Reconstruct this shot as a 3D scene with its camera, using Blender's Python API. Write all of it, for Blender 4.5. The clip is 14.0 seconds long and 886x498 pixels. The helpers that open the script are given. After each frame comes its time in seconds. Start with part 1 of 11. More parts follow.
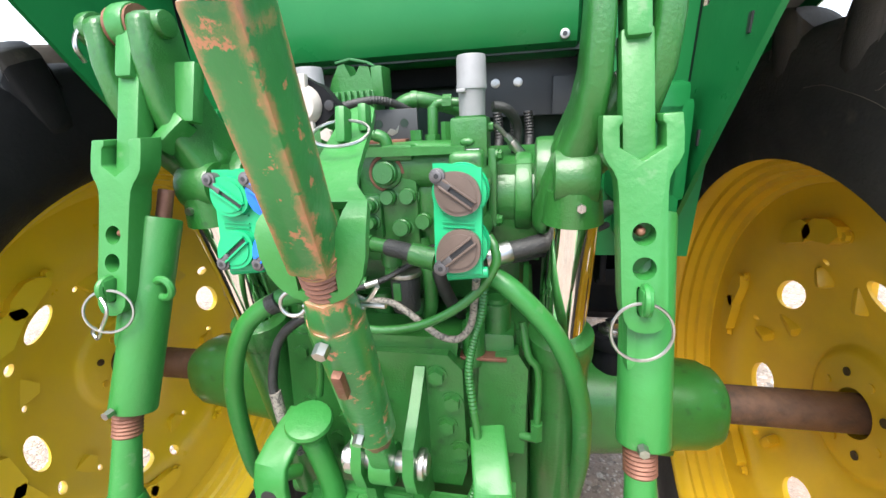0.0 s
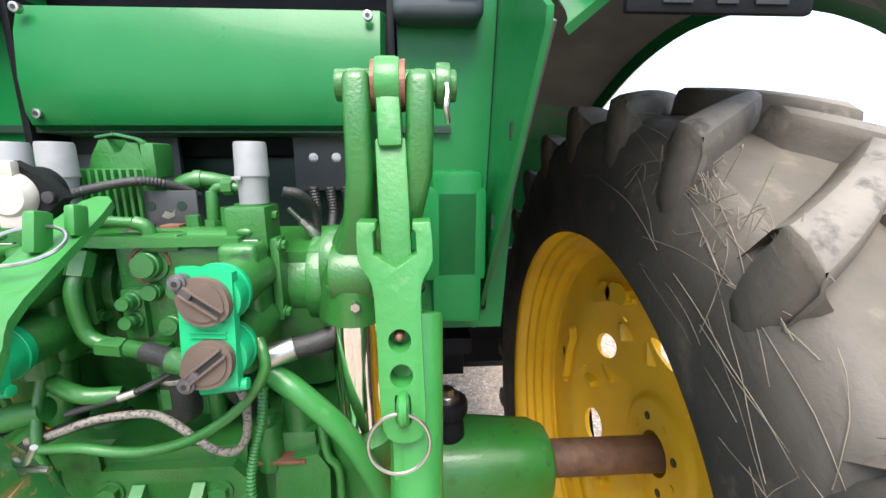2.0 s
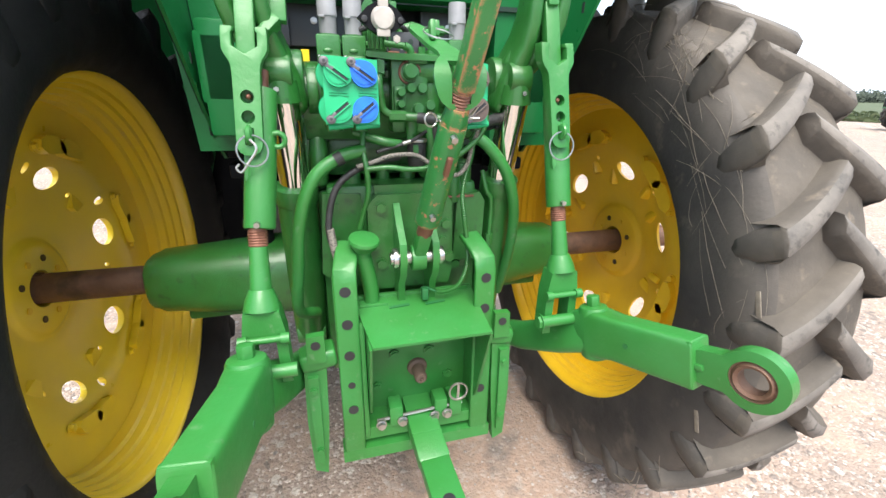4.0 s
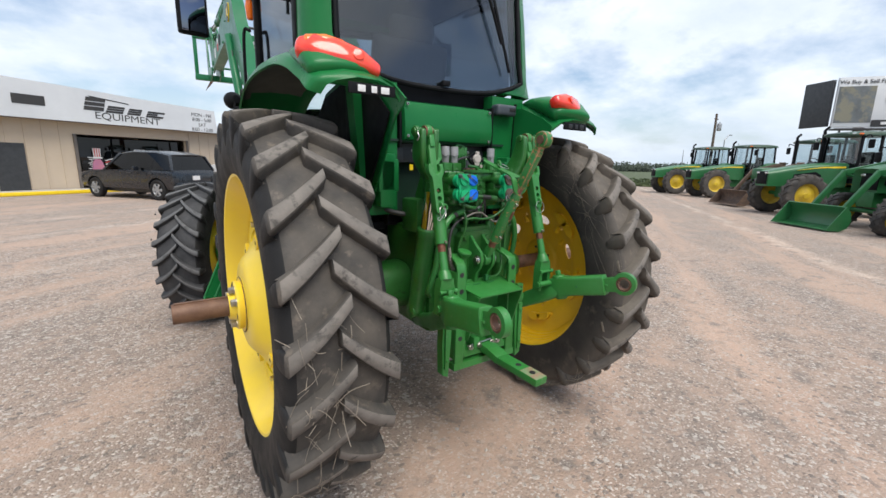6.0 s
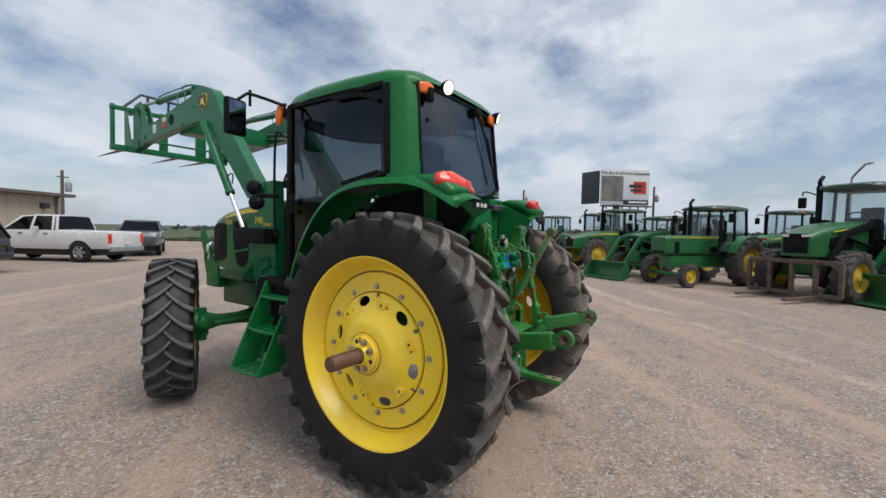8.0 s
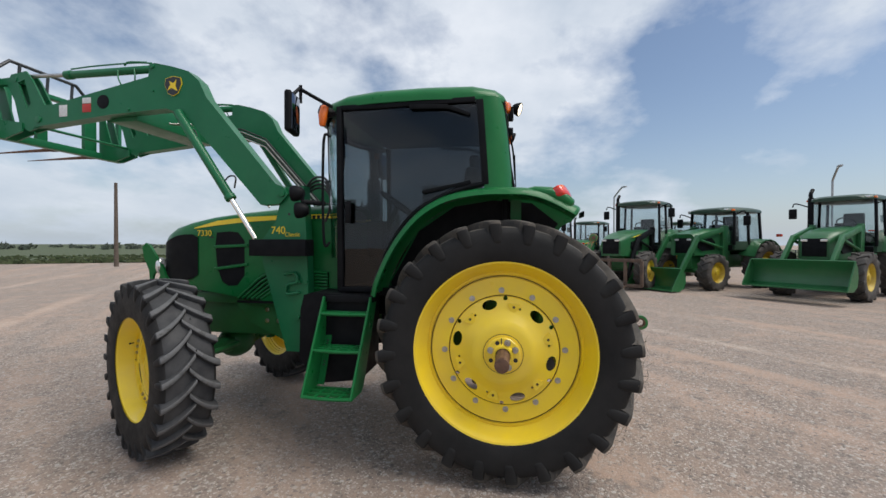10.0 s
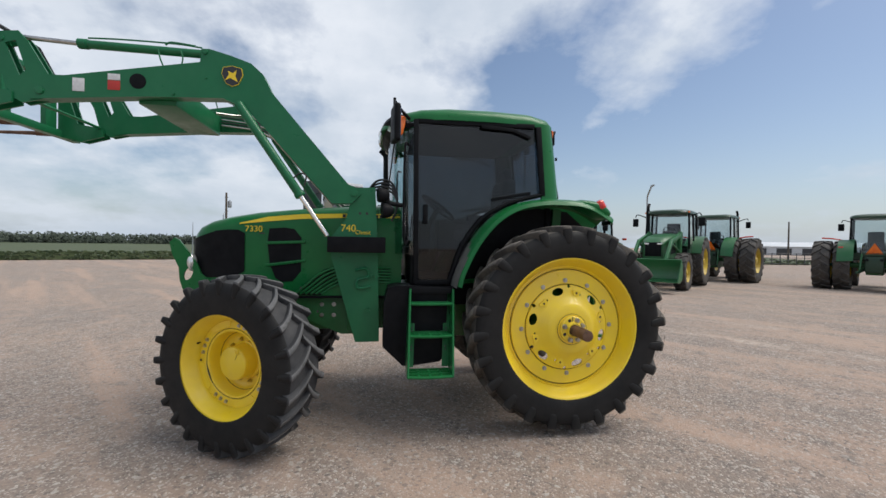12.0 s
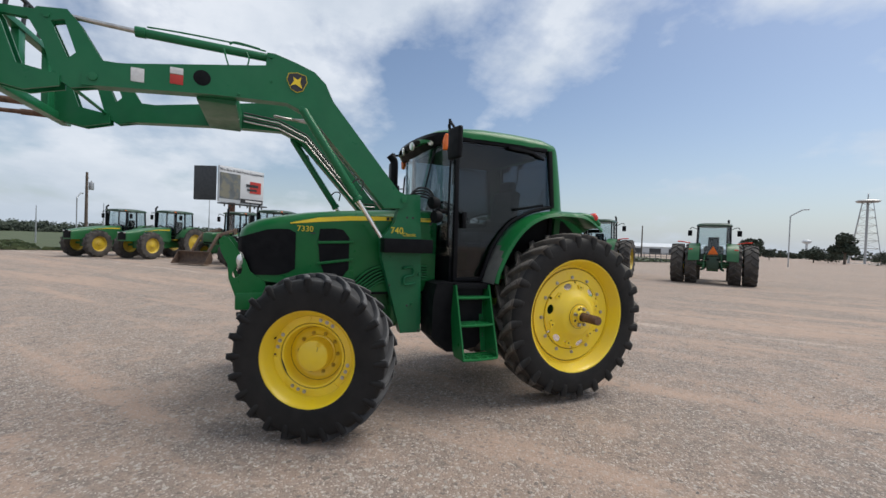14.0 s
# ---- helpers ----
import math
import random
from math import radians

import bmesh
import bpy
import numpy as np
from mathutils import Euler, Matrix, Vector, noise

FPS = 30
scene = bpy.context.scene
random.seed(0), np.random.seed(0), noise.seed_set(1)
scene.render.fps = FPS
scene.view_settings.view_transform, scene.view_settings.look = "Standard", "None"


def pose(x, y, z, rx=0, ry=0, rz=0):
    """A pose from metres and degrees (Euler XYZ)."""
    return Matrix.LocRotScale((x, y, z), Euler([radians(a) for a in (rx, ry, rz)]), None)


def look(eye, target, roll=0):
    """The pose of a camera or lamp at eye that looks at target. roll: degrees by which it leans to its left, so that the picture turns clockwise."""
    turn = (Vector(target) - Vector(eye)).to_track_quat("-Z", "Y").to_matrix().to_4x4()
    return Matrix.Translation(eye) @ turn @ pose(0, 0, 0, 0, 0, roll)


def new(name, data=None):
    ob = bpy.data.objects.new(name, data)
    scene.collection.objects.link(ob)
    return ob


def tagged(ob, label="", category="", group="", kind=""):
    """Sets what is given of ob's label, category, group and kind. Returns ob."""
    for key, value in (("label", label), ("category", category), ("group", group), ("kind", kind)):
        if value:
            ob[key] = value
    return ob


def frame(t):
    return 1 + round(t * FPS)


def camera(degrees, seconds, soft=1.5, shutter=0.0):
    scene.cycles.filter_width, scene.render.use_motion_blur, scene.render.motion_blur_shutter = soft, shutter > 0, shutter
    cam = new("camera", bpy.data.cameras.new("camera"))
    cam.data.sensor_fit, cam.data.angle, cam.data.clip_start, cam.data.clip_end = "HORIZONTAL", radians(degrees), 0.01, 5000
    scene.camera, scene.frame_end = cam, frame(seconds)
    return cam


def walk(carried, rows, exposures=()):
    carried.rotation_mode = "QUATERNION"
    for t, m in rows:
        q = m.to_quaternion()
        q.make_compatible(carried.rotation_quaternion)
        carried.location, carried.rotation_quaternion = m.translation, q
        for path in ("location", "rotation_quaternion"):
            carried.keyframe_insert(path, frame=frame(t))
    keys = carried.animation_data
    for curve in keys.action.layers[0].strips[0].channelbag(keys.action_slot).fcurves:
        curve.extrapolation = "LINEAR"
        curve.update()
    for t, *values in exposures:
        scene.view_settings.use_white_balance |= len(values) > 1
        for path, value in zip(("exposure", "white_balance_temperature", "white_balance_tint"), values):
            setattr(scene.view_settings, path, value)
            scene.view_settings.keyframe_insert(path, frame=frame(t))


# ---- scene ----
cam = camera(93.5, 14.0)
PATH = [
    (0, (0.204, -0.934, 1.561), (-0.185, 0.94, 0.98), -2.8),
    (0.5, (0.258, -0.903, 1.569), (-0.178, 0.972, 1.026), -2.8),
    (1, (0.313, -0.881, 1.578), (-0.024, 1.032, 1.1), -2.2),
    (1.5, (0.337, -0.874, 1.62), (0.202, 1.076, 1.198), -1.2),
    (2, (0.343, -0.889, 1.619), (0.453, 1.066, 1.21), -0.2),
    (2.5, (0.231, -0.984, 1.588), (0.59, 0.928, 1.122), 0.0),
    (3, (0.05, -1.1, 1.555), (0.535, 0.758, 0.995), -0.0),
    (3.5, (-0.062, -1.208, 1.493), (0.425, 0.619, 0.84), 0.6),
    (4, (-0.184, -1.365, 1.459), (0.323, 0.435, 0.749), 1.0),
    (4.2, (-0.224, -1.43, 1.454), (0.289, 0.362, 0.73), 1.2),
    (6.3, (-1.62, -2.081, 1.585), (-0.405, -0.527, 1.254), 1.4),
    (6.5, (-1.813, -2.065, 1.603), (-0.534, -0.555, 1.312), 1.7),
    (7, (-2.235, -2.042, 1.652), (-0.812, -0.651, 1.452), 1.8),
    (7.5, (-2.599, -1.988, 1.667), (-1.054, -0.726, 1.533), 1.6),
    (9.8, (-3.716, -0.257, 1.608), (-1.758, 0.151, 1.589), 0.2),
    (10, (-3.786, -0.069, 1.609), (-1.815, 0.268, 1.588), 0.1),
    (10.5, (-3.983, 0.371, 1.619), (-1.989, 0.528, 1.595), -0.2),
    (11, (-4.136, 0.783, 1.641), (-2.136, 0.779, 1.607), -0.2),
    (11.5, (-4.236, 1.186, 1.628), (-2.242, 1.032, 1.586), 0.3),
    (12, (-4.35, 1.615, 1.594), (-2.374, 1.309, 1.573), 0.9),
    (12.5, (-4.496, 2.01, 1.631), (-2.547, 1.563, 1.603), 1.7),
    (13, (-4.517, 2.415, 1.641), (-2.606, 1.827, 1.602), 2.1),
    (13.5, (-4.515, 2.787, 1.607), (-2.645, 2.078, 1.589), 2.1),
    (14, (-4.502, 3.092, 1.633), (-2.668, 2.293, 1.599), 2.1),
]
EXPOSURES = [(0.0, 2.05), (1.0, 2.13), (1.5, 2.15), (2.0, 2.02), (3.0, 1.70), (3.5, 1.70), (4.2, 1.82), (5.1, 1.12), (6.3, 0.64), (7.5, 0.19), (10.0, 0.28), (14.0, 0.28)]
walk(cam, [(t, look(eye, target, roll)) for t, eye, target, roll in PATH], EXPOSURES)

# ---------------------------------------------------------------- world, sun, exposure
SUN_EL, SUN_AZ = 60.0, 188.0


def make_world():
    w = bpy.data.worlds.new("sky_world")
    scene.world = w
    w.use_nodes = True
    nt = w.node_tree
    nt.nodes.clear()
    N = nt.nodes.new
    L = nt.links.new
    out, bg = N("ShaderNodeOutputWorld"), N("ShaderNodeBackground")
    sky = N("ShaderNodeTexSky")
    sky.sky_type, sky.sun_disc = "NISHITA", False
    sky.sun_elevation, sky.sun_rotation = radians(SUN_EL), radians(SUN_AZ)
    sky.air_density, sky.dust_density, sky.ozone_density = 1.0, 1.5, 1.5
    tc = N("ShaderNodeTexCoord")
    sep = N("ShaderNodeSeparateXYZ")
    L(tc.outputs["Generated"], sep.inputs[0])

    def mth(op, a, b=None, clamp=False):
        m = N("ShaderNodeMath")
        m.operation, m.use_clamp = op, clamp
        for i, v in enumerate((a, b)):
            if v is None:
                continue
            if isinstance(v, (int, float)):
                m.inputs[i].default_value = v
            else:
                L(v, m.inputs[i])
        return m.outputs[0]
    zc = mth("ADD", mth("MAXIMUM", sep.outputs[2], 0.0), 0.34)
    com = N("ShaderNodeCombineXYZ")
    L(mth("DIVIDE", sep.outputs[0], zc), com.inputs[0])
    L(mth("DIVIDE", sep.outputs[1], zc), com.inputs[1])

    def nz(scale, detail, rough, off):
        mp = N("ShaderNodeMapping")
        mp.inputs["Location"].default_value = off
        L(com.outputs[0], mp.inputs[0])
        n = N("ShaderNodeTexNoise")
        n.inputs["Scale"].default_value, n.inputs["Detail"].default_value, n.inputs["Roughness"].default_value = scale, detail, rough
        L(mp.outputs[0], n.inputs["Vector"])
        return n.outputs["Fac"]
    cover = mth("ADD", mth("MULTIPLY", nz(1.7, 9, 0.55, (3.1, 7.4, 0)), 0.84), mth("MULTIPLY", nz(4.2, 8, 0.62, (6.0, 1.0, 3.0)), 0.16))
    # the cover thins towards the south-east
    open_az = radians(146)
    toward = mth("ADD", mth("MULTIPLY", sep.outputs[0], math.sin(open_az)), mth("MULTIPLY", sep.outputs[1], math.cos(open_az)))
    band = mth("MAXIMUM", mth("SUBTRACT", 1.0, mth("POWER", mth("DIVIDE", mth("ABSOLUTE", mth("SUBTRACT", sep.outputs[2], 0.20)), 0.24), 2.0)), 0.0)
    cover = mth("SUBTRACT", mth("ADD", cover, 0.05), mth("MULTIPLY", mth("MULTIPLY", mth("MAXIMUM", mth("SUBTRACT", toward, 0.45), 0.0), band), 0.42))
    ripple = nz(5.5, 6, 0.6, (1.0, 2.0, 8.0))
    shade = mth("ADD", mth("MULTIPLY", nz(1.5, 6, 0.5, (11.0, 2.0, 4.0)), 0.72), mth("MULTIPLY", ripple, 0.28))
    ramp = N("ShaderNodeValToRGB")
    ramp.color_ramp.elements[0].position, ramp.color_ramp.elements[1].position = 0.43, 0.575
    L(cover, ramp.inputs[0])
    cr = N("ShaderNodeValToRGB")
    cr.color_ramp.elements[0].position, cr.color_ramp.elements[0].color = 0.36, (0.46, 0.525, 0.61, 1)
    cr.color_ramp.elements[1].position, cr.color_ramp.elements[1].color = 0.62, (0.70, 0.735, 0.79, 1)
    L(shade, cr.inputs[0])
    sc = N("ShaderNodeMix")
    sc.data_type, sc.blend_type = "RGBA", "MULTIPLY"
    sc.inputs[0].default_value = 1.0
    L(sky.outputs[0], sc.inputs[6])
    sc.inputs[7].default_value = (0.100, 0.100, 0.100, 1)
    mix = N("ShaderNodeMix")
    mix.data_type = "RGBA"
    L(mth("MULTIPLY", ramp.outputs[0], 0.92), mix.inputs[0])
    L(sc.outputs[2], mix.inputs[6])
    L(cr.outputs[0], mix.inputs[7])
    # haze low on the horizon
    hz = N("ShaderNodeMix")
    hz.data_type = "RGBA"
    fall = mth("POWER", mth("SUBTRACT", 1.0, mth("MINIMUM", mth("MAXIMUM", sep.outputs[2], 0.0), 1.0)), 9.0)
    L(mth("MULTIPLY", fall, 0.85), hz.inputs[0])
    L(mix.outputs[2], hz.inputs[6])
    hz.inputs[7].default_value = (0.43, 0.495, 0.575, 1)
    L(hz.outputs[2], bg.inputs[0])
    bg.inputs[1].default_value = 1.0
    L(bg.outputs[0], out.inputs[0])


make_world()
sun = new("sun", bpy.data.lights.new("sun", "SUN"))
sun.data.energy, sun.data.angle, sun.data.color = 2.25, radians(42), (1.0, 0.95, 0.87)
sun.matrix_world = look((0, 0, 0), (-math.sin(radians(SUN_AZ)) * math.cos(radians(SUN_EL)), -math.cos(radians(SUN_AZ)) * math.cos(radians(SUN_EL)), -math.sin(radians(SUN_EL))))


# ---------------------------------------------------------------- materials
def material(name, base, rough=0.5, metal=0.0, second=None, scale=6.0, amount=(0.35, 0.65), bump=0.0, bscale=60.0, coat=0.0,
             dust=None, dust_amount=0.0, spec=0.5, detail=6.0, third=None, tscale=40.0, tamount=(0.5, 0.6), per_object=0.0):
    m = bpy.data.materials.new(name)
    m.use_nodes = True
    nt = m.node_tree
    N, L = nt.nodes.new, nt.links.new
    b = nt.nodes["Principled BSDF"]
    b.inputs["Roughness"].default_value, b.inputs["Metallic"].default_value = rough, metal
    b.inputs["Coat Weight"].default_value = coat
    b.inputs["Coat Roughness"].default_value = 0.08
    b.inputs["Specular IOR Level"].default_value = spec
    tc = N("ShaderNodeTexCoord")
    geo = N("ShaderNodeNewGeometry")

    def noise_at(s, d=6.0, r=0.6, vec=None):
        n = N("ShaderNodeTexNoise")
        n.inputs["Scale"].default_value, n.inputs["Detail"].default_value, n.inputs["Roughness"].default_value = s, d, r
        L(vec or geo.outputs["Position"], n.inputs["Vector"])
        return n.outputs["Fac"]

    def ramped(v, lo, hi):
        r = N("ShaderNodeMapRange")
        r.inputs["From Min"].default_value, r.inputs["From Max"].default_value = lo, hi
        L(v, r.inputs["Value"])
        return r.outputs[0]

    def blend(f, a, c):
        x = N("ShaderNodeMix")
        x.data_type = "RGBA"
        L(f, x.inputs[0])
        if isinstance(a, tuple):
            x.inputs[6].default_value = (*a, 1)
        else:
            L(a, x.inputs[6])
        if isinstance(c, tuple):
            x.inputs[7].default_value = (*c, 1)
        else:
            L(c, x.inputs[7])
        return x.outputs[2]
    col = None
    if second is not None:
        col = blend(ramped(noise_at(scale, detail), *amount), base, second)
    if third is not None:
        col = blend(ramped(noise_at(tscale, 4.0), *tamount), col if col is not None else base, third)
    if dust is not None:
        up = N("ShaderNodeSeparateXYZ")
        L(geo.outputs["Normal"], up.inputs[0])
        k = N("ShaderNodeMath")
        k.operation, k.use_clamp = "MULTIPLY", True
        L(ramped(noise_at(3.0, 8.0), 0.35, 0.75), k.inputs[0])
        k.inputs[1].default_value = dust_amount
        col = blend(k.outputs[0], col if col is not None else base, dust)
    if per_object:
        oi = N("ShaderNodeObjectInfo")
        hs = N("ShaderNodeHueSaturation")
        L(ramped(oi.outputs["Random"], -1.0 / per_object / 2 + 0.5, 1.0 / per_object / 2 + 0.5), hs.inputs["Value"])
        hs.inputs["Value"].default_value = 1.0
        mr = N("ShaderNodeMapRange")
        mr.inputs["To Min"].default_value, mr.inputs["To Max"].default_value = 1.0 - per_object, 1.0 + per_object
        L(oi.outputs["Random"], mr.inputs["Value"])
        L(mr.outputs[0], hs.inputs["Value"])
        if col is not None:
            L(col, hs.inputs["Color"])
        else:
            hs.inputs["Color"].default_value = (*base, 1)
        col = hs.outputs[0]
    if col is None:
        b.inputs["Base Color"].default_value = (*base, 1)
    else:
        L(col, b.inputs["Base Color"])
    # gloss that varies a little
    rr = N("ShaderNodeMapRange")
    rr.inputs["From Min"].default_value, rr.inputs["From Max"].default_value = 0.3, 0.7
    rr.inputs["To Min"].default_value, rr.inputs["To Max"].default_value = max(0.02, rough * 0.8), min(1.0, rough * 1.25)
    L(noise_at(9.0, 5.0), rr.inputs["Value"])
    L(rr.outputs[0], b.inputs["Roughness"])
    if bump:
        bp = N("ShaderNodeBump")
        bp.inputs["Strength"].default_value, bp.inputs["Distance"].default_value = bump, 0.004
        L(noise_at(bscale, 6.0), bp.inputs["Height"])
        L(bp.outputs[0], b.inputs["Normal"])
    return m


GREEN = material("green_paint", (0.005, 0.120, 0.030), 0.32, second=(0.009, 0.140, 0.036), scale=4.0, bump=0.06, bscale=140, coat=0.08, dust=(0.05, 0.12, 0.055), dust_amount=0.05, spec=0.24)
# body green turned bluer: sky glare on the loader put into the colour
HAZEGREEN = material("loader_green", (0.007, 0.126, 0.048), 0.34, second=(0.011, 0.146, 0.056), scale=4.0, bump=0.06, bscale=140, coat=0.10, dust=(0.07, 0.15, 0.10), dust_amount=0.12, spec=0.28)
CAST = material("green_casting", (0.015, 0.112, 0.015), 0.36, second=(0.018, 0.152, 0.026), scale=9.0, bump=0.28, bscale=230, coat=0.28, dust=(0.05, 0.062, 0.034), dust_amount=0.3, third=(0.010, 0.070, 0.014), tscale=26.0, tamount=(0.60, 0.72))
HITCH = material("green_hitch", (0.024, 0.152, 0.025), 0.42, second=(0.028, 0.188, 0.040), scale=5.0, bump=0.25, bscale=80, coat=0.12, third=(0.09, 0.20, 0.085), tscale=30.0, tamount=(0.64, 0.76))
DARKGREEN = material("dark_green", (0.016, 0.115, 0.032), 0.42, second=(0.022, 0.14, 0.042), scale=5.0, bump=0.1)
YELLOW = material("yellow_paint", (0.92, 0.67, 0.018), 0.34, second=(0.86, 0.60, 0.016), scale=3.0, bump=0.05, bscale=90, coat=0.2, dust=(0.72, 0.56, 0.19), dust_amount=0.30)
DULLYELLOW = material("dull_yellow_rim", (0.56, 0.40, 0.02), 0.45, second=(0.46, 0.31, 0.02), scale=3.0, dust=(0.24, 0.18, 0.08), dust_amount=0.35)
OLDYELLOW = material("yellow_inside", (0.90, 0.58, 0.016), 0.38, second=(0.82, 0.50, 0.014), scale=4.0, bump=0.1, dust=(0.38, 0.24, 0.06), dust_amount=0.35)
RUBBER = material("tyre_rubber", (0.013, 0.0130, 0.0135), 0.6, second=(0.019, 0.0188, 0.019), scale=4.0, bump=0.25, bscale=120, dust=(0.060, 0.056, 0.052), dust_amount=0.20, spec=0.18)
# right rear tyre: lens haze put into the colour on top of dust
DUSTHAZEWALL = material("dust_coated_rubber", (0.022, 0.022, 0.023), 0.66, second=(0.040, 0.038, 0.036), scale=3.0, bump=0.35, bscale=110, dust=(0.090, 0.078, 0.066), dust_amount=0.24, third=(0.088, 0.075, 0.062), tscale=11.0, tamount=(0.60, 0.74), spec=0.3)
# lens veil over the fender underside is put in as this grey
LINER = material("dusty_liner", (0.085, 0.090, 0.084), 0.75, second=(0.14, 0.145, 0.13), scale=3.0, bump=0.2, bscale=60)
SEAM = material("dirty_seam", (0.055, 0.036, 0.018), 0.8, second=(0.12, 0.075, 0.02), scale=25.0, bump=0.2)
TREAD = material("tread_rubber", (0.046, 0.043, 0.040), 0.7, second=(0.100, 0.087, 0.073), scale=7.0, amount=(0.35, 0.7), bump=0.5, bscale=60, third=(0.15, 0.125, 0.10), tscale=22.0, tamount=(0.58, 0.75), spec=0.3)
LUGTOP = material("dusty_lug_top", (0.112, 0.101, 0.091), 0.75, second=(0.190, 0.170, 0.150), scale=9.0, amount=(0.35, 0.65), bump=0.4, bscale=70, third=(0.06, 0.055, 0.05), tscale=26.0, tamount=(0.55, 0.7), spec=0.3)
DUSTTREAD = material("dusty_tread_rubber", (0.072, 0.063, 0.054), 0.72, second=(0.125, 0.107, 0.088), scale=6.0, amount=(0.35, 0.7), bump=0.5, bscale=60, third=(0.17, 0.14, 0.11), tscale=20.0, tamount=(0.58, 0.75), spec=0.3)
GREYTREAD = material("grey_tread_rubber", (0.030, 0.031, 0.034), 0.66, second=(0.066, 0.066, 0.068), scale=7.0, amount=(0.35, 0.7), bump=0.4, bscale=60, spec=0.3)
GREYTOP = material("worn_grey_lug_top", (0.090, 0.092, 0.096), 0.7, second=(0.135, 0.135, 0.137), scale=9.0, amount=(0.35, 0.65), bump=0.4, bscale=70, third=(0.07, 0.07, 0.07), tscale=26.0, tamount=(0.55, 0.7), spec=0.3)
BLACK = material("black_plastic", (0.005, 0.0055, 0.007), 0.5, second=(0.010, 0.0105, 0.012), scale=8.0, bump=0.15, bscale=200, spec=0.10)
CHARCOAL = material("charcoal_steel", (0.030, 0.032, 0.036), 0.45, second=(0.045, 0.048, 0.052), scale=5.0, bump=0.1)
HOSE = material("black_hose", (0.014, 0.014, 0.015), 0.48, second=(0.03, 0.03, 0.03), scale=30.0, bump=0.4, bscale=300)
BRAID = material("braided_hose", (0.24, 0.215, 0.185), 0.45, second=(0.05, 0.046, 0.042), scale=260.0, amount=(0.50, 0.60), bump=0.6, bscale=420, third=(0.25, 0.03, 0.02), tscale=14.0, tamount=(0.66, 0.70))
CHROME = material("chrome", (0.86, 0.84, 0.80), 0.06, 1.0)
DARKMIRROR = material("dark_mirror", (0.16, 0.18, 0.23), 0.04, 1.0)
SCREWGREY = material("coated_screw", (0.16, 0.15, 0.155), 0.4, 0.6, second=(0.10, 0.095, 0.10), scale=60.0)
ZINC = material("zinc_steel", (0.55, 0.54, 0.52), 0.32, 1.0, second=(0.40, 0.38, 0.36), scale=25.0, bump=0.1)
RUST = material("rusty_steel", (0.112, 0.058, 0.037), 0.60, 0.2, second=(0.175, 0.096, 0.060), scale=14.0, bump=0.4, bscale=120, third=(0.06, 0.04, 0.03), tscale=9.0, tamount=(0.55, 0.7))
THREAD = material("rusty_thread", (0.23, 0.105, 0.068), 0.5, 0.4, second=(0.15, 0.062, 0.04), scale=30.0, bump=0.3, bscale=150)
GREYCAP = material("grey_dust_cap", (0.25, 0.255, 0.265), 0.5, second=(0.19, 0.19, 0.20), scale=18.0, bump=0.2)
WHITECAP = material("white_cap", (0.44, 0.41, 0.37), 0.45, second=(0.33, 0.30, 0.27), scale=22.0, bump=0.1)
CAPGREEN = material("bright_green_plastic", (0.004, 0.30, 0.115), 0.38, second=(0.006, 0.35, 0.14), scale=20.0, bump=0.1)
CAPBLUE = material("blue_plastic", (0.006, 0.11, 0.55), 0.36, second=(0.01, 0.15, 0.66), scale=20.0, bump=0.1)
CAPBROWN = material("brown_plastic", (0.085, 0.060, 0.048), 0.42, second=(0.12, 0.085, 0.07), scale=20.0, bump=0.1)
LABELW = material("label_white", (0.70, 0.70, 0.70), 0.4, second=(0.58, 0.58, 0.58), scale=40.0)
LABELK = material("label_black", (0.02, 0.02, 0.022), 0.4)
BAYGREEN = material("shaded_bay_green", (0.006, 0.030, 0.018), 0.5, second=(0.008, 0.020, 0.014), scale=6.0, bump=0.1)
HANDLEGREY = material("handle_plastic", (0.040, 0.050, 0.062), 0.45, second=(0.055, 0.065, 0.078), scale=12.0, bump=0.1)
LABELR = material("label_red", (0.45, 0.03, 0.02), 0.4)
GOLD = material("decal_yellow", (0.85, 0.62, 0.02), 0.35, second=(0.80, 0.56, 0.02), scale=10.0)
REDLENS = material("red_lens", (0.62, 0.012, 0.010), 0.12, coat=0.6, second=(0.75, 0.06, 0.02), scale=8.0)
AMBER = material("amber_lens", (0.75, 0.12, 0.01), 0.15, coat=0.5, second=(0.85, 0.2, 0.02), scale=9.0)
LAMPGLASS = material("lamp_glass", (0.85, 0.85, 0.82), 0.08, 0.6, second=(0.7, 0.7, 0.68), scale=30.0)
LITLENS = material("lit_lens", (0.9, 0.86, 0.75), 0.2)
LITLENS.node_tree.nodes["Principled BSDF"].inputs["Emission Color"].default_value = (1.0, 0.86, 0.62, 1)
LITLENS.node_tree.nodes["Principled BSDF"].inputs["Emission Strength"].default_value = 1.3
SEATCLOTH = material("seat_cloth", (0.05, 0.048, 0.045), 0.8, second=(0.08, 0.075, 0.07), scale=40.0, bump=0.3)
PRIMER = material("dirty_brown_steel", (0.075, 0.050, 0.038), 0.7, second=(0.13, 0.085, 0.06), scale=6.0, bump=0.4)
STRAW = material("dry_straw", (0.24, 0.205, 0.16), 0.7, second=(0.15, 0.125, 0.10), scale=30.0)


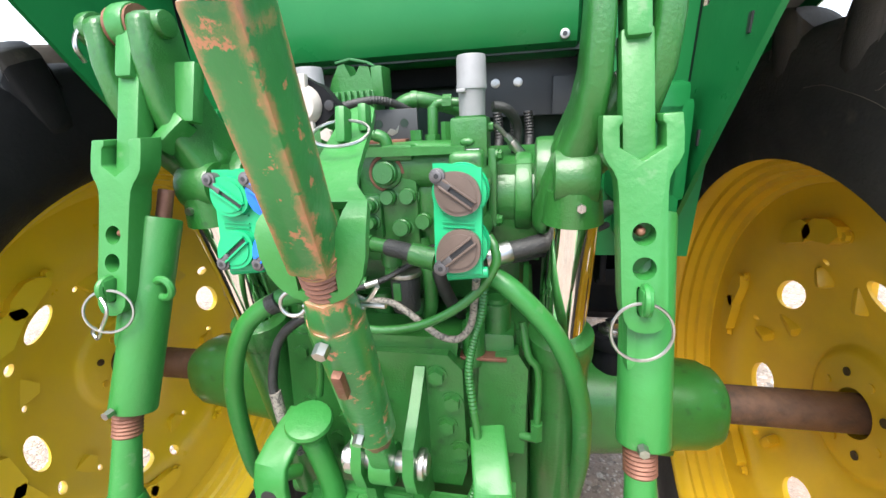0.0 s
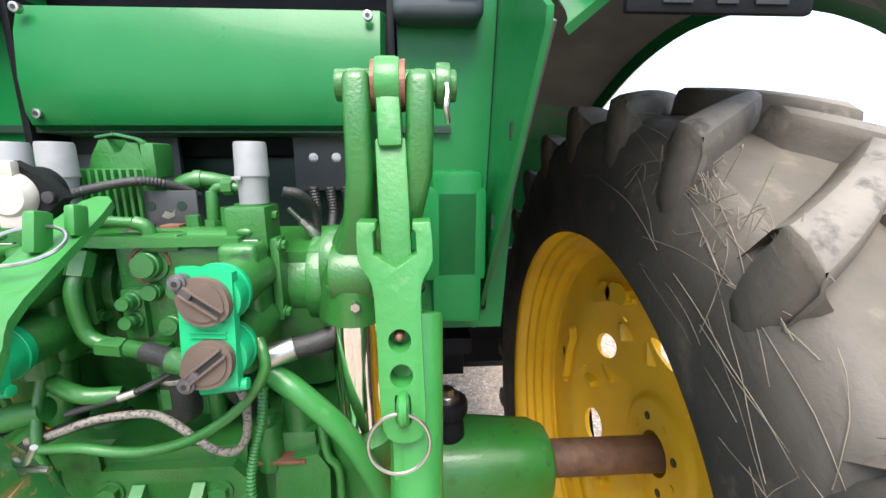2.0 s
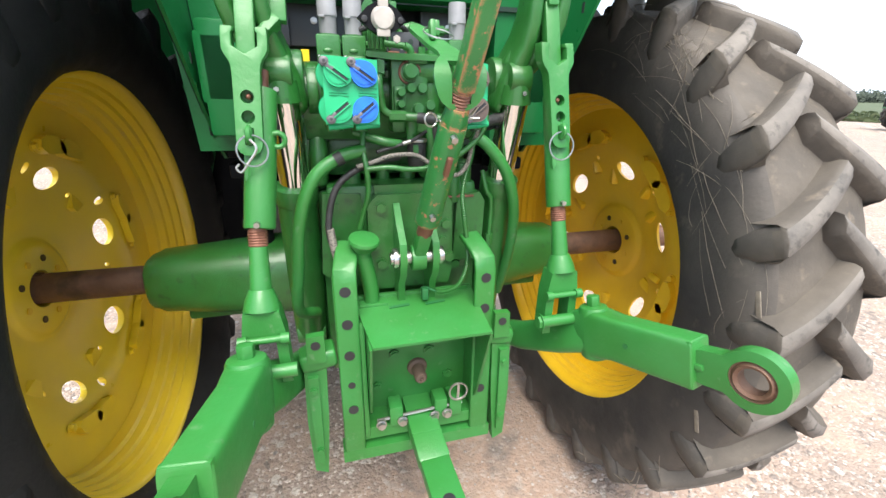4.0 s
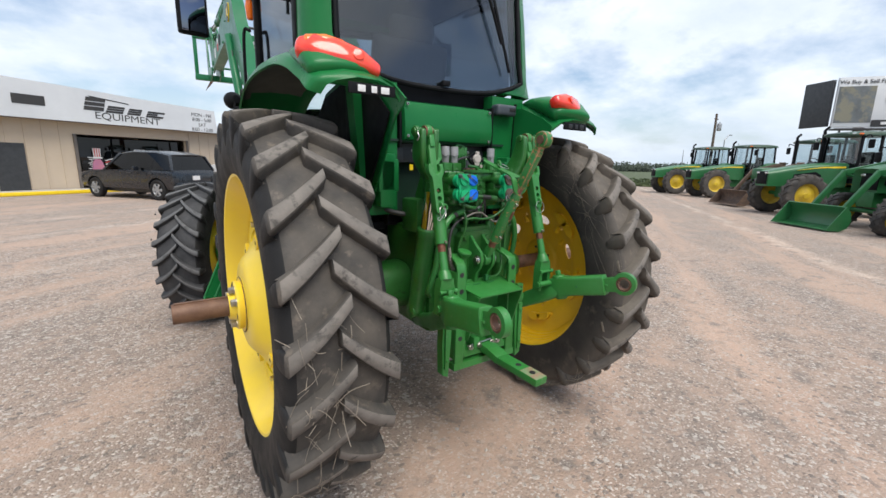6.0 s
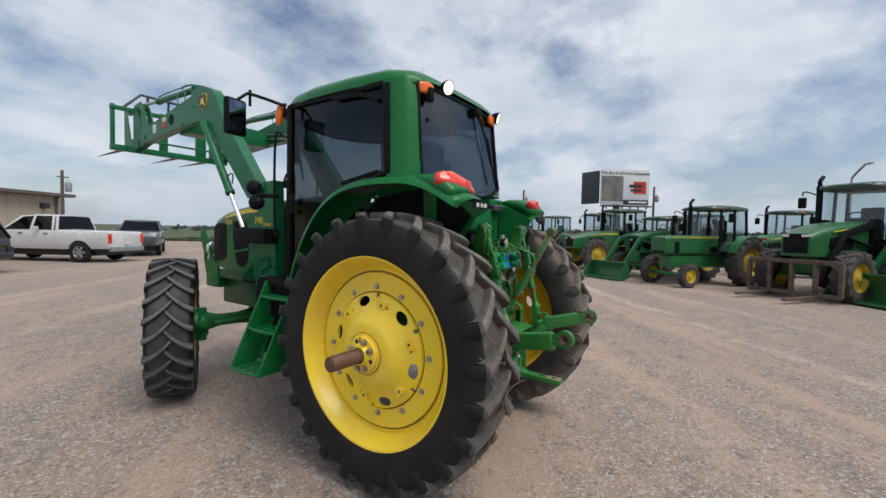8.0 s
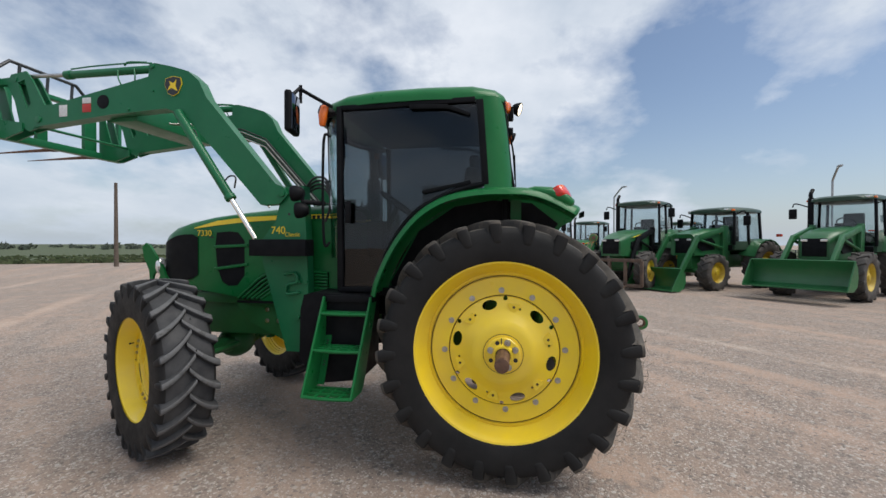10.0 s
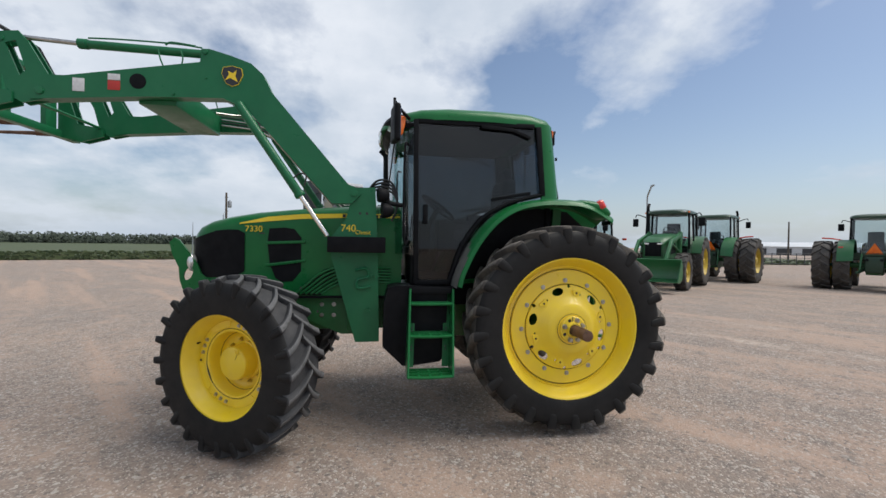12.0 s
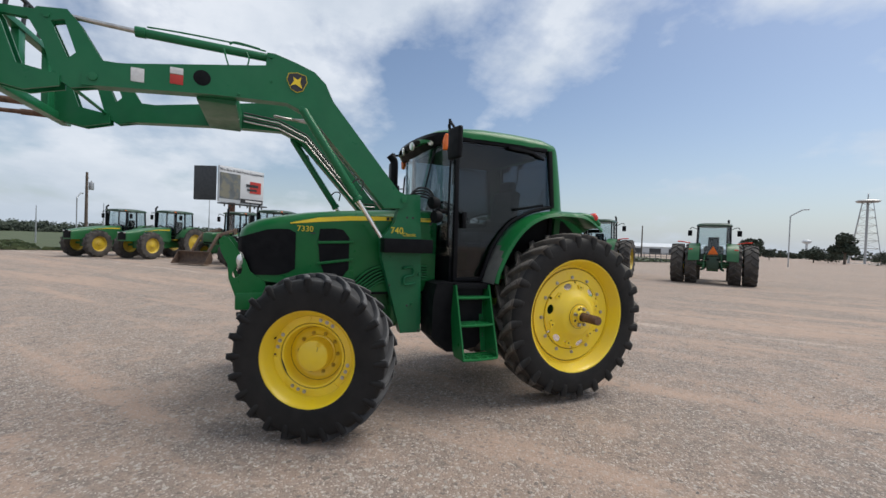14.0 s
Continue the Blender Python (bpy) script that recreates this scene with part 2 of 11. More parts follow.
def chipped(name, paint, paint2, rust, reach=0.012):
    """Paint worn through to rust along the edges, with a few scratches."""
    m = material(name, paint, 0.36, second=paint2, scale=7.0, bump=0.2, bscale=90, coat=0.2)
    nt = m.node_tree
    N, L = nt.nodes.new, nt.links.new
    bs = nt.nodes["Principled BSDF"]
    old = bs.inputs["Base Color"].links[0].from_socket
    bev, geo = N("ShaderNodeBevel"), N("ShaderNodeNewGeometry")
    bev.samples = 6
    bev.inputs["Radius"].default_value = reach
    dot = N("ShaderNodeVectorMath")
    dot.operation = "DOT_PRODUCT"
    L(bev.outputs[0], dot.inputs[0])
    L(geo.outputs["Normal"], dot.inputs[1])
    edge = N("ShaderNodeMapRange")
    edge.inputs["From Min"].default_value, edge.inputs["From Max"].default_value = 1.0, 0.93
    L(dot.outputs["Value"], edge.inputs["Value"])
    nz = N("ShaderNodeTexNoise")
    nz.inputs["Scale"].default_value, nz.inputs["Detail"].default_value, nz.inputs["Roughness"].default_value = 46.0, 9.0, 0.72
    L(geo.outputs["Position"], nz.inputs["Vector"])
    mul = N("ShaderNodeMath")
    mul.operation = "MULTIPLY_ADD"
    L(edge.outputs[0], mul.inputs[0])
    mul.inputs[1].default_value = 0.17
    L(nz.outputs["Fac"], mul.inputs[2])
    cut = N("ShaderNodeMapRange")
    cut.inputs["From Min"].default_value, cut.inputs["From Max"].default_value = 0.585, 0.605
    L(mul.outputs[0], cut.inputs["Value"])
    mx = N("ShaderNodeMix")
    mx.data_type = "RGBA"
    L(cut.outputs[0], mx.inputs[0])
    L(old, mx.inputs[6])
    mx.inputs[7].default_value = (*rust, 1)
    L(mx.outputs[2], bs.inputs["Base Color"])
    return m


WORN = chipped("worn_green", (0.020, 0.150, 0.034), (0.032, 0.185, 0.046), (0.40, 0.17, 0.085))


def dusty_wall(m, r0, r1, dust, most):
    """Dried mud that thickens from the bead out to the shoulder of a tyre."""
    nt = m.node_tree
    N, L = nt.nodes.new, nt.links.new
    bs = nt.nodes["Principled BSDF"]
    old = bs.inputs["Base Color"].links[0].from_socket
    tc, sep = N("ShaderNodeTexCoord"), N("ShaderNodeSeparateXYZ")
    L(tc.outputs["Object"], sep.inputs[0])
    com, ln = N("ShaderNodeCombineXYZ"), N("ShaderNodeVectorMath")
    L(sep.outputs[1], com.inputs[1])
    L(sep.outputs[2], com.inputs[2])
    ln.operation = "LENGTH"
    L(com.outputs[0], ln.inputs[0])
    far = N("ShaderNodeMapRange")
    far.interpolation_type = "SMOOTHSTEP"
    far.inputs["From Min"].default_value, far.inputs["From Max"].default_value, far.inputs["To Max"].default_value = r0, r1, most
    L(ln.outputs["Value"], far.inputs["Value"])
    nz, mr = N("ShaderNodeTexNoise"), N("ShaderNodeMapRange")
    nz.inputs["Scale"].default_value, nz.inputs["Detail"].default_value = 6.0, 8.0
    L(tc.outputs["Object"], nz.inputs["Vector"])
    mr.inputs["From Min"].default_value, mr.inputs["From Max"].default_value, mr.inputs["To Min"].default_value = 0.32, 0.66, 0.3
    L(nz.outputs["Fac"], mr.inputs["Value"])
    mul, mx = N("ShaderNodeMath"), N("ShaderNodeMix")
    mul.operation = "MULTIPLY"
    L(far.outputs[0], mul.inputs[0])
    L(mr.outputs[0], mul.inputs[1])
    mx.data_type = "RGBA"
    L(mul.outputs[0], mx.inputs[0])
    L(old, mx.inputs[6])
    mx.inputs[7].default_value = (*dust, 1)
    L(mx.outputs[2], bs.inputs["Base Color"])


dusty_wall(DUSTHAZEWALL, 0.66, 0.83, (0.145, 0.125, 0.106), 0.85)


def glass(name, tint, mirror=0.05, rough=0.01):
    m = bpy.data.materials.new(name)
    m.use_nodes = True
    nt = m.node_tree
    nt.nodes.clear()
    N, L = nt.nodes.new, nt.links.new
    out, mx, tr, gl, lw = N("ShaderNodeOutputMaterial"), N("ShaderNodeMixShader"), N("ShaderNodeBsdfTransparent"), N("ShaderNodeBsdfGlossy"), N("ShaderNodeLayerWeight")
    tr.inputs[0].default_value = (*tint, 1)
    gl.inputs["Roughness"].default_value = rough
    lw.inputs["Blend"].default_value = 0.5
    steep, gain = N("ShaderNodeMath"), N("ShaderNodeMath")
    steep.operation, steep.inputs[1].default_value = "POWER", 5.0
    L(lw.outputs["Facing"], steep.inputs[0])
    gain.operation = "MULTIPLY_ADD"
    gain.inputs[1].default_value, gain.inputs[2].default_value = 1.0 - mirror, mirror
    L(steep.outputs[0], gain.inputs[0])
    L(gain.outputs[0], mx.inputs[0])
    L(tr.outputs[0], mx.inputs[1])
    L(gl.outputs[0], mx.inputs[2])
    L(mx.outputs[0], out.inputs[0])
    return m


TINTED = glass("tinted_glass", (0.38, 0.41, 0.43), 0.042)
REARGLASS = glass("rear_window_glass", (0.58, 0.62, 0.66), 0.09)
CLEAR = glass("clear_glass", (0.80, 0.86, 0.86))
DARKGLASS = glass("dark_car_glass", (0.03, 0.03, 0.035))


# ---------------------------------------------------------------- building kit
def V(*a):
    return Vector(a)


def part(name, bm, mat, parent=None, label="", sharp=38.0):
    me = bpy.data.meshes.new(name)
    bmesh.ops.recalc_face_normals(bm, faces=bm.faces[:])
    bm.to_mesh(me)
    bm.free()
    me.polygons.foreach_set("use_smooth", [True] * len(me.polygons))
    me.set_sharp_from_angle(angle=radians(sharp))
    me.materials.append(mat)
    ob = new(name, me)
    if parent is not None:
        ob.parent = parent
    if label:
        ob["label"] = label
    return ob


def thing(name, label, category, group="", kind="", at=None):
    ob = new(name)
    ob.empty_display_size = 0.2
    if at is not None:
        ob.matrix_world = at
    return tagged(ob, label, category, group, kind)


def B():
    return bmesh.new()


def bevel_new(bm, verts, width, seg=2):
    if width <= 0:
        return
    vs = set(verts)
    edges = [e for e in bm.edges if e.verts[0] in vs and e.verts[1] in vs]
    edges = [e for e in edges if len(e.link_faces) == 2 and e.calc_face_angle(0) > 0.5]
    if edges:
        bmesh.ops.bevel(bm, geom=edges, offset=width, offset_type="OFFSET", segments=seg, profile=0.6, affect="EDGES", clamp_overlap=True)


def box(bm, c, s, bev=0.0, m=None, seg=2):
    mat = Matrix.Translation(c) @ (m if m is not None else Matrix()) @ Matrix.Diagonal((*s, 1))
    r = bmesh.ops.create_cube(bm, size=1.0, matrix=mat)
    bevel_new(bm, r["verts"], bev, seg)


def basis(a, b):
    a, b = Vector(a), Vector(b)
    return Matrix.Translation((a + b) / 2) @ (b - a).to_track_quat("Z", "Y").to_matrix().to_4x4(), (b - a).length


def rod(bm, a, b, r, r2=None, n=16, bev=0.0):
    m, ln = basis(a, b)
    q = bmesh.ops.create_cone(bm, cap_ends=True, segments=n, radius1=r, radius2=r if r2 is None else r2, depth=ln, matrix=m)
    if bev:
        bevel_new(bm, q["verts"], bev, 2)


def bar(bm, a, b, w, h, side=(1, 0, 0), bev=0.0):
    """A bar of rectangular section from a to b: w along side, h across."""
    a, b = Vector(a), Vector(b)
    z = (b - a).normalized()
    x = Vector(side)
    x = (x - z * x.dot(z)).normalized()
    y = z.cross(x)
    m = Matrix((x, y, z)).transposed().to_4x4()
    m.translation = (a + b) / 2
    r = bmesh.ops.create_cube(bm, size=1.0, matrix=m @ Matrix.Diagonal((w, h, (b - a).length, 1)))
    bevel_new(bm, r["verts"], bev, 2)


def ball(bm, c, r, s=(1, 1, 1), u=16, v=10, m=None):
    bmesh.ops.create_uvsphere(bm, u_segments=u, v_segments=v, radius=r, matrix=Matrix.Translation(c) @ (m if m is not None else Matrix()) @ Matrix.Diagonal((*s, 1)))


def prism(bm, pts, axis, lo, hi, bev=0.0, seg=2):
    """A polygon pushed along an axis: x takes (y, z), y takes (x, z), z takes (x, y)."""
    def at(p, d):
        return {"x": (d, p[0], p[1]), "y": (p[0], d, p[1]), "z": (p[0], p[1], d)}[axis]
    a = [bm.verts.new(at(p, lo)) for p in pts]
    b = [bm.verts.new(at(p, hi)) for p in pts]
    n = len(pts)
    bm.faces.new(a[::-1])
    bm.faces.new(b)
    for i in range(n):
        bm.faces.new((a[i], a[(i + 1) % n], b[(i + 1) % n], b[i]))
    bevel_new(bm, a + b, bev, seg)


def plate(bm, pts, thick, bev=0.0):
    """A flat plate on the polygon of 3D points, thick to both sides."""
    ps = [Vector(p) for p in pts]
    nrm = Vector((0, 0, 0))
    for i in range(len(ps)):
        nrm += ps[i].cross(ps[(i + 1) % len(ps)])
    nrm.normalize()
    a = [bm.verts.new(p - nrm * thick / 2) for p in ps]
    b = [bm.verts.new(p + nrm * thick / 2) for p in ps]
    n = len(ps)
    bm.faces.new(a[::-1])
    bm.faces.new(b)
    for i in range(n):
        bm.faces.new((a[i], a[(i + 1) % n], b[(i + 1) % n], b[i]))
    bevel_new(bm, a + b, bev, 1)


def lathe(bm, prof, origin=(0, 0, 0), axis=(1, 0, 0), n=48, closed=False):
    """Turns a profile of (radius, along) round an axis."""
    q = Vector(axis).to_track_quat("Z", "Y").to_matrix().to_4x4()
    m = Matrix.Translation(origin) @ q
    rings = []
    for r, h in prof:
        if r < 1e-6:
            rings.append([bm.verts.new(m @ Vector((0, 0, h)))])
        else:
            rings.append([bm.verts.new(m @ Vector((r * math.cos(2 * math.pi * i / n), r * math.sin(2 * math.pi * i / n), h))) for i in range(n)])
    k = len(rings)
    for j in range(k if closed else k - 1):
        a, b = rings[j], rings[(j + 1) % k]
        for i in range(n):
            i2 = (i + 1) % n
            if len(a) == 1 and len(b) == 1:
                continue
            if len(a) == 1:
                bm.faces.new((a[0], b[i2], b[i]))
            elif len(b) == 1:
                bm.faces.new((a[i], a[i2], b[0]))
            else:
                bm.faces.new((a[i], a[i2], b[i2], b[i]))


def spline(pts, per=8):
    ps = [Vector(p) for p in pts]
    ps = [ps[0] * 2 - ps[1]] + ps + [ps[-1] * 2 - ps[-2]]
    out = []
    for i in range(1, len(ps) - 2):
        for k in range(per):
            t = k / per
            a, b, c, d = ps[i - 1], ps[i], ps[i + 1], ps[i + 2]
            out.append(0.5 * ((2 * b) + (c - a) * t + (2 * a - 5 * b + 4 * c - d) * t * t + (3 * b - a - 3 * c + d) * t ** 3))
    out.append(ps[-2])
    return out


def tube(bm, pts, r, n=10, per=8, ribs=0.0, straight=False):
    path = [Vector(p) for p in pts] if straight else spline(pts, per)
    rings = []
    up = None
    for i, p in enumerate(path):
        d = (path[min(i + 1, len(path) - 1)] - path[max(i - 1, 0)]).normalized()
        if up is None:
            up = d.orthogonal().normalized()
        up = (up - d * up.dot(d)).normalized()
        w = d.cross(up)
        rad = r * (1 + ribs * (i % 2))
        rings.append([bm.verts.new(p + (up * math.cos(2 * math.pi * k / n) + w * math.sin(2 * math.pi * k / n)) * rad) for k in range(n)])
    for a, b in zip(rings, rings[1:]):
        for k in range(n):
            bm.faces.new((a[k], a[(k + 1) % n], b[(k + 1) % n], b[k]))
    bm.faces.new(rings[0][::-1])
    bm.faces.new(rings[-1])


def torus(bm, c, normal, R, r, n=32, k=8, arc=1.0):
    q = Vector(normal).to_track_quat("Z", "Y").to_matrix()
    cnt = n if arc >= 1 else n + 1
    rings = []
    for i in range(cnt):
        a = 2 * math.pi * arc * i / n
        rings.append([bm.verts.new(Vector(c) + q @ Vector(((R + r * math.cos(2 * math.pi * j / k)) * math.cos(a), (R + r * math.cos(2 * math.pi * j / k)) * math.sin(a), r * math.sin(2 * math.pi * j / k)))) for j in range(k)])
    for i in range(n):
        a, b = rings[i], rings[(i + 1) % cnt]
        for j in range(k):
            bm.faces.new((a[j], a[(j + 1) % k], b[(j + 1) % k], b[j]))


def hexbolt(bm, c, d, r=0.012, h=0.010, washer=True):
    c, d = Vector(c), Vector(d).normalized()
    if washer:
        rod(bm, c, c + d * 0.003, r * 1.25, n=16)
    rod(bm, c, c + d * h, r, r * 0.93, n=6)


def loft(bm, stations, side=(1, 0, 0), n=16, p=2.8, ends=0.6):
    """A body through stations of (centre, half width along side, half depth), of rounded square section, with rounded ends."""
    cs = [Vector(c) for c, _, _ in stations]
    rings = []

    def ring(c, d, hw, hd):
        x = Vector(side)
        x = (x - d * x.dot(d)).normalized()
        y = d.cross(x)
        out = []
        for k in range(n):
            a = 2 * math.pi * (k + 0.5) / n
            ca, sa = math.cos(a), math.sin(a)
            out.append(bm.verts.new(c + x * hw * math.copysign(abs(ca) ** (2 / p), ca) + y * hd * math.copysign(abs(sa) ** (2 / p), sa)))
        rings.append(out)
    last = len(cs) - 1
    for i, (c, hw, hd) in enumerate(stations):
        d = (cs[min(i + 1, last)] - cs[max(i - 1, 0)]).normalized()
        e = min(hw, hd) * ends
        if i == 0 and ends:
            for q in (80, 55, 28):
                ring(cs[0] - d * e * math.sin(radians(q)), d, hw * (1 - ends * (1 - math.cos(radians(q)))), hd * (1 - ends * (1 - math.cos(radians(q)))))
        ring(cs[i], d, hw, hd)
        if i == last and ends:
            for q in (28, 55, 80):
                ring(cs[i] + d * e * math.sin(radians(q)), d, hw * (1 - ends * (1 - math.cos(radians(q)))), hd * (1 - ends * (1 - math.cos(radians(q)))))
    for a, b in zip(rings, rings[1:]):
        for k in range(n):
            bm.faces.new((a[k], a[(k + 1) % n], b[(k + 1) % n], b[k]))
    bm.faces.new(rings[0][::-1])
    bm.faces.new(rings[-1])


def sheet(bm, rows):
    """A skin over rows of points, all of one length."""
    vs = [[bm.verts.new(p) for p in row] for row in rows]
    for a, b in zip(vs, vs[1:]):
        for i in range(len(a) - 1):
            bm.faces.new((a[i], a[i + 1], b[i + 1], b[i]))


def solid(bm, thick):
    bmesh.ops.recalc_face_normals(bm, faces=bm.faces[:])
    bmesh.ops.solidify(bm, geom=bm.faces[:], thickness=thick)


def carve(ob, cutters):
    """Cuts the bodies in the bmeshes out of ob's mesh."""
    for cb in cutters:
        me = bpy.data.meshes.new("cutter")
        bmesh.ops.recalc_face_normals(cb, faces=cb.faces[:])
        cb.to_mesh(me)
        cb.free()
        cut = new("cutter", me)
        bpy.context.view_layer.update()
        cut.matrix_world = ob.matrix_world.copy()
        md = ob.modifiers.new("cut", "BOOLEAN")
        md.operation, md.object, md.solver = "DIFFERENCE", cut, "EXACT"
        bpy.context.view_layer.update()
        fresh = bpy.data.meshes.new_from_object(ob.evaluated_get(bpy.context.evaluated_depsgraph_get()))
        ob.modifiers.clear()
        old, nm = ob.data, ob.data.name
        ob.data = fresh
        bpy.data.meshes.remove(old)
        fresh.name = nm
        fresh.set_sharp_from_angle(angle=radians(38))
        bpy.data.objects.remove(cut)
        bpy.data.meshes.remove(me)
    return ob


def lettering(name, text, size, m, mat, parent=None, depth=0.002, kind=""):
    cu = bpy.data.curves.new(name, "FONT")
    cu.body, cu.size, cu.extrude = text, size, depth
    cu.align_x, cu.align_y = "CENTER", "CENTER"
    tmp = new(name, cu)
    bpy.context.view_layer.update()
    me = bpy.data.meshes.new_from_object(tmp.evaluated_get(bpy.context.evaluated_depsgraph_get()))
    bpy.data.objects.remove(tmp)
    bpy.data.curves.remove(cu)
    me.materials.clear()
    me.materials.append(mat)
    me.transform(m)
    ob = new(name, me)
    if parent is not None:
        ob.parent = parent
    return ob


# ---------------------------------------------------------------- wheels
def carcass(bm, R, w, rim, lugs, lug_h, bead=(0.80, 0.80)):
    """The smooth body of a farm tyre about the x axis."""
    h, Rc = w / 2, R - lug_h
    b0, b1 = bead
    prof = [(rim, -h * b0), (rim + (Rc - rim) * 0.05, -h * (b0 + (1 - b0) * 0.34)), (rim + (Rc - rim) * 0.16, -h * (b0 + (1 - b0) * 0.66)), (rim + (Rc - rim) * 0.32, -h * (b0 + (1 - b0) * 0.92)), (rim + (Rc - rim) * 0.48, -h), (rim + (Rc - rim) * 0.64, -h * 0.995), (rim + (Rc - rim) * 0.78, -h * 0.97), (Rc - 0.028, -h * 0.90), (Rc - 0.012, -h * 0.80), (Rc - 0.004, -h * 0.62), (Rc, -h * 0.3)]
    far = [(r, -x) for r, x in prof[::-1]]
    far[-4:] = [(rim + (Rc - rim) * 0.32, h * (b1 + (1 - b1) * 0.92)), (rim + (Rc - rim) * 0.16, h * (b1 + (1 - b1) * 0.66)), (rim + (Rc - rim) * 0.05, h * (b1 + (1 - b1) * 0.34)), (rim, h * b1)]
    lathe(bm, prof + far, n=lugs * 4, axis=(1, 0, 0))


def one_lug(bm, R, w, lugs, lug_h, side, p0=0.0, detail=7, shoulder=1.0, curl=0.22, slim=1.0, worn=False):
    """One tread bar: from the middle of the tread out to the shoulder, and fading out down the sidewall."""
    h, Rc = w / 2, R - lug_h
    sweep, wid = (h * 0.95) / R, slim * 0.135 * 2 * math.pi / lugs
    rings = []

    def ring(x, r, phi, a, foot, inx, inr):
        row = []
        for k, d in ((-foot - 0.12, 1.0), (-1.22, 0.62), (-1.08, 0.27), (-0.76, 0.05), (0.0, -0.03), (0.76, 0.05), (1.08, 0.27), (1.22, 0.62), (foot + 0.12, 1.0)) if worn else \
                ((-foot, 1.0), (-1.16, 0.45), (-1.06, 0.12), (-0.86, 0.0), (0.0, -0.02), (0.86, 0.0), (1.06, 0.12), (1.16, 0.45), (foot, 1.0)):
            rr = r + inr * d
            row.append(bm.verts.new((x + side * inx * d, rr * math.cos(phi + a * k), rr * math.sin(phi + a * k))))
        rings.append(row)
    for k in range(detail + 1):
        f = k / detail
        ring(side * (-0.022 + (h * 0.955 + 0.022) * f), R - 0.014 * f ** 2.4, p0 + sweep * ((0.93 + curl) * f - curl * f * f), wid * (0.80 + 0.42 * f), 1.55 - 0.25 * f ** 2, 0.0, -(lug_h + 0.014 + 0.034 * f ** 5))
    q = shoulder * R / 0.88
    for x, dr, inx, inr, wa, dp in ((0.978, 0.020, -0.030, -(lug_h + 0.030), 1.23, 0.93), (0.994, 0.034, -0.055, -0.050, 1.24, 0.935), (1.004, 0.054, -0.060, -0.024, 1.24, 0.945), (1.011, 0.082, -0.045, 0.0, 1.22, 0.955),
                                    (1.013, 0.112, -0.040, 0.0, 1.16, 0.97), (1.008, 0.142, -0.035, 0.0, 1.05, 0.985), (0.992, 0.168, -0.020, 0.0, 0.85, 1.0)):
        ring(side * h * (0.955 + (x - 0.955)), R - dr * (0.35 + 0.65 * q), p0 + sweep * dp, wid * wa, 1.24, inx, inr)
    for a, b in zip(rings, rings[1:]):
        for j in range(8):
            bm.faces.new((a[j], a[j + 1], b[j + 1], b[j]))
    bm.faces.new(rings[0])
    bm.faces.new(rings[-1][::-1])


def tread_bars(bm, R, w, lugs, lug_h, detail=3):
    """All tread bars of a tyre far off."""
    step = 2 * math.pi / lugs
    for side in (-1, 1):
        for i in range(lugs):
            one_lug(bm, R, w, lugs, lug_h, side, (i + (0.5 if side > 0 else 0.0)) * step, detail)


def tyre_with_lugs(parent, m, wall, label, R, w, rim, lugs, lug_h, detail, bead=(0.80, 0.80), shoulder=1.0, curl=0.22, slim=1.0, tread=None, lug_top=None, worn=False):
    """Tyre with every tread bar a piece of its own."""
    bm = B()
    carcass(bm, R, w, rim, lugs, lug_h, bead)
    ty = part("tyre", bm, wall, parent, label, 48)
    ty.data.materials.append(tread or TREAD)
    for p in ty.data.polygons:
        if math.hypot(p.center.y, p.center.z) > R - lug_h - 0.012:
            p.material_index = 1
    ty.matrix_local = m
    step = 2 * math.pi / lugs
    for side in (-1, 1):
        bm = B()
        one_lug(bm, R, w, lugs, lug_h, side, 0.0, detail, shoulder, curl, slim, worn)
        first = part("lug", bm, tread or TREAD, ty, "", 82)
        first.data.materials.append(lug_top or LUGTOP)
        first.data.materials.append(wall)
        for p in first.data.polygons:
            r = math.hypot(p.center.y, p.center.z)
            if r < R - lug_h * 0.9 and abs(p.center.x) > w * 0.45:
                p.material_index = 2
            if r > R - 0.020 and V(0, p.center.y, p.center.z).normalized().dot(p.normal) > 0.8:
                p.material_index = 1
        first.rotation_euler.x = (0.5 if side > 0 else 0.0) * step
        for i in range(1, lugs):
            o = new("lug", first.data)
            o.parent = ty
            o.rotation_euler.x = (i + (0.5 if side > 0 else 0.0)) * step
    return ty


def rim_band(R, w, drop, disc_r, disc_x, n=72):
    """Rim section about x, outer side towards -x, middle of the tyre at x = 0."""
    bm = B()
    h = w / 2
    pr = [(R - 0.016, -h + 0.004), (R, -h), (R + 0.004, -h + 0.010), (R - 0.012, -h + 0.024), (R - 0.030, -h + 0.045), (R - 0.042, -h + 0.085), (R - 0.060, -h + 0.105), (R - drop, -h + 0.130),
          (R - drop, h - 0.150), (R - 0.055, h - 0.10), (R - 0.038, h - 0.06), (R - 0.012, h - 0.024), (R + 0.004, h - 0.010), (R, h), (R - 0.016, h - 0.004),
          (R - 0.026, h - 0.014), (R - 0.030, h - 0.040), (R - 0.040, h - 0.044), (R - 0.042, h - 0.066), (R - 0.054, h - 0.071), (R - 0.055, h - 0.092), (R - 0.067, h - 0.098), (R - 0.069, h - 0.122), (R - drop - 0.012, h - 0.130), (R - drop - 0.012, h - 0.150), (R - drop - 0.012, -h + 0.128), (R - 0.070, -h + 0.098), (R - 0.054, -h + 0.080), (R - 0.042, -h + 0.043), (R - 0.026, -h + 0.020)]
    lathe(bm, pr, n=n, closed=True)
    return bm


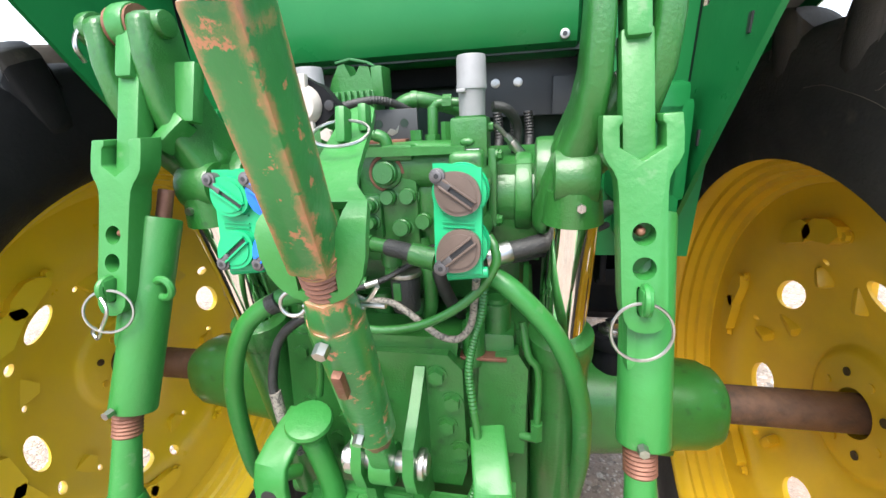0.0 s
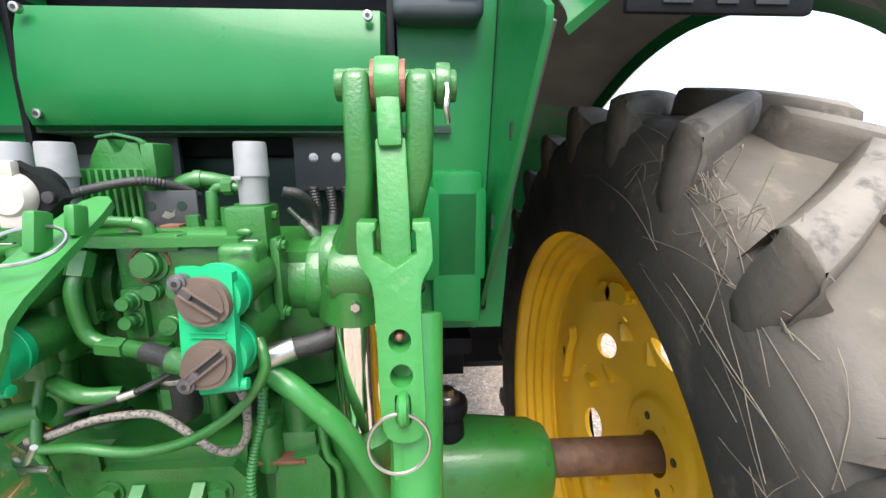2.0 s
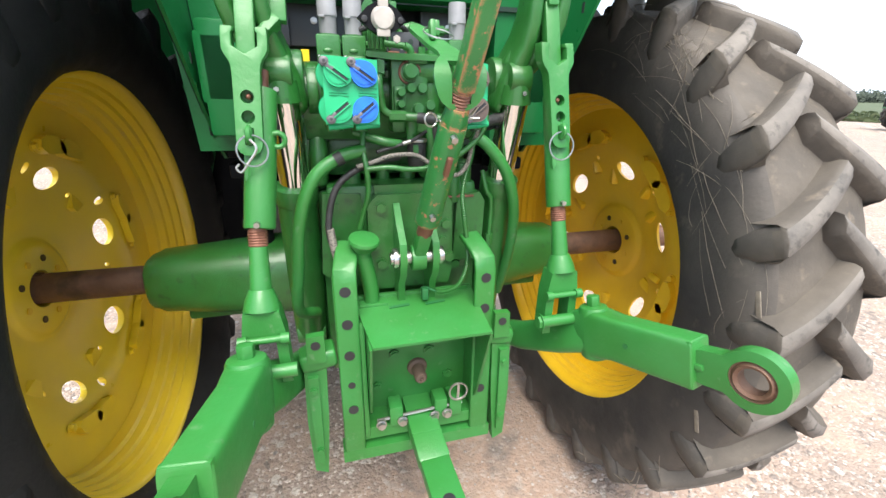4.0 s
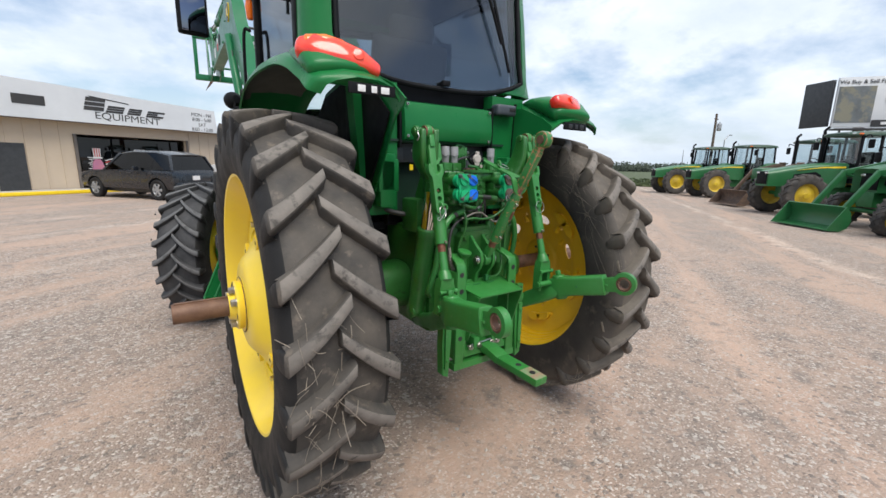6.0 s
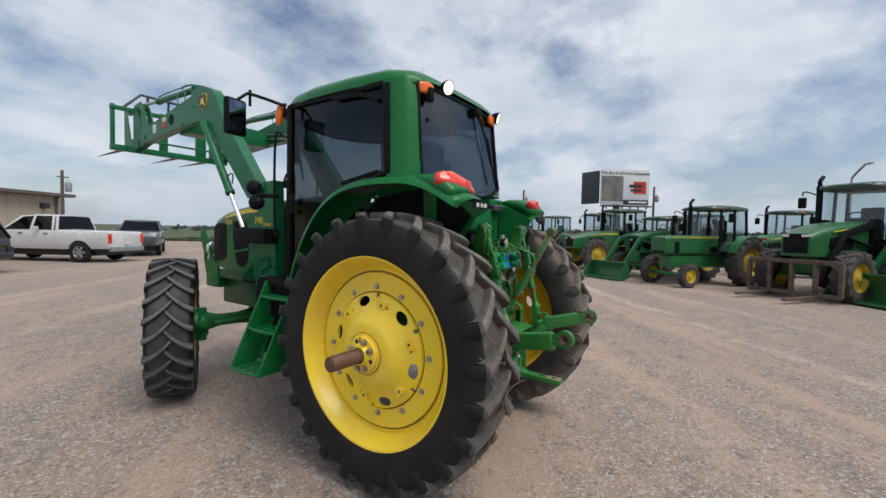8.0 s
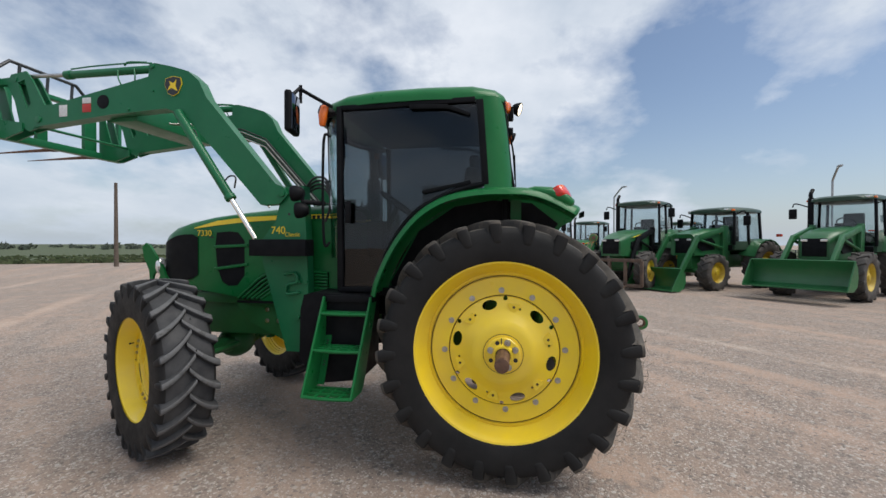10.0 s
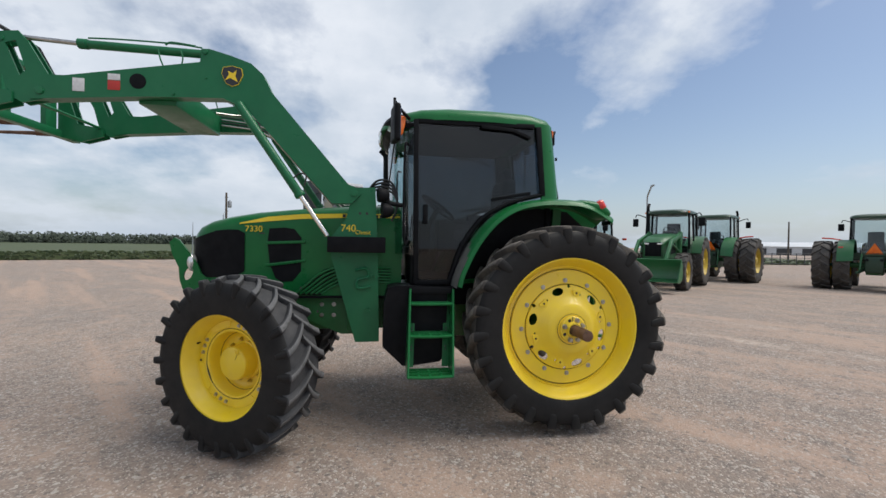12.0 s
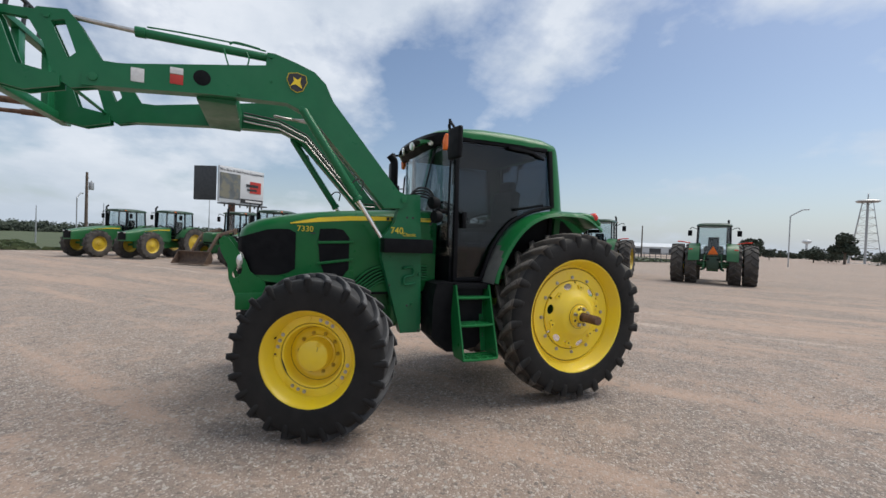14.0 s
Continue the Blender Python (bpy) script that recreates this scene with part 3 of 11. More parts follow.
# ---------------------------------------------------------------- the tractor: wheels
tractor = thing("tractor", "green row-crop farm tractor with yellow wheels and closed cab on gravel", "tractor")
AXZ = 0.90


def mirrored(bm, side):
    if side > 0:
        bmesh.ops.scale(bm, vec=(-1, 1, 1), verts=bm.verts[:])
    return bm


def rear_wheel(side):
    mid = side * 0.835
    # the rims are set to different tracks
    rim_w, rim_dx, rim_r = (0.295, -0.0725, 0.605) if side < 0 else (0.27, 0.0, 0.592)
    band = mirrored(rim_band(rim_r, rim_w, 0.070, 0.5, -0.11), side)
    bmesh.ops.translate(band, vec=(rim_dx, 0, 0), verts=band.verts[:])
    rim_ob = part("rear_wheel", band, YELLOW if side < 0 else OLDYELLOW, tractor, "large yellow steel rear wheel")
    rim_ob.location = (mid, 0, AXZ)
    w, tx = (0.39, -0.045) if side < 0 else (0.326, 0.015)
    tyre_with_lugs(tractor, pose(mid + tx, 0, AXZ if side < 0 else AXZ - 0.012), RUBBER if side < 0 else DUSTHAZEWALL, "black cleated farm tyre with dusty worn lugs" if side < 0 else "cleated farm tyre paled by dust and painted-in haze, dry stalks stuck to it",
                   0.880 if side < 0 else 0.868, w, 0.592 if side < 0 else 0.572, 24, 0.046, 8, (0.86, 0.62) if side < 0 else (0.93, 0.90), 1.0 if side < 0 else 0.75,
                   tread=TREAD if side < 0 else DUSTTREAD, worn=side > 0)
    disc = B()
    front = [(0.548, -0.094), (0.512, -0.108), (0.508, -0.110), (0.504, -0.096), (0.494, -0.096), (0.490, -0.111), (0.374, -0.116), (0.371, -0.111), (0.367, -0.111), (0.362, -0.130), (0.335, -0.142), (0.29, -0.154), (0.255, -0.172), (0.215, -0.206), (0.195, -0.218), (0.17, -0.224), (0.13, -0.226), (0.127, -0.232), (0.055, -0.234)]
    back = [(0.055, -0.176), (0.125, -0.174), (0.138, -0.178), (0.145, -0.186), (0.155, -0.188), (0.19, -0.180), (0.24, -0.166), (0.29, -0.148), (0.335, -0.126), (0.36, -0.110), (0.40, -0.102), (0.46, -0.096), (0.548, -0.086)]
    lathe(disc, front + back, n=96, closed=True)
    d = part("disc", mirrored(disc, side), YELLOW if side < 0 else OLDYELLOW, rim_ob, "dished yellow wheel disc with oval holes")
    cuts = B()
    for k in range(6):
        a = radians((13 if side < 0 else 39) + 60 * k)
        r = 0.318 if side < 0 else 0.295
        m = Matrix.Translation((-0.13 * -side if side > 0 else -0.13, 0, 0))
        c = Vector((side * 0.14, r * math.cos(a), r * math.sin(a)))
        q = Matrix.Rotation(a, 4, "X")
        bmesh.ops.create_cone(cuts, cap_ends=True, segments=20, radius1=0.041, radius2=0.041, depth=0.3,
                              matrix=Matrix.Translation(c) @ q @ Matrix.Diagonal((1, 0.78, 1.25, 1)) @ Matrix.Rotation(radians(90), 4, "Y"))
        for da, rr, sz in ((19, 0.352, 0.015), (38, 0.30, 0.008)) if side < 0 else ((33, 0.335, 0.008),):
            a2 = a + radians(da)
            c = Vector((side * 0.14, rr * math.cos(a2), rr * math.sin(a2)))
            bmesh.ops.create_cone(cuts, cap_ends=True, segments=12, radius1=sz, radius2=sz, depth=0.3, matrix=Matrix.Translation(c) @ Matrix.Rotation(radians(90), 4, "Y"))
    carve(d, [cuts])
    for k in range(12):
        a = radians(28 + 30 * k)
        b = B()
        c = V(side * 0.113, 0.402 * math.cos(a), 0.402 * math.sin(a))
        hexbolt(b, c, (side, 0, 0), 0.016, 0.016)
        part("wheel_bolt", b, ZINC, rim_ob)
        b = B()
        hexbolt(b, V(side * 0.098, c.y, c.z), (-side, 0, 0), 0.011, 0.012)
        part("wheel_nut", b, YELLOW if side < 0 else OLDYELLOW, rim_ob)
        # cast clamp pad on the inner face
        b = B()
        m = Matrix.Rotation(a + radians(10 if k % 2 else -8), 4, "X")
        q = [(0.384, -0.052), (0.400, -0.060), (0.420, -0.045), (0.432, -0.022), (0.432, 0.024), (0.418, 0.050), (0.398, 0.056), (0.380, 0.030)]
        prism(b, q, "x", side * 0.078, side * 0.102, 0.006)
        bmesh.ops.transform(b, matrix=m, verts=b.verts[:])
        part("clamp_pad", b, YELLOW if side < 0 else OLDYELLOW, rim_ob)
    # stamped lugs on the disc
    for k in range(6):
        if side > 0:
            b = B()
            a = radians(22 + 60 * k)
            c = V(side * 0.168, 0.268 * math.cos(a), 0.268 * math.sin(a))
            box(b, c, (0.036, 0.085, 0.034), 0.012, Matrix.Rotation(a, 4, "X") @ Matrix.Rotation(side * radians(-20), 4, "Y"))
            part("stamped_lug", b, YELLOW if side < 0 else OLDYELLOW, rim_ob)
        b = B()
        a = radians((43 if side < 0 else 67) + 60 * k)
        c = V(side * 0.138, 0.300 * math.cos(a), 0.300 * math.sin(a))
        if side > 0:
            box(b, c, (0.034, 0.05, 0.026), 0.010, Matrix.Rotation(a, 4, "X") @ Matrix.Rotation(side * radians(-20), 4, "Y"))
            part("cast_rib", b, OLDYELLOW, rim_ob)
        else:
            # three-cornered pad with a threaded hole
            prism(b, [(0.268, -0.012), (0.292, -0.026), (0.318, -0.040), (0.328, -0.030), (0.322, 0.0), (0.328, 0.030), (0.318, 0.040), (0.292, 0.026), (0.268, 0.012)], "x", -0.164, -0.138, 0.008)
            bmesh.ops.transform(b, matrix=Matrix.Rotation(a, 4, "X"), verts=b.verts[:])
            pad = part("cast_rib", b, YELLOW, rim_ob)
            b = B()
            rod(b, (-0.163, c.y * 1.01, c.z * 1.01), (-0.1655, c.y * 1.01, c.z * 1.01), 0.009, n=12)
            part("threaded_hole", b, SEAM, pad, "rusty threaded hole")
    for k in range(8):
        b = B()
        a = radians(20 + 45 * k)
        c = V(side * 0.174, 0.090 * math.cos(a), 0.090 * math.sin(a))
        rod(b, c, c - V(side * 0.003, 0, 0), 0.010, n=12)
        part("inner_hub_hole", b, SEAM if k % 2 else OLDYELLOW, rim_ob)
    # dark brown rings drawn into the grooves of the disc
    for r, x in ((0.499, 0.0985), (0.369, 0.1125), (0.128, 0.2300)):
        b = B()
        torus(b, (side * x, 0, 0), (1, 0, 0), r, 0.0026, 72, 6)
        part("seam", b, SEAM, rim_ob, "thin dark brown ring drawn into the seam")
    b = B()
    lathe(b, [(0.05, 0.0), (0.110, 0.0), (0.112, 0.004), (0.112, 0.022), (0.106, 0.028), (0.07, 0.030), (0.06, 0.055), (0.05, 0.055)], (side * 0.232, 0, 0), (side, 0, 0), 40)
    part("hub", b, YELLOW, rim_ob, "yellow hub clamp")
    for q in (-1, 1):
        b = B()
        box(b, (side * 0.2615, 0.010, q * 0.086), (0.004, 0.006, 0.046), 0.001)
        part("clamp_gap", b, LABELK, rim_ob, "dark gap between the halves of the clamp")
    for k in range(8):
        a = radians(20 + 45 * k)
        b = B()
        c = V(side * 0.260, 0.085 * math.cos(a), 0.085 * math.sin(a))
        if k % 3 == 1:
            rod(b, c, c + V(side * 0.002, 0, 0), 0.014, n=16)
            part("hub_bolt_hole", b, LABELK, rim_ob)
        else:
            hexbolt(b, c, (side, 0, 0), 0.017, 0.024)
            part("hub_bolt", b, ZINC, rim_ob)
    if side > 0:
        # this disc is bolted in further towards the tractor
        for c in rim_ob.children:
            c.location.x -= 0.09
    # dry stalks caught in the lugs and on the sidewall
    rnd = random.Random(5 + side)
    b = B()
    if side > 0:
        # long dry stalks lying flat on the inner sidewall
        def on_wall(a, r):
            f = (r - 0.572) / (0.812 - 0.572)
            knots = ((0.0, 0.93), (0.16, 0.973), (0.48, 1.0), (0.78, 0.97), (0.9, 0.90), (1.3, 0.88))
            for (f0, w0_), (f1, w1_) in zip(knots, knots[1:]):
                if f0 <= f <= f1:
                    bulge = w0_ + (w1_ - w0_) * (f - f0) / (f1 - f0)
            return V(tx - w / 2 * bulge - 0.0012, r * math.cos(a), r * math.sin(a))
        for k in range(30):
            a0 = radians(rnd.gauss(140, 19))
            r0 = rnd.uniform(0.65, 0.79)
            a1 = a0 + radians(rnd.uniform(4, 26)) * rnd.choice((-1, 1))
            r1 = min(0.80, max(0.62, r0 + rnd.uniform(-0.16, 0.16)))
            bow = rnd.uniform(-0.025, 0.025)
            tube(b, [on_wall(a0 + (a1 - a0) * q / 6, min(0.805, r0 + (r1 - r0) * q / 6 + bow * q * (6 - q) / 9 + rnd.uniform(-0.002, 0.002))) for q in range(7)], rnd.uniform(0.00025, 0.00055), n=4, per=2)
        for k in range(34):
            a0 = radians(rnd.gauss(121, 7))
            r0 = rnd.uniform(0.745, 0.81)
            p = on_wall(a0, r0)
            tube(b, [p, p + V(-rnd.uniform(0, 0.005), rnd.uniform(-0.04, 0.04), rnd.uniform(-0.04, 0.04)), p + V(0, rnd.uniform(-0.07, 0.07), rnd.uniform(-0.05, 0.05))], rnd.uniform(0.0004, 0.0007), n=4, per=3)
        for a0, r0 in ((168, 0.78), (196, 0.74)):
            p = on_wall(radians(a0), r0)
            bar(b, p, p + V(-0.002, -0.02, -0.055), 0.003, 0.012, (1, 0, 0), 0.001)
    for k in range(14 if side > 0 else 60):
        a = radians(rnd.uniform(165, 235)) if side < 0 else radians(rnd.uniform(200, 250))
        r = rnd.uniform(0.82, 0.862) if side > 0 else rnd.uniform(0.86, 0.895)
        x = -side * rnd.uniform(0.135, 0.146) if side > 0 else rnd.uniform(-0.22, -0.04)
        p = V(x, r * math.cos(a), r * math.sin(a))
        tang = V(0, -math.sin(a), math.cos(a)) * rnd.uniform(-1, 1) + V(0, math.cos(a), math.sin(a)) * rnd.uniform(-0.3, 0.3) + V(rnd.uniform(-0.4, 0.4), 0, 0)
        ln = rnd.uniform(0.03, 0.16)
        if side > 0:
            tang.x *= 0.1
        e = p + tang.normalized() * ln
        mid_p = (p + e) / 2 + V(-side * 0.006 if side > 0 else 0, rnd.uniform(-0.02, 0.02), rnd.uniform(-0.02, 0.02))
        tube(b, [p, mid_p, e], rnd.uniform(0.0008, 0.0018), n=4, per=3)
    part("straw", b, STRAW, rim_ob, "dry stalks stuck in the tread")["kind"] = "stuff"
    # axle shaft
    b = B()
    rod(b, (side * 0.58, 0, AXZ), (side * 1.34, 0, AXZ), 0.044, n=32, bev=0.004)
    bar(b, (side * 1.0, 0, AXZ + 0.040), (side * 1.33, 0, AXZ + 0.040), 0.02, 0.014, (0, 1, 0))
    part("axle_shaft", b, RUST, tractor, "bare brown rusty axle shaft")


rear_wheel(-1)
rear_wheel(1)


def front_wheel(side):
    at = pose(side * 0.994, 2.679, 0.671, 0, 0, -28.2) @ Matrix.Translation((-side * 0.028, 0, 0))
    rim_ob = part("front_wheel", mirrored(rim_band(0.399, 0.342, 0.06, 0.3, 0.0, 64), side), YELLOW, tractor, "yellow steel front wheel")
    rim_ob.matrix_local = at
    tyre_with_lugs(tractor, at, RUBBER, "black cleated front tyre, grey with dust", 0.668, 0.380, 0.388, 24, 0.036, 8, (0.92, 0.90), 1.0, 0.50, 0.88, GREYTREAD, GREYTOP)
    b = B()
    lathe(b, [(0.336, -0.034), (0.332, -0.047), (0.326, -0.050), (0.272, -0.050), (0.268, -0.044), (0.262, -0.040), (0.258, -0.046), (0.246, -0.044), (0.240, -0.034), (0.234, 0.000), (0.224, 0.045), (0.212, 0.068), (0.196, 0.080),
              (0.172, 0.084), (0.12, 0.085), (0.12, 0.10), (0.20, 0.096), (0.232, 0.070), (0.246, 0.02), (0.262, -0.022), (0.330, -0.026)], n=72, closed=True)
    part("disc", mirrored(b, side), YELLOW, rim_ob, "dished yellow front disc")
    # dark rings paint in the shading of the dished steps
    for r, x in ((0.2655, 0.0425), (0.2225, -0.047), (0.1295, -0.084)):
        b = B()
        torus(b, (side * x, 0, 0), (1, 0, 0), r, 0.0022, 64, 6)
        part("seam", b, SEAM, rim_ob, "thin dark brown ring drawn into the seam")
    b = B()
    lathe(b, [(0.150, 0.086), (0.146, 0.070), (0.134, 0.064), (0.129, 0.05), (0.128, -0.040), (0.125, -0.050), (0.117, -0.056), (0.0, -0.057)], n=56)
    part("hub", mirrored(b, side), YELLOW, rim_ob, "round flat yellow hub cap")
    b = B()
    lathe(b, [(0.0, -0.066), (0.006, -0.066), (0.007, -0.062), (0.013, -0.062), (0.014, -0.0655), (0.018, -0.0655), (0.020, -0.056)], origin=(0, -0.050, 0.094), n=20)
    part("hub_plug", mirrored(b, side), YELLOW, rim_ob)
    b = B()
    torus(b, (side * 0.0585, -0.050, 0.094), (1, 0, 0), 0.0125, 0.003, 20, 6)
    part("plug_seal", b, LABELK, rim_ob, "dark oily ring round the plug")
    b = B()
    tube(b, [(side * 0.0572, -0.046, 0.074), (side * 0.0572, -0.038, 0.052), (side * 0.0572, -0.034, 0.036)], 0.0016, 6, 3)
    part("drip", b, SEAM, rim_ob, "dark drip of oil")
    for k in range(10):
        a = radians(36 * k + 2)
        b = B()
        c = V(-side * 0.084, 0.166 * math.cos(a), 0.166 * math.sin(a))
        rod(b, c, c + V(side * 0.030, 0, 0), 0.0075, n=10)
        hexbolt(b, c, (side, 0, 0), 0.0135, 0.018)
        part("hub_bolt", b, DULLYELLOW, rim_ob)
    for q in range(8):
        for j in range(3):
            a = radians(22 + 45 * q + (j - 1) * 10.5)
            c = V(side * (0.050 if q % 2 == 0 else 0.0550), 0.298 * math.cos(a), 0.298 * math.sin(a))
            b = B()
            if q % 2 == 0:
                hexbolt(b, c, (side, 0, 0), 0.0125, 0.012)
                part("wheel_bolt", b, ZINC, rim_ob)
            else:
                box(b, c, (0.003, 0.015, 0.015), 0.002, Matrix.Translation(c) @ Matrix.Rotation(a, 4, "X") @ Matrix.Translation(-c), 1)
                part("bolt_hole", b, LABELK, rim_ob)
    # the four lugs on the barrel that carry the ring, and the open slots inside them
    for k in range(4):
        a = radians(67 + 90 * k)
        b = B()
        pts = [(0.0, r * math.cos(a + d), r * math.sin(a + d)) for r, d in ((0.330, -0.36), (0.352, -0.22), (0.356, 0.0), (0.352, 0.22), (0.330, 0.36), (0.282, 0.31), (0.276, 0.0), (0.282, -0.31))]
        prism(b, [(y, z) for _, y, z in pts], "x", side * 0.046 - 0.009, side * 0.046 + 0.009, 0.004)
        part("rim_lug", b, YELLOW, rim_ob)
    b = B()
    out = [(0.2640 * math.cos(1.17 + 1.5708 * 3 + 0.034 * i), 0.2640 * math.sin(1.17 + 1.5708 * 3 + 0.034 * i)) for i in range(-9, 10)]
    inn = [((0.2640 - 0.013 * (1 - (i / 9.0) ** 2)) * math.cos(1.17 + 1.5708 * 3 + 0.034 * i), (0.2640 - 0.013 * (1 - (i / 9.0) ** 2)) * math.sin(1.17 + 1.5708 * 3 + 0.034 * i)) for i in range(8, -9, -1)]
    prism(b, out + inn, "x", side * 0.0465 - 0.002, side * 0.0465 + 0.002)
    part("slot", b, LABELK, rim_ob, "dark open slot beside the ring")
    b = B()
    rod(b, (side * 0.070, 0.300, 0.140), (side * 0.095, 0.296, 0.138), 0.004, n=10)
    rod(b, (side * 0.090, 0.2966, 0.1384), (side * 0.102, 0.295, 0.1378), 0.0065, n=10)
    part("valve_stem", b, BLACK, rim_ob)


front_wheel(-1)
front_wheel(1)

# ---------------------------------------------------------------- the tractor: rear end
G = tractor
b = B()
box(b, (0, 0.30, 0.95), (0.44, 1.20, 0.56), 0.04)
box(b, (0, -0.08, 1.30), (0.40, 0.30, 0.12), 0.03)
box(b, (0, -0.315, 1.12), (0.38, 0.06, 0.24), 0.012)
part("transmission_case", b, CAST, G, "green cast transmission case")
b = B()
prism(b, [(-0.092, 0.98), (0.105, 0.98), (0.115, 1.02), (0.112, 1.20), (0.09, 1.225), (-0.075, 1.225), (-0.098, 1.20), (-0.10, 1.02)], "y", -0.392, -0.34, 0.01)
prism(b, [(-0.075, 1.20), (0.10, 1.20), (0.105, 1.245), (-0.08, 1.245)], "y", -0.375, -0.30, 0.008)
part("rear_cover", b, CAST, G, "bolted green rear cover")
for p in ((0.072, 1.19), (-0.067, 1.195), (0.085, 1.10), (0.105, 1.055), (-0.07, 1.05), (0.095, 1.145), (-0.085, 1.10)):
    b = B()
    hexbolt(b, (p[0], -0.392, p[1]), (0, -1, 0), 0.0135, 0.012)
    part("cover_bolt", b, CAST, G)
for p in ((-0.175, 1.192), (-0.175, 1.09), (0.175, 1.188), (0.18, 1.09), (-0.13, 1.02), (0.135, 1.015)):
    b = B()
    hexbolt(b, (p[0], -0.345, p[1]), (0, -1, 0), 0.0135, 0.014)
    part("case_bolt", b, CAST, G)
# raised bosses on the case
b = B()
prism(b, [(-0.215, 1.02), (-0.145, 0.96), (-0.105, 1.0), (-0.11, 1.22), (-0.20, 1.225)], "y", -0.352, -0.33, 0.008)
rod(b, (-0.125, -0.30, 1.20), (-0.125, -0.30, 1.265), 0.022, n=20, bev=0.003)
rod(b, (-0.045, -0.28, 1.22), (-0.045, -0.28, 1.28), 0.018, n=20, bev=0.003)
rod(b, (0.02, -0.28, 1.22), (0.02, -0.28, 1.275), 0.02, n=20, bev=0.003)
part("case_boss", b, CAST, G)
b = B()
prism(b, [(0.125, 1.03), (0.205, 1.03), (0.21, 1.19), (0.195, 1.215), (0.135, 1.205)], "y", -0.362, -0.33, 0.008)
rod(b, (0.125, -0.35, 1.19), (0.125, -0.35, 1.262), 0.018, n=20, bev=0.003)
rod(b, (0.125, -0.35, 1.262), (0.125, -0.35, 1.275), 0.011, n=12)
rod(b, (0.160, -0.32, 1.19), (0.160, -0.32, 1.285), 0.022, n=20, bev=0.003)
rod(b, (0.160, -0.32, 1.285), (0.160, -0.32, 1.292), 0.016, n=20)
part("case_fitting", b, CAST, G, "green cast hydraulic fittings")
b = B()
box(b, (0.14, -0.352, 1.206), (0.075, 0.03, 0.006), 0.002)
part("rust_gasket", b, THREAD, G, "rust stained gasket line")

for s in (-1, 1):
    b = B()
    # the whole axle stands a little towards the left wheel
    off = -0.04
    c0, e0 = AXZ - 0.005, 0.686
    loft(b, [((off + s * x, 0, c0 + dz), r * 1.02, r) for x, r, dz in ((0.20, 0.132, -0.006), (0.36, 0.120, -0.006), (0.50, 0.107, -0.004), (0.60, 0.096, 0.0), (0.650, 0.092, 0.0), (e0 - 0.016, 0.082, 0.0))], (0, 1, 0), 28, 2.7, 0.25)
    box(b, (off + s * 0.43, 0, AXZ - 0.112), (0.34, 0.085, 0.045), 0.012)
    part("axle_housing", b, CAST, G, "tapered green axle housing")
    # cab mount on the housing
    b = B()
    rod(b, (s * 0.40, -0.02, 0.99), (s * 0.40, -0.02, 1.05), 0.042, 0.036, n=24, bev=0.006)
    rod(b, (s * 0.40, -0.02, 1.05), (s * 0.40, -0.02, 1.085), 0.048, n=24, bev=0.01)
    part("cab_mount", b, BLACK, G, "black rubber cab mount")
    b = B()
    rod(b, (s * 0.40, -0.02, 1.085), (s * 0.40, -0.02, 1.095), 0.030, n=20)
    hexbolt(b, (s * 0.40, -0.02, 1.095), (0, 0, 1), 0.018, 0.016)
    part("mount_bolt", b, ZINC, G)
    b = B()
    box(b, (s * 0.40, -0.01, 1.235), (0.10, 0.12, 0.04), 0.008)
    box(b, (s * 0.40, 0.05, 1.17), (0.09, 0.012, 0.12), 0.003)
    box(b, (s * 0.355, -0.06, 1.30), (0.012, 0.10, 0.12), 0.003)
    box(b, (s * 0.44, -0.02, 1.31), (0.06, 0.06, 0.08), 0.01)
    part("mount_bracket", b, BLACK, G, "black cab mount bracket")

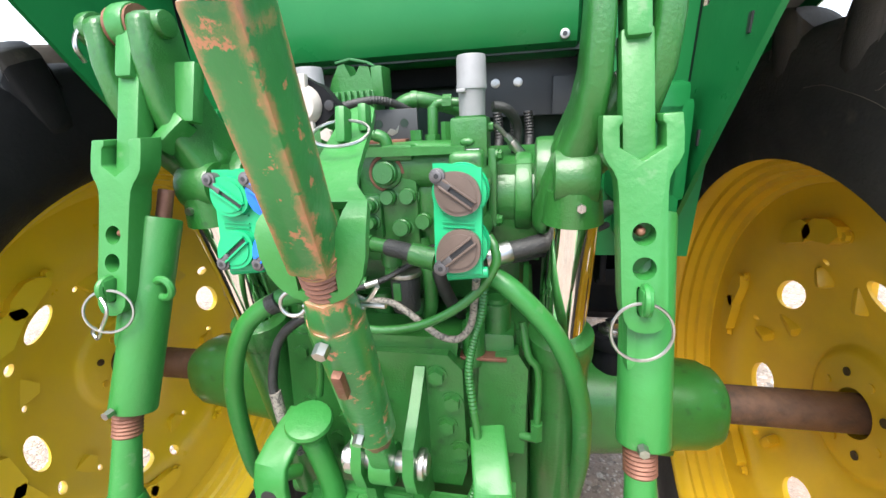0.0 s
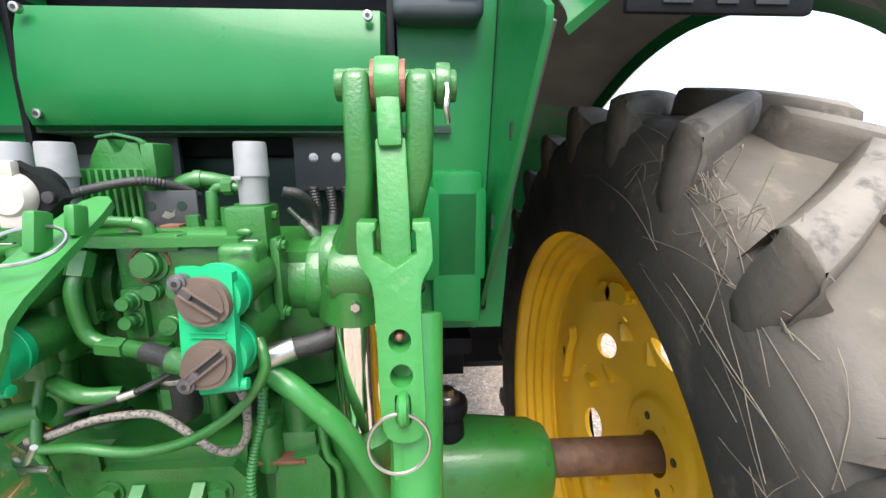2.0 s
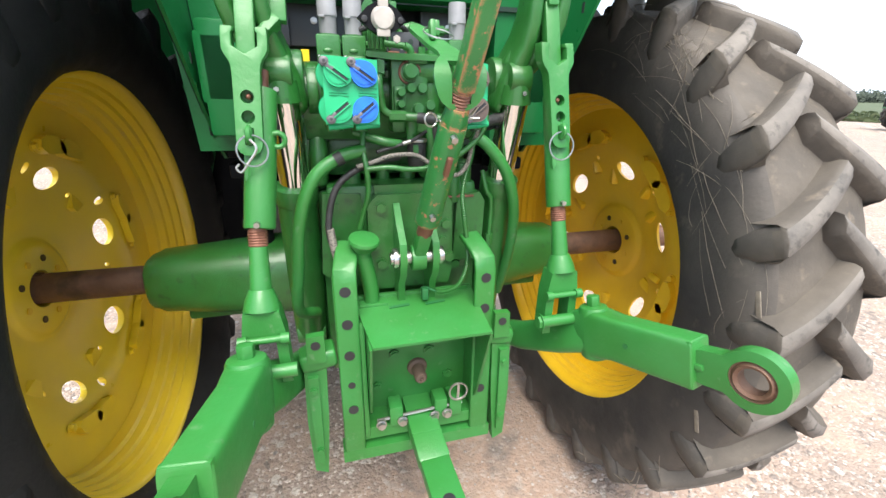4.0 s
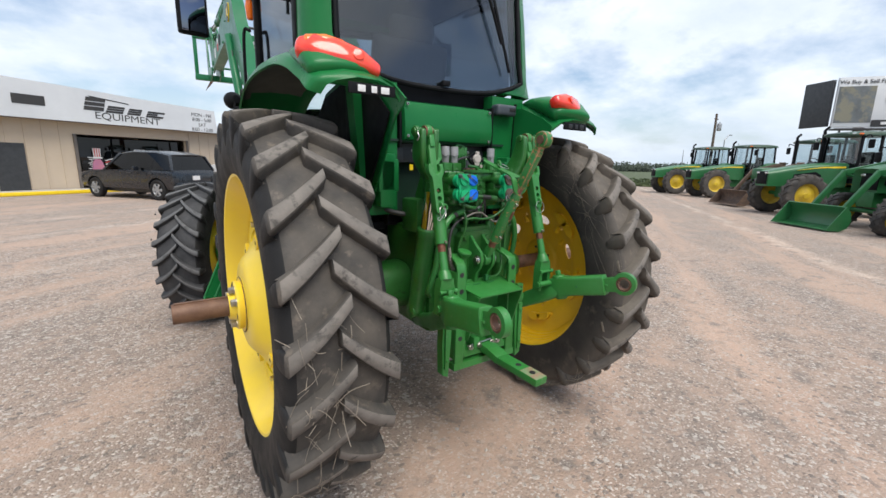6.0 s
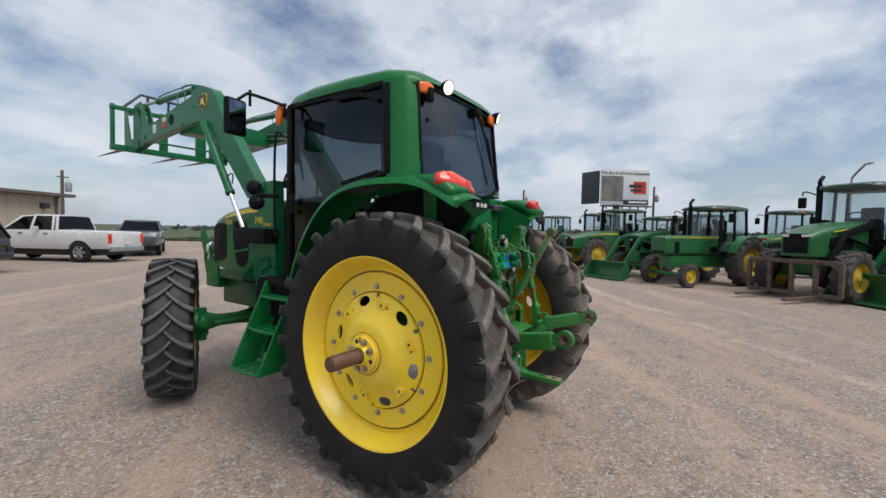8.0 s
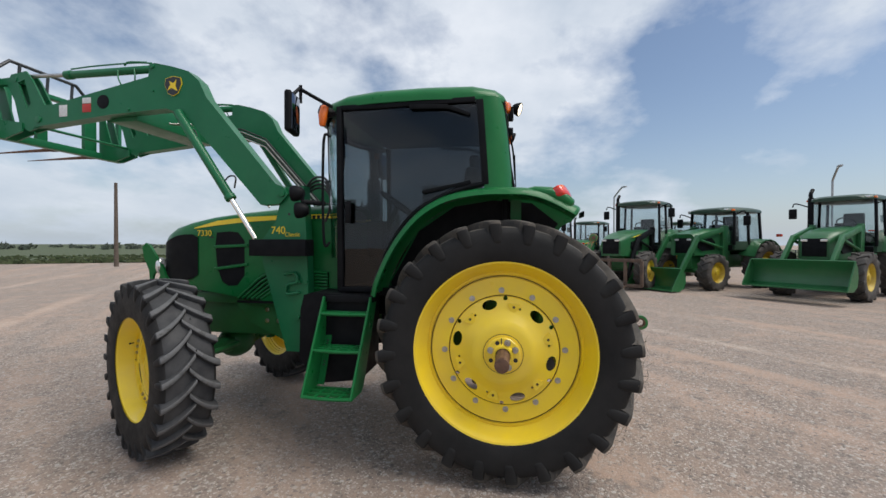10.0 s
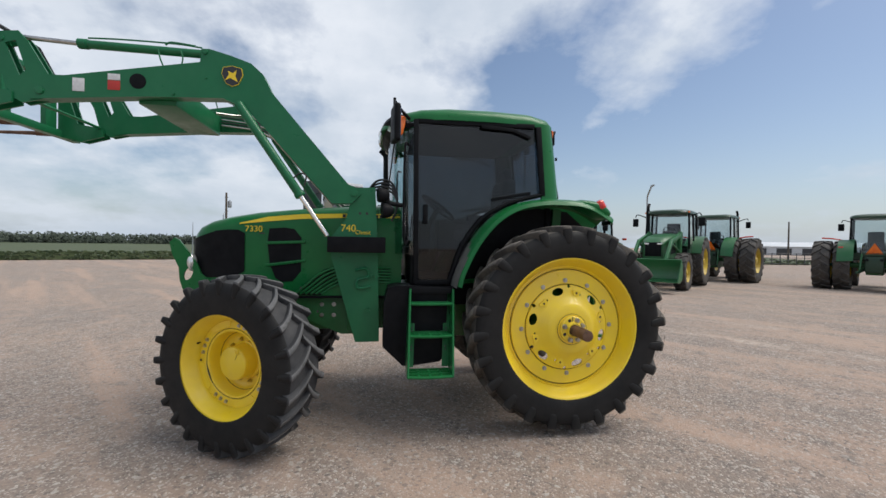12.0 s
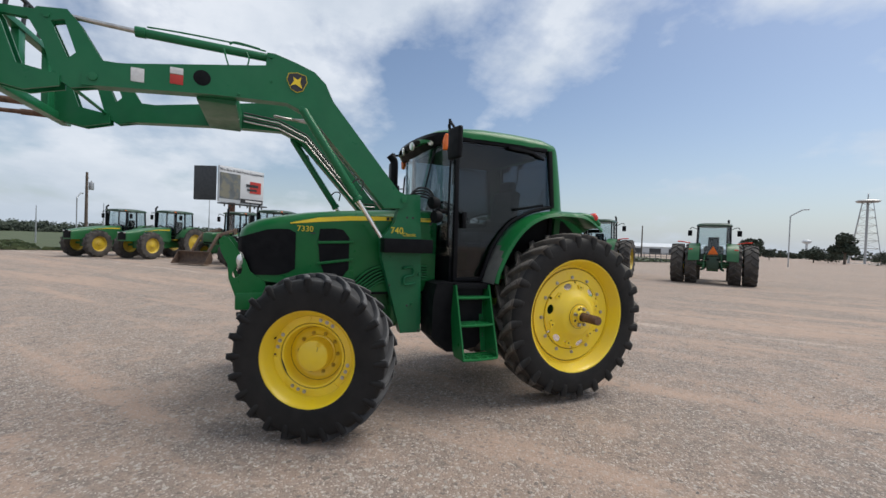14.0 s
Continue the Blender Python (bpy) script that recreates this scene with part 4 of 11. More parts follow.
# rockshaft, lift arms, lift cylinders
b = B()
rod(b, (-0.235, -0.285, 1.452), (0.235, -0.285, 1.452), 0.052, n=32)
prism(b, [(-0.325, 1.40), (-0.29, 1.345), (-0.20, 1.33), (-0.16, 1.40), (-0.22, 1.52), (-0.325, 1.50)], "x", -0.225, 0.225, 0.02)
shaft_ob = part("rockshaft", b, CAST, G, "green rockshaft housing")
for x in (-0.20, 0.20, 0.07, -0.07):
    b = B()
    rod(b, (x - 0.012, -0.285, 1.452), (x + 0.012, -0.285, 1.452), 0.062, n=32, bev=0.004)
    part("collar", b, CAST, shaft_ob)
for s in (-1, 1):
    b = B()
    # inner tine with the bend down to the hub
    rod(b, (s * 0.215, -0.33, 1.487), (s * 0.25, -0.33, 1.487), 0.050, n=28, bev=0.008)
    loft(b, [((s * 0.279, -0.407, 1.704), 0.0150, 0.034), ((s * 0.279, -0.404, 1.66), 0.0152, 0.040), ((s * 0.279, -0.394, 1.61), 0.0165, 0.046), ((s * 0.274, -0.380, 1.565), 0.0190, 0.050),
             ((s * 0.262, -0.364, 1.525), 0.0230, 0.052), ((s * 0.248, -0.352, 1.485), 0.0270, 0.052), ((s * 0.238, -0.343, 1.43), 0.0270, 0.048)], (1, 0, 0), 24, 4.0, 0.9)
    loft(b, [((s * 0.345, -0.407, 1.704), 0.0150, 0.034), ((s * 0.345, -0.403, 1.66), 0.0155, 0.040), ((s * 0.342, -0.392, 1.615), 0.0170, 0.046), ((s * 0.330, -0.380, 1.575), 0.0195, 0.049),
             ((s * 0.305, -0.368, 1.545), 0.0230, 0.050), ((s * 0.275, -0.357, 1.515), 0.0260, 0.050), ((s * 0.245, -0.344, 1.480), 0.0260, 0.048)], (1, 0, 0), 24, 4.0, 0.9)
    loft(b, [((s * 0.320, -0.378, 1.590), 0.024, 0.034), ((s * 0.285, -0.362, 1.550), 0.030, 0.040), ((s * 0.262, -0.356, 1.515), 0.028, 0.040)], (0, 0, 1), 16, 2.6, 0.6)
    part("lift_arm", b, CAST, G, "green cast lift arm")
    b = B()
    rod(b, (s * 0.255, -0.408, 1.700), (s * 0.385, -0.408, 1.700), 0.017, n=20, bev=0.003)
    rod(b, (s * 0.362, -0.408, 1.700), (s * 0.378, -0.408, 1.700), 0.024, n=20, bev=0.003)
    pin = part("lift_arm_pin", b, CAST, G)
    b = B()
    tube(b, [(s * 0.372, -0.425, 1.705), (s * 0.374, -0.435, 1.69), (s * 0.372, -0.44, 1.675), (s * 0.375, -0.43, 1.66)], 0.003, 6)
    part("split_pin", b, ZINC, pin, "bent steel split pin")
    for x in (0.297, 0.327):
        b = B()
        rod(b, (s * x - 0.003, -0.408, 1.700), (s * x + 0.003, -0.408, 1.700), 0.027, n=20)
        part("washer", b, THREAD, pin, "rust brown washer")
    # cylinder
    top, low, foot = V(s * 0.262, -0.388, 1.445), V(s * 0.258, -0.335, 1.235), V(s * 0.262, -0.24, 0.80)
    b = B()
    rod(b, (s * 0.236, -0.392, 1.487), (s * 0.290, -0.392, 1.487), 0.036, n=28, bev=0.008)
    rod(b, (s * 0.262, -0.392, 1.475), top - V(0, 0, 0.012), 0.034, 0.039, n=28)
    cyl = part("lift_cylinder", b, CAST, G, "hydraulic lift cylinder with chrome rod")
    b = B()
    rod(b, top, low, 0.0345, n=36)
    part("piston_rod", b, CHROME, cyl, "polished chrome rod")
    b = B()
    d = (foot - low).normalized()
    rod(b, low - d * 0.012, low + d * 0.03, 0.050, n=36, bev=0.004)
    rod(b, low, foot, 0.046, n=36)
    rod(b, foot - V(s * 0.04, 0, 0), foot + V(s * 0.04, 0, 0), 0.04, n=24, bev=0.005)
    part("barrel", b, CAST, cyl, "green cylinder barrel")
    b = B()
    hexbolt(b, (s * 0.268, -0.424, 1.456), (0, -1, 0), 0.006, 0.008, False)
    part("grease_nipple", b, ZINC, cyl)

# lift links
def lift_link(s):
    sh = 0.0 if s > 0 else -0.028
    top = V(0.311 if s > 0 else -0.301, -0.408, 1.700)
    pin = V(0.342 if s > 0 else -0.330, -0.590 + sh * 1.6, 0.925)
    def on(t, dx=0.0, dy=0.0):
        p = top.lerp(pin, t)
        return V(p.x + s * dx, p.y + dy, p.z)
    b = B()
    rod(b, (s * 0.297, -0.408, 1.700), (s * 0.325, -0.408, 1.700), 0.030, n=24, bev=0.006)
    bar(b, on(0.01), on(0.09), 0.026, 0.044, (1, 0, 0), 0.006)
    bar(b, on(0.075), on(0.30), 0.033, 0.026, (1, 0, 0), 0.004)
    head = part("lift_link", b, HITCH, G, "green steel lift link with forked turnbuckle")
    b = B()
    # forked body, one cast piece with a notch
    half = [(0.0, 0.2395), (0.0215, 0.222), (0.0215, 0.194), (0.0185, 0.191), (0.0185, 0.1815), (0.0375, 0.1805), (0.0385, 0.205), (0.038, 0.230), (0.0335, 0.242), (0.0285, 0.251), (0.0250, 0.262), (0.0236, 0.280),
            (0.0230, 0.32), (0.0226, 0.42), (0.0210, 0.442), (0.0165, 0.453), (0.0085, 0.4585), (0.0, 0.4595)]
    loop = half + [(-x, t) for x, t in half[-2:0:-1]]
    fr = [b.verts.new(on(t, x, -0.029)) for x, t in loop]
    bk = [b.verts.new(on(t, x, 0.004)) for x, t in loop]
    n = len(loop)
    b.faces.new(fr)
    b.faces.new(bk[::-1])
    for i in range(n):
        b.faces.new((fr[i], bk[i], bk[(i + 1) % n], fr[(i + 1) % n]))
    bmesh.ops.recalc_face_normals(b, faces=b.faces[:])
    bevel_new(b, fr + bk, 0.003, 2)
    fork = part("fork", b, HITCH, head, "bright green forked bar with adjusting holes")
    cuts = B()
    for t in (0.331, 0.375):
        rod(cuts, on(t, 0, -0.050), on(t, 0, -0.008), 0.0115, n=24)
    bar(cuts, on(0.396, 0, -0.032), on(0.436, 0, -0.032), 0.016, 0.038, (1, 0, 0), 0.005)
    carve(fork, [cuts])
    b = B()
    p = on(0.331, -0.001, -0.006)
    rod(b, p, p + V(0, -0.012, 0), 0.0055, n=6)
    ball(b, p + V(0, -0.012, 0), 0.005)
    part("hole_bolt", b, THREAD, head)
    b = B()
    p = on(0.414, 0.0, -0.032)
    bar(b, p + V(0, 0, 0.014), p - V(0, 0, 0.016), 0.013, 0.022, (1, 0, 0), 0.005)
    torus(b, p, (1, 0, 0), 0.013, 0.005, 20, 8)
    lock = part("quick_pin", b, HITCH, head, "green quick pin with wire ring")
    b = B()
    if s > 0:
        torus(b, p + V(-0.004, -0.012, -0.030), (0.05, -1, 0.15), 0.030, 0.0018, 40, 6)
    else:
        torus(b, p + V(0.004, -0.012, -0.026), (0.5, -1, 0.15), 0.027, 0.0018, 40, 6)
        tube(b, [p + V(-0.004, -0.012, 0.0), p + V(0.012, -0.02, -0.02), p + V(-0.004, -0.02, -0.045), p + V(-0.018, -0.018, -0.062), p + V(-0.026, -0.016, -0.055), p + V(-0.02, -0.016, -0.048)], 0.0022, 6)
    part("wire_ring", b, ZINC, lock, "pale wire ring")
    b = B()
    rod(b, on(0.318, s * 0.018, 0.024), on(0.635, s * 0.004, 0.004), 0.0285, n=32, bev=0.004)
    bar(b, on(0.36, s * 0.010, 0.014), on(0.53, s * 0.006, 0.004), 0.046, 0.034, (1, 0, 0), 0.010)
    part("sleeve", b, HITCH, head, "round green sleeve")
    for k in range(6):
        b = B()
        box(b, on(0.40 + 0.012 * k, s * 0.020, 0.026) + V(0, -0.029, 0), (0.008, 0.003, 0.005), 0.0)
        part("cast_mark", b, HITCH, head)
    b = B()
    hexbolt(b, on(0.612, -0.004, -0.028), (0, -1, 0), 0.006, 0.010, False)
    part("grease_nipple", b, ZINC, head)
    b = B()
    rod(b, on(0.63), on(0.676), 0.0162, n=20)
    for k in range(6):
        t = 0.637 + 0.0062 * k
        rod(b, on(t), on(t + 0.0031), 0.0165, 0.0182, n=24)
        rod(b, on(t + 0.0031), on(t + 0.0062), 0.0182, 0.0165, n=24)
    part("thread", b, THREAD, head, "rusty screw thread")
    b = B()
    rod(b, on(0.674), on(0.80), 0.0165, 0.0205, n=24)
    lathe(b, [(0.0, -0.02), (0.022, -0.02), (0.030, 0.0), (0.034, 0.02)], on(0.80), (pin - top).normalized(), 20)
    prism_pts = [(-0.032, 0.0), (-0.040, -0.05), (-0.042, -0.16), (-0.022, -0.16), (-0.020, -0.065), (0.020, -0.065), (0.022, -0.16), (0.042, -0.16), (0.040, -0.05), (0.032, 0.0)]
    c = on(0.82)
    prism(b, [(c.x + p[0], c.z + p[1]) for p in prism_pts], "y", c.y - 0.022, c.y + 0.022, 0.004)
    for d in (-1, 1):
        rod(b, V(c.x + d * 0.030, c.y - 0.028, c.z - 0.055), V(c.x + d * 0.046, c.y - 0.028, c.z - 0.055), 0.011, n=16)
    rod(b, V(c.x - 0.04, c.y - 0.028, c.z - 0.055), V(c.x + 0.04, c.y - 0.028, c.z - 0.055), 0.007, n=12)
    part("yoke", b, HITCH, head, "green forged yoke")
    b = B()
    rod(b, V(c.x - 0.055, pin.y, pin.z + 0.02), V(c.x + 0.055, pin.y, pin.z + 0.02), 0.014, n=16)
    hexbolt(b, V(c.x - 0.055, pin.y, pin.z + 0.02), (-1, 0, 0), 0.016, 0.01)
    part("yoke_pin", b, HITCH, head)
    if s < 0:
        b = B()
        rod(b, on(0.272, -0.022, 0.030), on(0.33, -0.020, 0.028), 0.0100, n=20)
        part("side_thread", b, THREAD, head)
        b = B()
        bar(b, on(0.06, -0.052, 0.03), on(0.16, -0.052, 0.03), 0.036, 0.02, (1, 0, 0), 0.004)
        bar(b, on(0.155, -0.052, 0.03), on(0.20, -0.02, 0.02), 0.02, 0.03, (1, 0, 0), 0.004)
        part("side_lug", b, HITCH, head)
        b = B()
        torus(b, on(0.43, -0.044, 0.006), (0, -1, 0), 0.013, 0.005)
        part("side_eye", b, HITCH, head)


lift_link(1)
lift_link(-1)

# draft links
def draft_link(name, pivot, start, end, eye, w, h, face):
    b = B()
    pivot, start, end, eye = V(*pivot), V(*start), V(*end), V(*eye)
    sag = pivot.lerp(start, 0.55) - V(0, 0, 0.030)
    loft(b, [(pivot, 0.020, h * 0.30), (pivot.lerp(sag, 0.6), 0.021, h * 0.34), (sag, 0.023, h * 0.40), (sag.lerp(start, 0.55) - V(0, 0, 0.006), 0.027, h * 0.46), (start, 0.030, h * 0.50)], (1, 0, 0), 20, 3.4, 0.4)
    d = (end - start).normalized()
    side = V(0, 0, 1).cross(d).normalized()
    up = d.cross(side).normalized()
    if up.z < 0:
        up = -up
    loft(b, [(start - d * 0.060, w * 0.40, h * 0.40), (start - d * 0.030, w * 0.52, h * 0.54), (start, w * 0.56, h * 0.58), (start + d * 0.035, w * 0.53, h * 0.54), (start + d * 0.06, w * 0.5, h * 0.5), (end, w * 0.5, h * 0.5)], side, 32, 7.0, 0.12)
    ob = part("draft_link", b, HITCH, G, "heavy green draft link with telescoping end")
    b = B()
    c = start - d * 0.005
    lathe(b, [(0.0, -h * 0.64), (w * 0.46, -h * 0.66), (w * 0.54, -h * 0.60), (w * 0.56, -h * 0.2), (w * 0.55, h * 0.35), (w * 0.56, h * 0.52), (w * 0.50, h * 0.60), (w * 0.42, h * 0.62), (0.0, h * 0.62)], c, up, 32)
    boss = part("boss", b, HITCH, ob, "round green cast boss")
    b = B()
    rod(b, c + up * h * 0.57, c + up * (h * 0.57 + 0.006), 0.024, n=20, bev=0.002)
    rod(b, c + up * (h * 0.57 + 0.005), c + up * (h * 0.57 + 0.030), 0.016, n=6, bev=0.003)
    part("lock_pin", b, HITCH, boss)
    b = B()
    bar(b, end - d * 0.012, end + d * 0.006, w * 0.96, h * 0.98, side, 0.008)
    bar(b, end - d * 0.004, end + d * 0.020, w * 0.80, 0.012, side, 0.004)
    part("mouth", b, HITCH, ob)
    n = V(*face).normalized()
    u = (d - n * d.dot(n)).normalized()
    v = n.cross(u)
    b = B()
    rings = [[], [], [], []]
    for i in range(48):
        a = 2 * math.pi * i / 48
        ca, sa = math.cos(a), math.sin(a)
        r = 0.055
        if ca < -0.2:
            r = max(r, min(0.105 / -ca, (0.033 + 0.010 * (1 + ca)) / max(abs(sa), 1e-4)))
        o = u * ca + v * sa
        rings[0].append(b.verts.new(eye + o * 0.037 - n * 0.017))
        rings[1].append(b.verts.new(eye + o * r - n * 0.015))
        rings[2].append(b.verts.new(eye + o * r + n * 0.015))
        rings[3].append(b.verts.new(eye + o * 0.037 + n * 0.017))
    for q in range(4):
        for i in range(48):
            j = (i + 1) % 48
            b.faces.new((rings[q][i], rings[q][j], rings[(q + 1) % 4][j], rings[(q + 1) % 4][i]))
    bmesh.ops.recalc_face_normals(b, faces=b.faces[:])
    part("hitch_end", b, HITCH, ob, "green flat hitch eye")
    b = B()
    lathe(b, [(0.0235, -0.013), (0.029, -0.017), (0.034, -0.012), (0.038, -0.014), (0.038, 0.014), (0.034, 0.012), (0.029, 0.017), (0.0235, 0.013)], eye, n, 32, closed=True)
    part("eye_ball", b, RUST, ob, "dull rusty swivel ball")
    b = B()
    rod(b, start + d * 0.10 + side * (w * 0.5) * (1 if side.y < 0 else -1), start + d * 0.10 + side * (w * 0.5 + 0.001) * (1 if side.y < 0 else -1), 0.006, n=12)
    part("link_hole", b, DARKGREEN, ob)


draft_link("draft_link", (0.22, -0.18, 0.72), (0.405, -0.635, 0.930), (0.468, -0.855, 0.985), (0.492, -0.945, 1.008), 0.062, 0.100, (0.93, 0.30, 0))
draft_link("draft_link", (-0.22, -0.18, 0.72), (-0.350, -0.690, 0.945), (-0.374, -0.940, 0.992), (-0.384, -1.022, 1.015), 0.066, 0.110, (-1, 0.1, 0))
for s in (-1, 1):
    b = B()
    # sway blocks beside the drawbar frame
    o = -0.015
    prism(b, [(o + s * 0.206, 0.865), (o + s * 0.256, 0.868), (o + s * 0.262, 0.70), (o + s * 0.256, 0.545), (o + s * 0.226, 0.53), (o + s * 0.212, 0.70)], "y", -0.515, -0.468, 0.006)
    prism(b, [(o + s * 0.205, 0.946), (o + s * 0.244, 0.944), (o + s * 0.246, 0.875), (o + s * 0.205, 0.875)], "y", -0.528, -0.508, 0.004)
    loft(b, [((o + s * 0.190, -0.485, 0.872), 0.032, 0.024), ((o + s * 0.232, -0.488, 0.868), 0.034, 0.026), ((o + s * 0.258, -0.490, 0.864), 0.032, 0.022)], (0, 1, 0), 20, 4.0, 0.3)
    block = part("sway_block", b, HITCH, G, "green sway block")
    b = B()
    prism(b, [(o + s * 0.226, 0.835), (o + s * 0.250, 0.835), (o + s * 0.250, 0.580), (o + s * 0.230, 0.575)], "y", -0.527, -0.514, 0.003)
    part("wear_plate", b, HITCH, block)
    for z in (0.80, 0.62):
        b = B()
        hexbolt(b, (o + s * 0.239, -0.527, z), (0, -1, 0), 0.008, 0.007)
        part("plate_bolt", b, HITCH, block)
    b = B()
    rod(b, (o + s * 0.225, -0.5300, 0.922), (o + s * 0.225, -0.5278, 0.922), 0.0105, n=16)
    part("sway_hole", b, LABELK, block)
    b = B()
    # upright hole strap
    loft(b, [((s * 0.150, -0.415, 1.118), 0.026, 0.008), ((s * 0.160, -0.470, 1.098), 0.026, 0.008), ((s * 0.165, -0.494, 1.082), 0.026, 0.008), ((s * 0.166, -0.502, 1.055), 0.026, 0.008), ((s * 0.167, -0.502, 0.80), 0.026, 0.008), ((s * 0.169, -0.502, 0.58), 0.026, 0.008)], (1, 0, 0), 20, 6.0, 0.3)
    bar(b, (s * 0.190, -0.47, 1.05), (s * 0.190, -0.47, 0.60), 0.008, 0.06, (1, 0, 0), 0.002)
    strap = part("hitch_strap", b, HITCH, G, "green upright strap with bolt holes")
    for z in (1.038, 0.955, 0.871, 0.786, 0.712):
        b = B()
        rod(b, (s * 0.167, -0.5115, z), (s * 0.167, -0.5085, z), 0.0125 if z != 0.786 else 0.009, n=18)
        part("strap_hole", b, LABELK, strap)

# power take-off bay, shield, drawbar
b = B()
box(b, (0.0, -0.42, 0.80), (0.30, 0.012, 0.36), 0.003)
box(b, (-0.135, -0.46, 0.78), (0.012, 0.09, 0.34), 0.003)
box(b, (0.155, -0.46, 0.78), (0.012, 0.09, 0.34), 0.003)
prism(b, [(-0.15, 0.60), (0.17, 0.60), (0.17, 0.635), (-0.15, 0.635)], "y", -0.50, -0.41, 0.004)
prism(b, [(-0.20, 0.545), (0.20, 0.545), (0.20, 0.58), (-0.20, 0.58)], "y", -0.51, -0.46, 0.004)
for x in (-0.06, 0.06, 0.10):
    box(b, (x, -0.485, 0.665), (0.035, 0.05, 0.06), 0.006)
part("drawbar_frame", b, HITCH, G, "green drawbar support frame")
b = B()
plate(b, [(-0.150, -0.405, 0.972), (0.162, -0.405, 0.972), (0.150, -0.605, 0.944), (-0.120, -0.600, 0.940)], 0.007, 0.002)
shield_ob = part("shaft_shield", b, HITCH, G, "bright green power shaft shield plate")
b = B()
plate(b, [(-0.124, -0.600, 0.938), (-0.124, -0.42, 0.955), (-0.124, -0.43, 0.64), (-0.124, -0.52, 0.70)], 0.006, 0.001)
part("shield_side", b, HITCH, shield_ob)
b = B()
plate(b, [(0.150, -0.605, 0.942), (0.150, -0.42, 0.955), (0.150, -0.43, 0.64), (0.150, -0.52, 0.70)], 0.006, 0.001)
part("shield_side", b, HITCH, shield_ob)
for x in (-0.04, 0.05):
    b = B()
    box(b, (x, -0.47, 0.9672), (0.05, 0.008, 0.002), 0.0, Matrix.Rotation(radians(8), 4, "X") @ Matrix.Rotation(radians(6), 4, "Z"))
    part("shield_slot", b, DARKGREEN, G)
b = B()
lathe(b, [(0.0, 0.0), (0.030, 0.0), (0.026, 0.014), (0.0185, 0.018), (0.0165, 0.026), (0.0165, 0.058), (0.013, 0.063), (0.006, 0.063), (0.005, 0.058), (0.0, 0.058)], (0.012, -0.420, 0.750), (0, -1, 0), 24)
part("power_shaft", b, PRIMER, G, "stubby brown splined power shaft")
for x, z in ((-0.099, 0.705), (0.098, 0.712), (0.045, 0.800), (-0.05, 0.80)):
    b = B()
    rod(b, (x, -0.426, z), (x, -0.432, z), 0.015, n=6)
    rod(b, (x, -0.432, z), (x, -0.436, z), 0.009, n=12)
    part("bay_boss", b, HITCH, G)
b = B()
bar(b, (0.005, -0.10, 0.650), (0.008, -0.56, 0.628), 0.078, 0.042, (1, 0, 0), 0.006)
bar(b, (0.008, -0.54, 0.630), (0.014, -0.62, 0.606), 0.078, 0.042, (1, 0, 0), 0.006)
bar(b, (0.013, -0.60, 0.608), (0.024, -0.880, 0.598), 0.074, 0.036, (1, 0, 0), 0.006)
bard = part("drawbar", b, HITCH, G, "green drawbar worn to bare metal at the tip")
b = B()
bar(b, (0.0205, -0.775, 0.6175), (0.0243, -0.878, 0.6138), 0.070, 0.006, (1, 0, 0), 0.002)
part("worn_tip", b, material("worn_paint", (0.16, 0.24, 0.12), 0.6, second=(0.26, 0.17, 0.11), scale=25.0, amount=(0.4, 0.6), bump=0.3), bard, "paint worn off the tip")
for y in (-0.735, -0.825):
    b = B()
    rod(b, (0.017 - (y + 0.7) * 0.03, y, 0.6165 + (0.003 if y > -0.77 else 0.004)), (0.017 - (y + 0.7) * 0.03, y, 0.6225), 0.014, n=20)
    part("drawbar_hole", b, LABELK, bard)
b = B()
torus(b, (0.105, -0.512, 0.715), (0, -1, 0.1), 0.024, 0.003, 32, 6)
bar(b, (0.105, -0.512, 0.739), (0.105, -0.510, 0.692), 0.007, 0.005, (1, 0, 0), 0.001)
part("linch_pin", b, ZINC, G, "zinc linch pin with ring")
b = B()
rod(b, (-0.11, -0.50, 0.655), (0.12, -0.50, 0.668), 0.0045, n=8)
part("drawbar_pin", b, ZINC, G)
for x in (-0.10, -0.045, 0.04, 0.075):
    b = B()
    hexbolt(b, (x, -0.512, 0.652), (0, -1, 0), 0.011, 0.012)
    part("frame_bolt", b, ZINC, G)

# top link bracket and top link
b = B()
for x in (-0.030, 0.047):
    prism(b, [(-0.385, 1.20), (-0.395, 1.205), (-0.44, 1.165), (-0.485, 1.13), (-0.495, 1.09), (-0.482, 1.05), (-0.455, 1.02), (-0.445, 0.955), (-0.385, 0.955)], "x", x - 0.008, x + 0.008, 0.004)
part("top_link_bracket", b, HITCH, G, "pair of green pivot plates")
b = B()
rod(b, (-0.058, -0.466, 1.090), (0.070, -0.466, 1.090), 0.015, n=20)
rod(b, (-0.052, -0.466, 1.090), (-0.040, -0.466, 1.090), 0.024, n=20, bev=0.002)
rod(b, (0.057, -0.466, 1.090), (0.066, -0.466, 1.090), 0.022, n=20, bev=0.002)
part("pivot_pin", b, ZINC, G, "worn steel pivot pin")
LK0, LK1 = V(0.0065, -0.470, 1.090), V(0.0685, -0.756, 1.672)
LKD = (LK1 - LK0).normalized()
def lk(d, dx=0.0, dn=0.0):
    side = V(1, 0, 0)
    side = (side - LKD * side.dot(LKD)).normalized()
    return LK0 + LKD * d + side * dx + side.cross(LKD) * dn
SIDE = (V(1, 0, 0) - LKD * LKD.x).normalized()
b = B()
rod(b, lk(0.115), lk(0.352), 0.0275, 0.0260, n=32, bev=0.003)
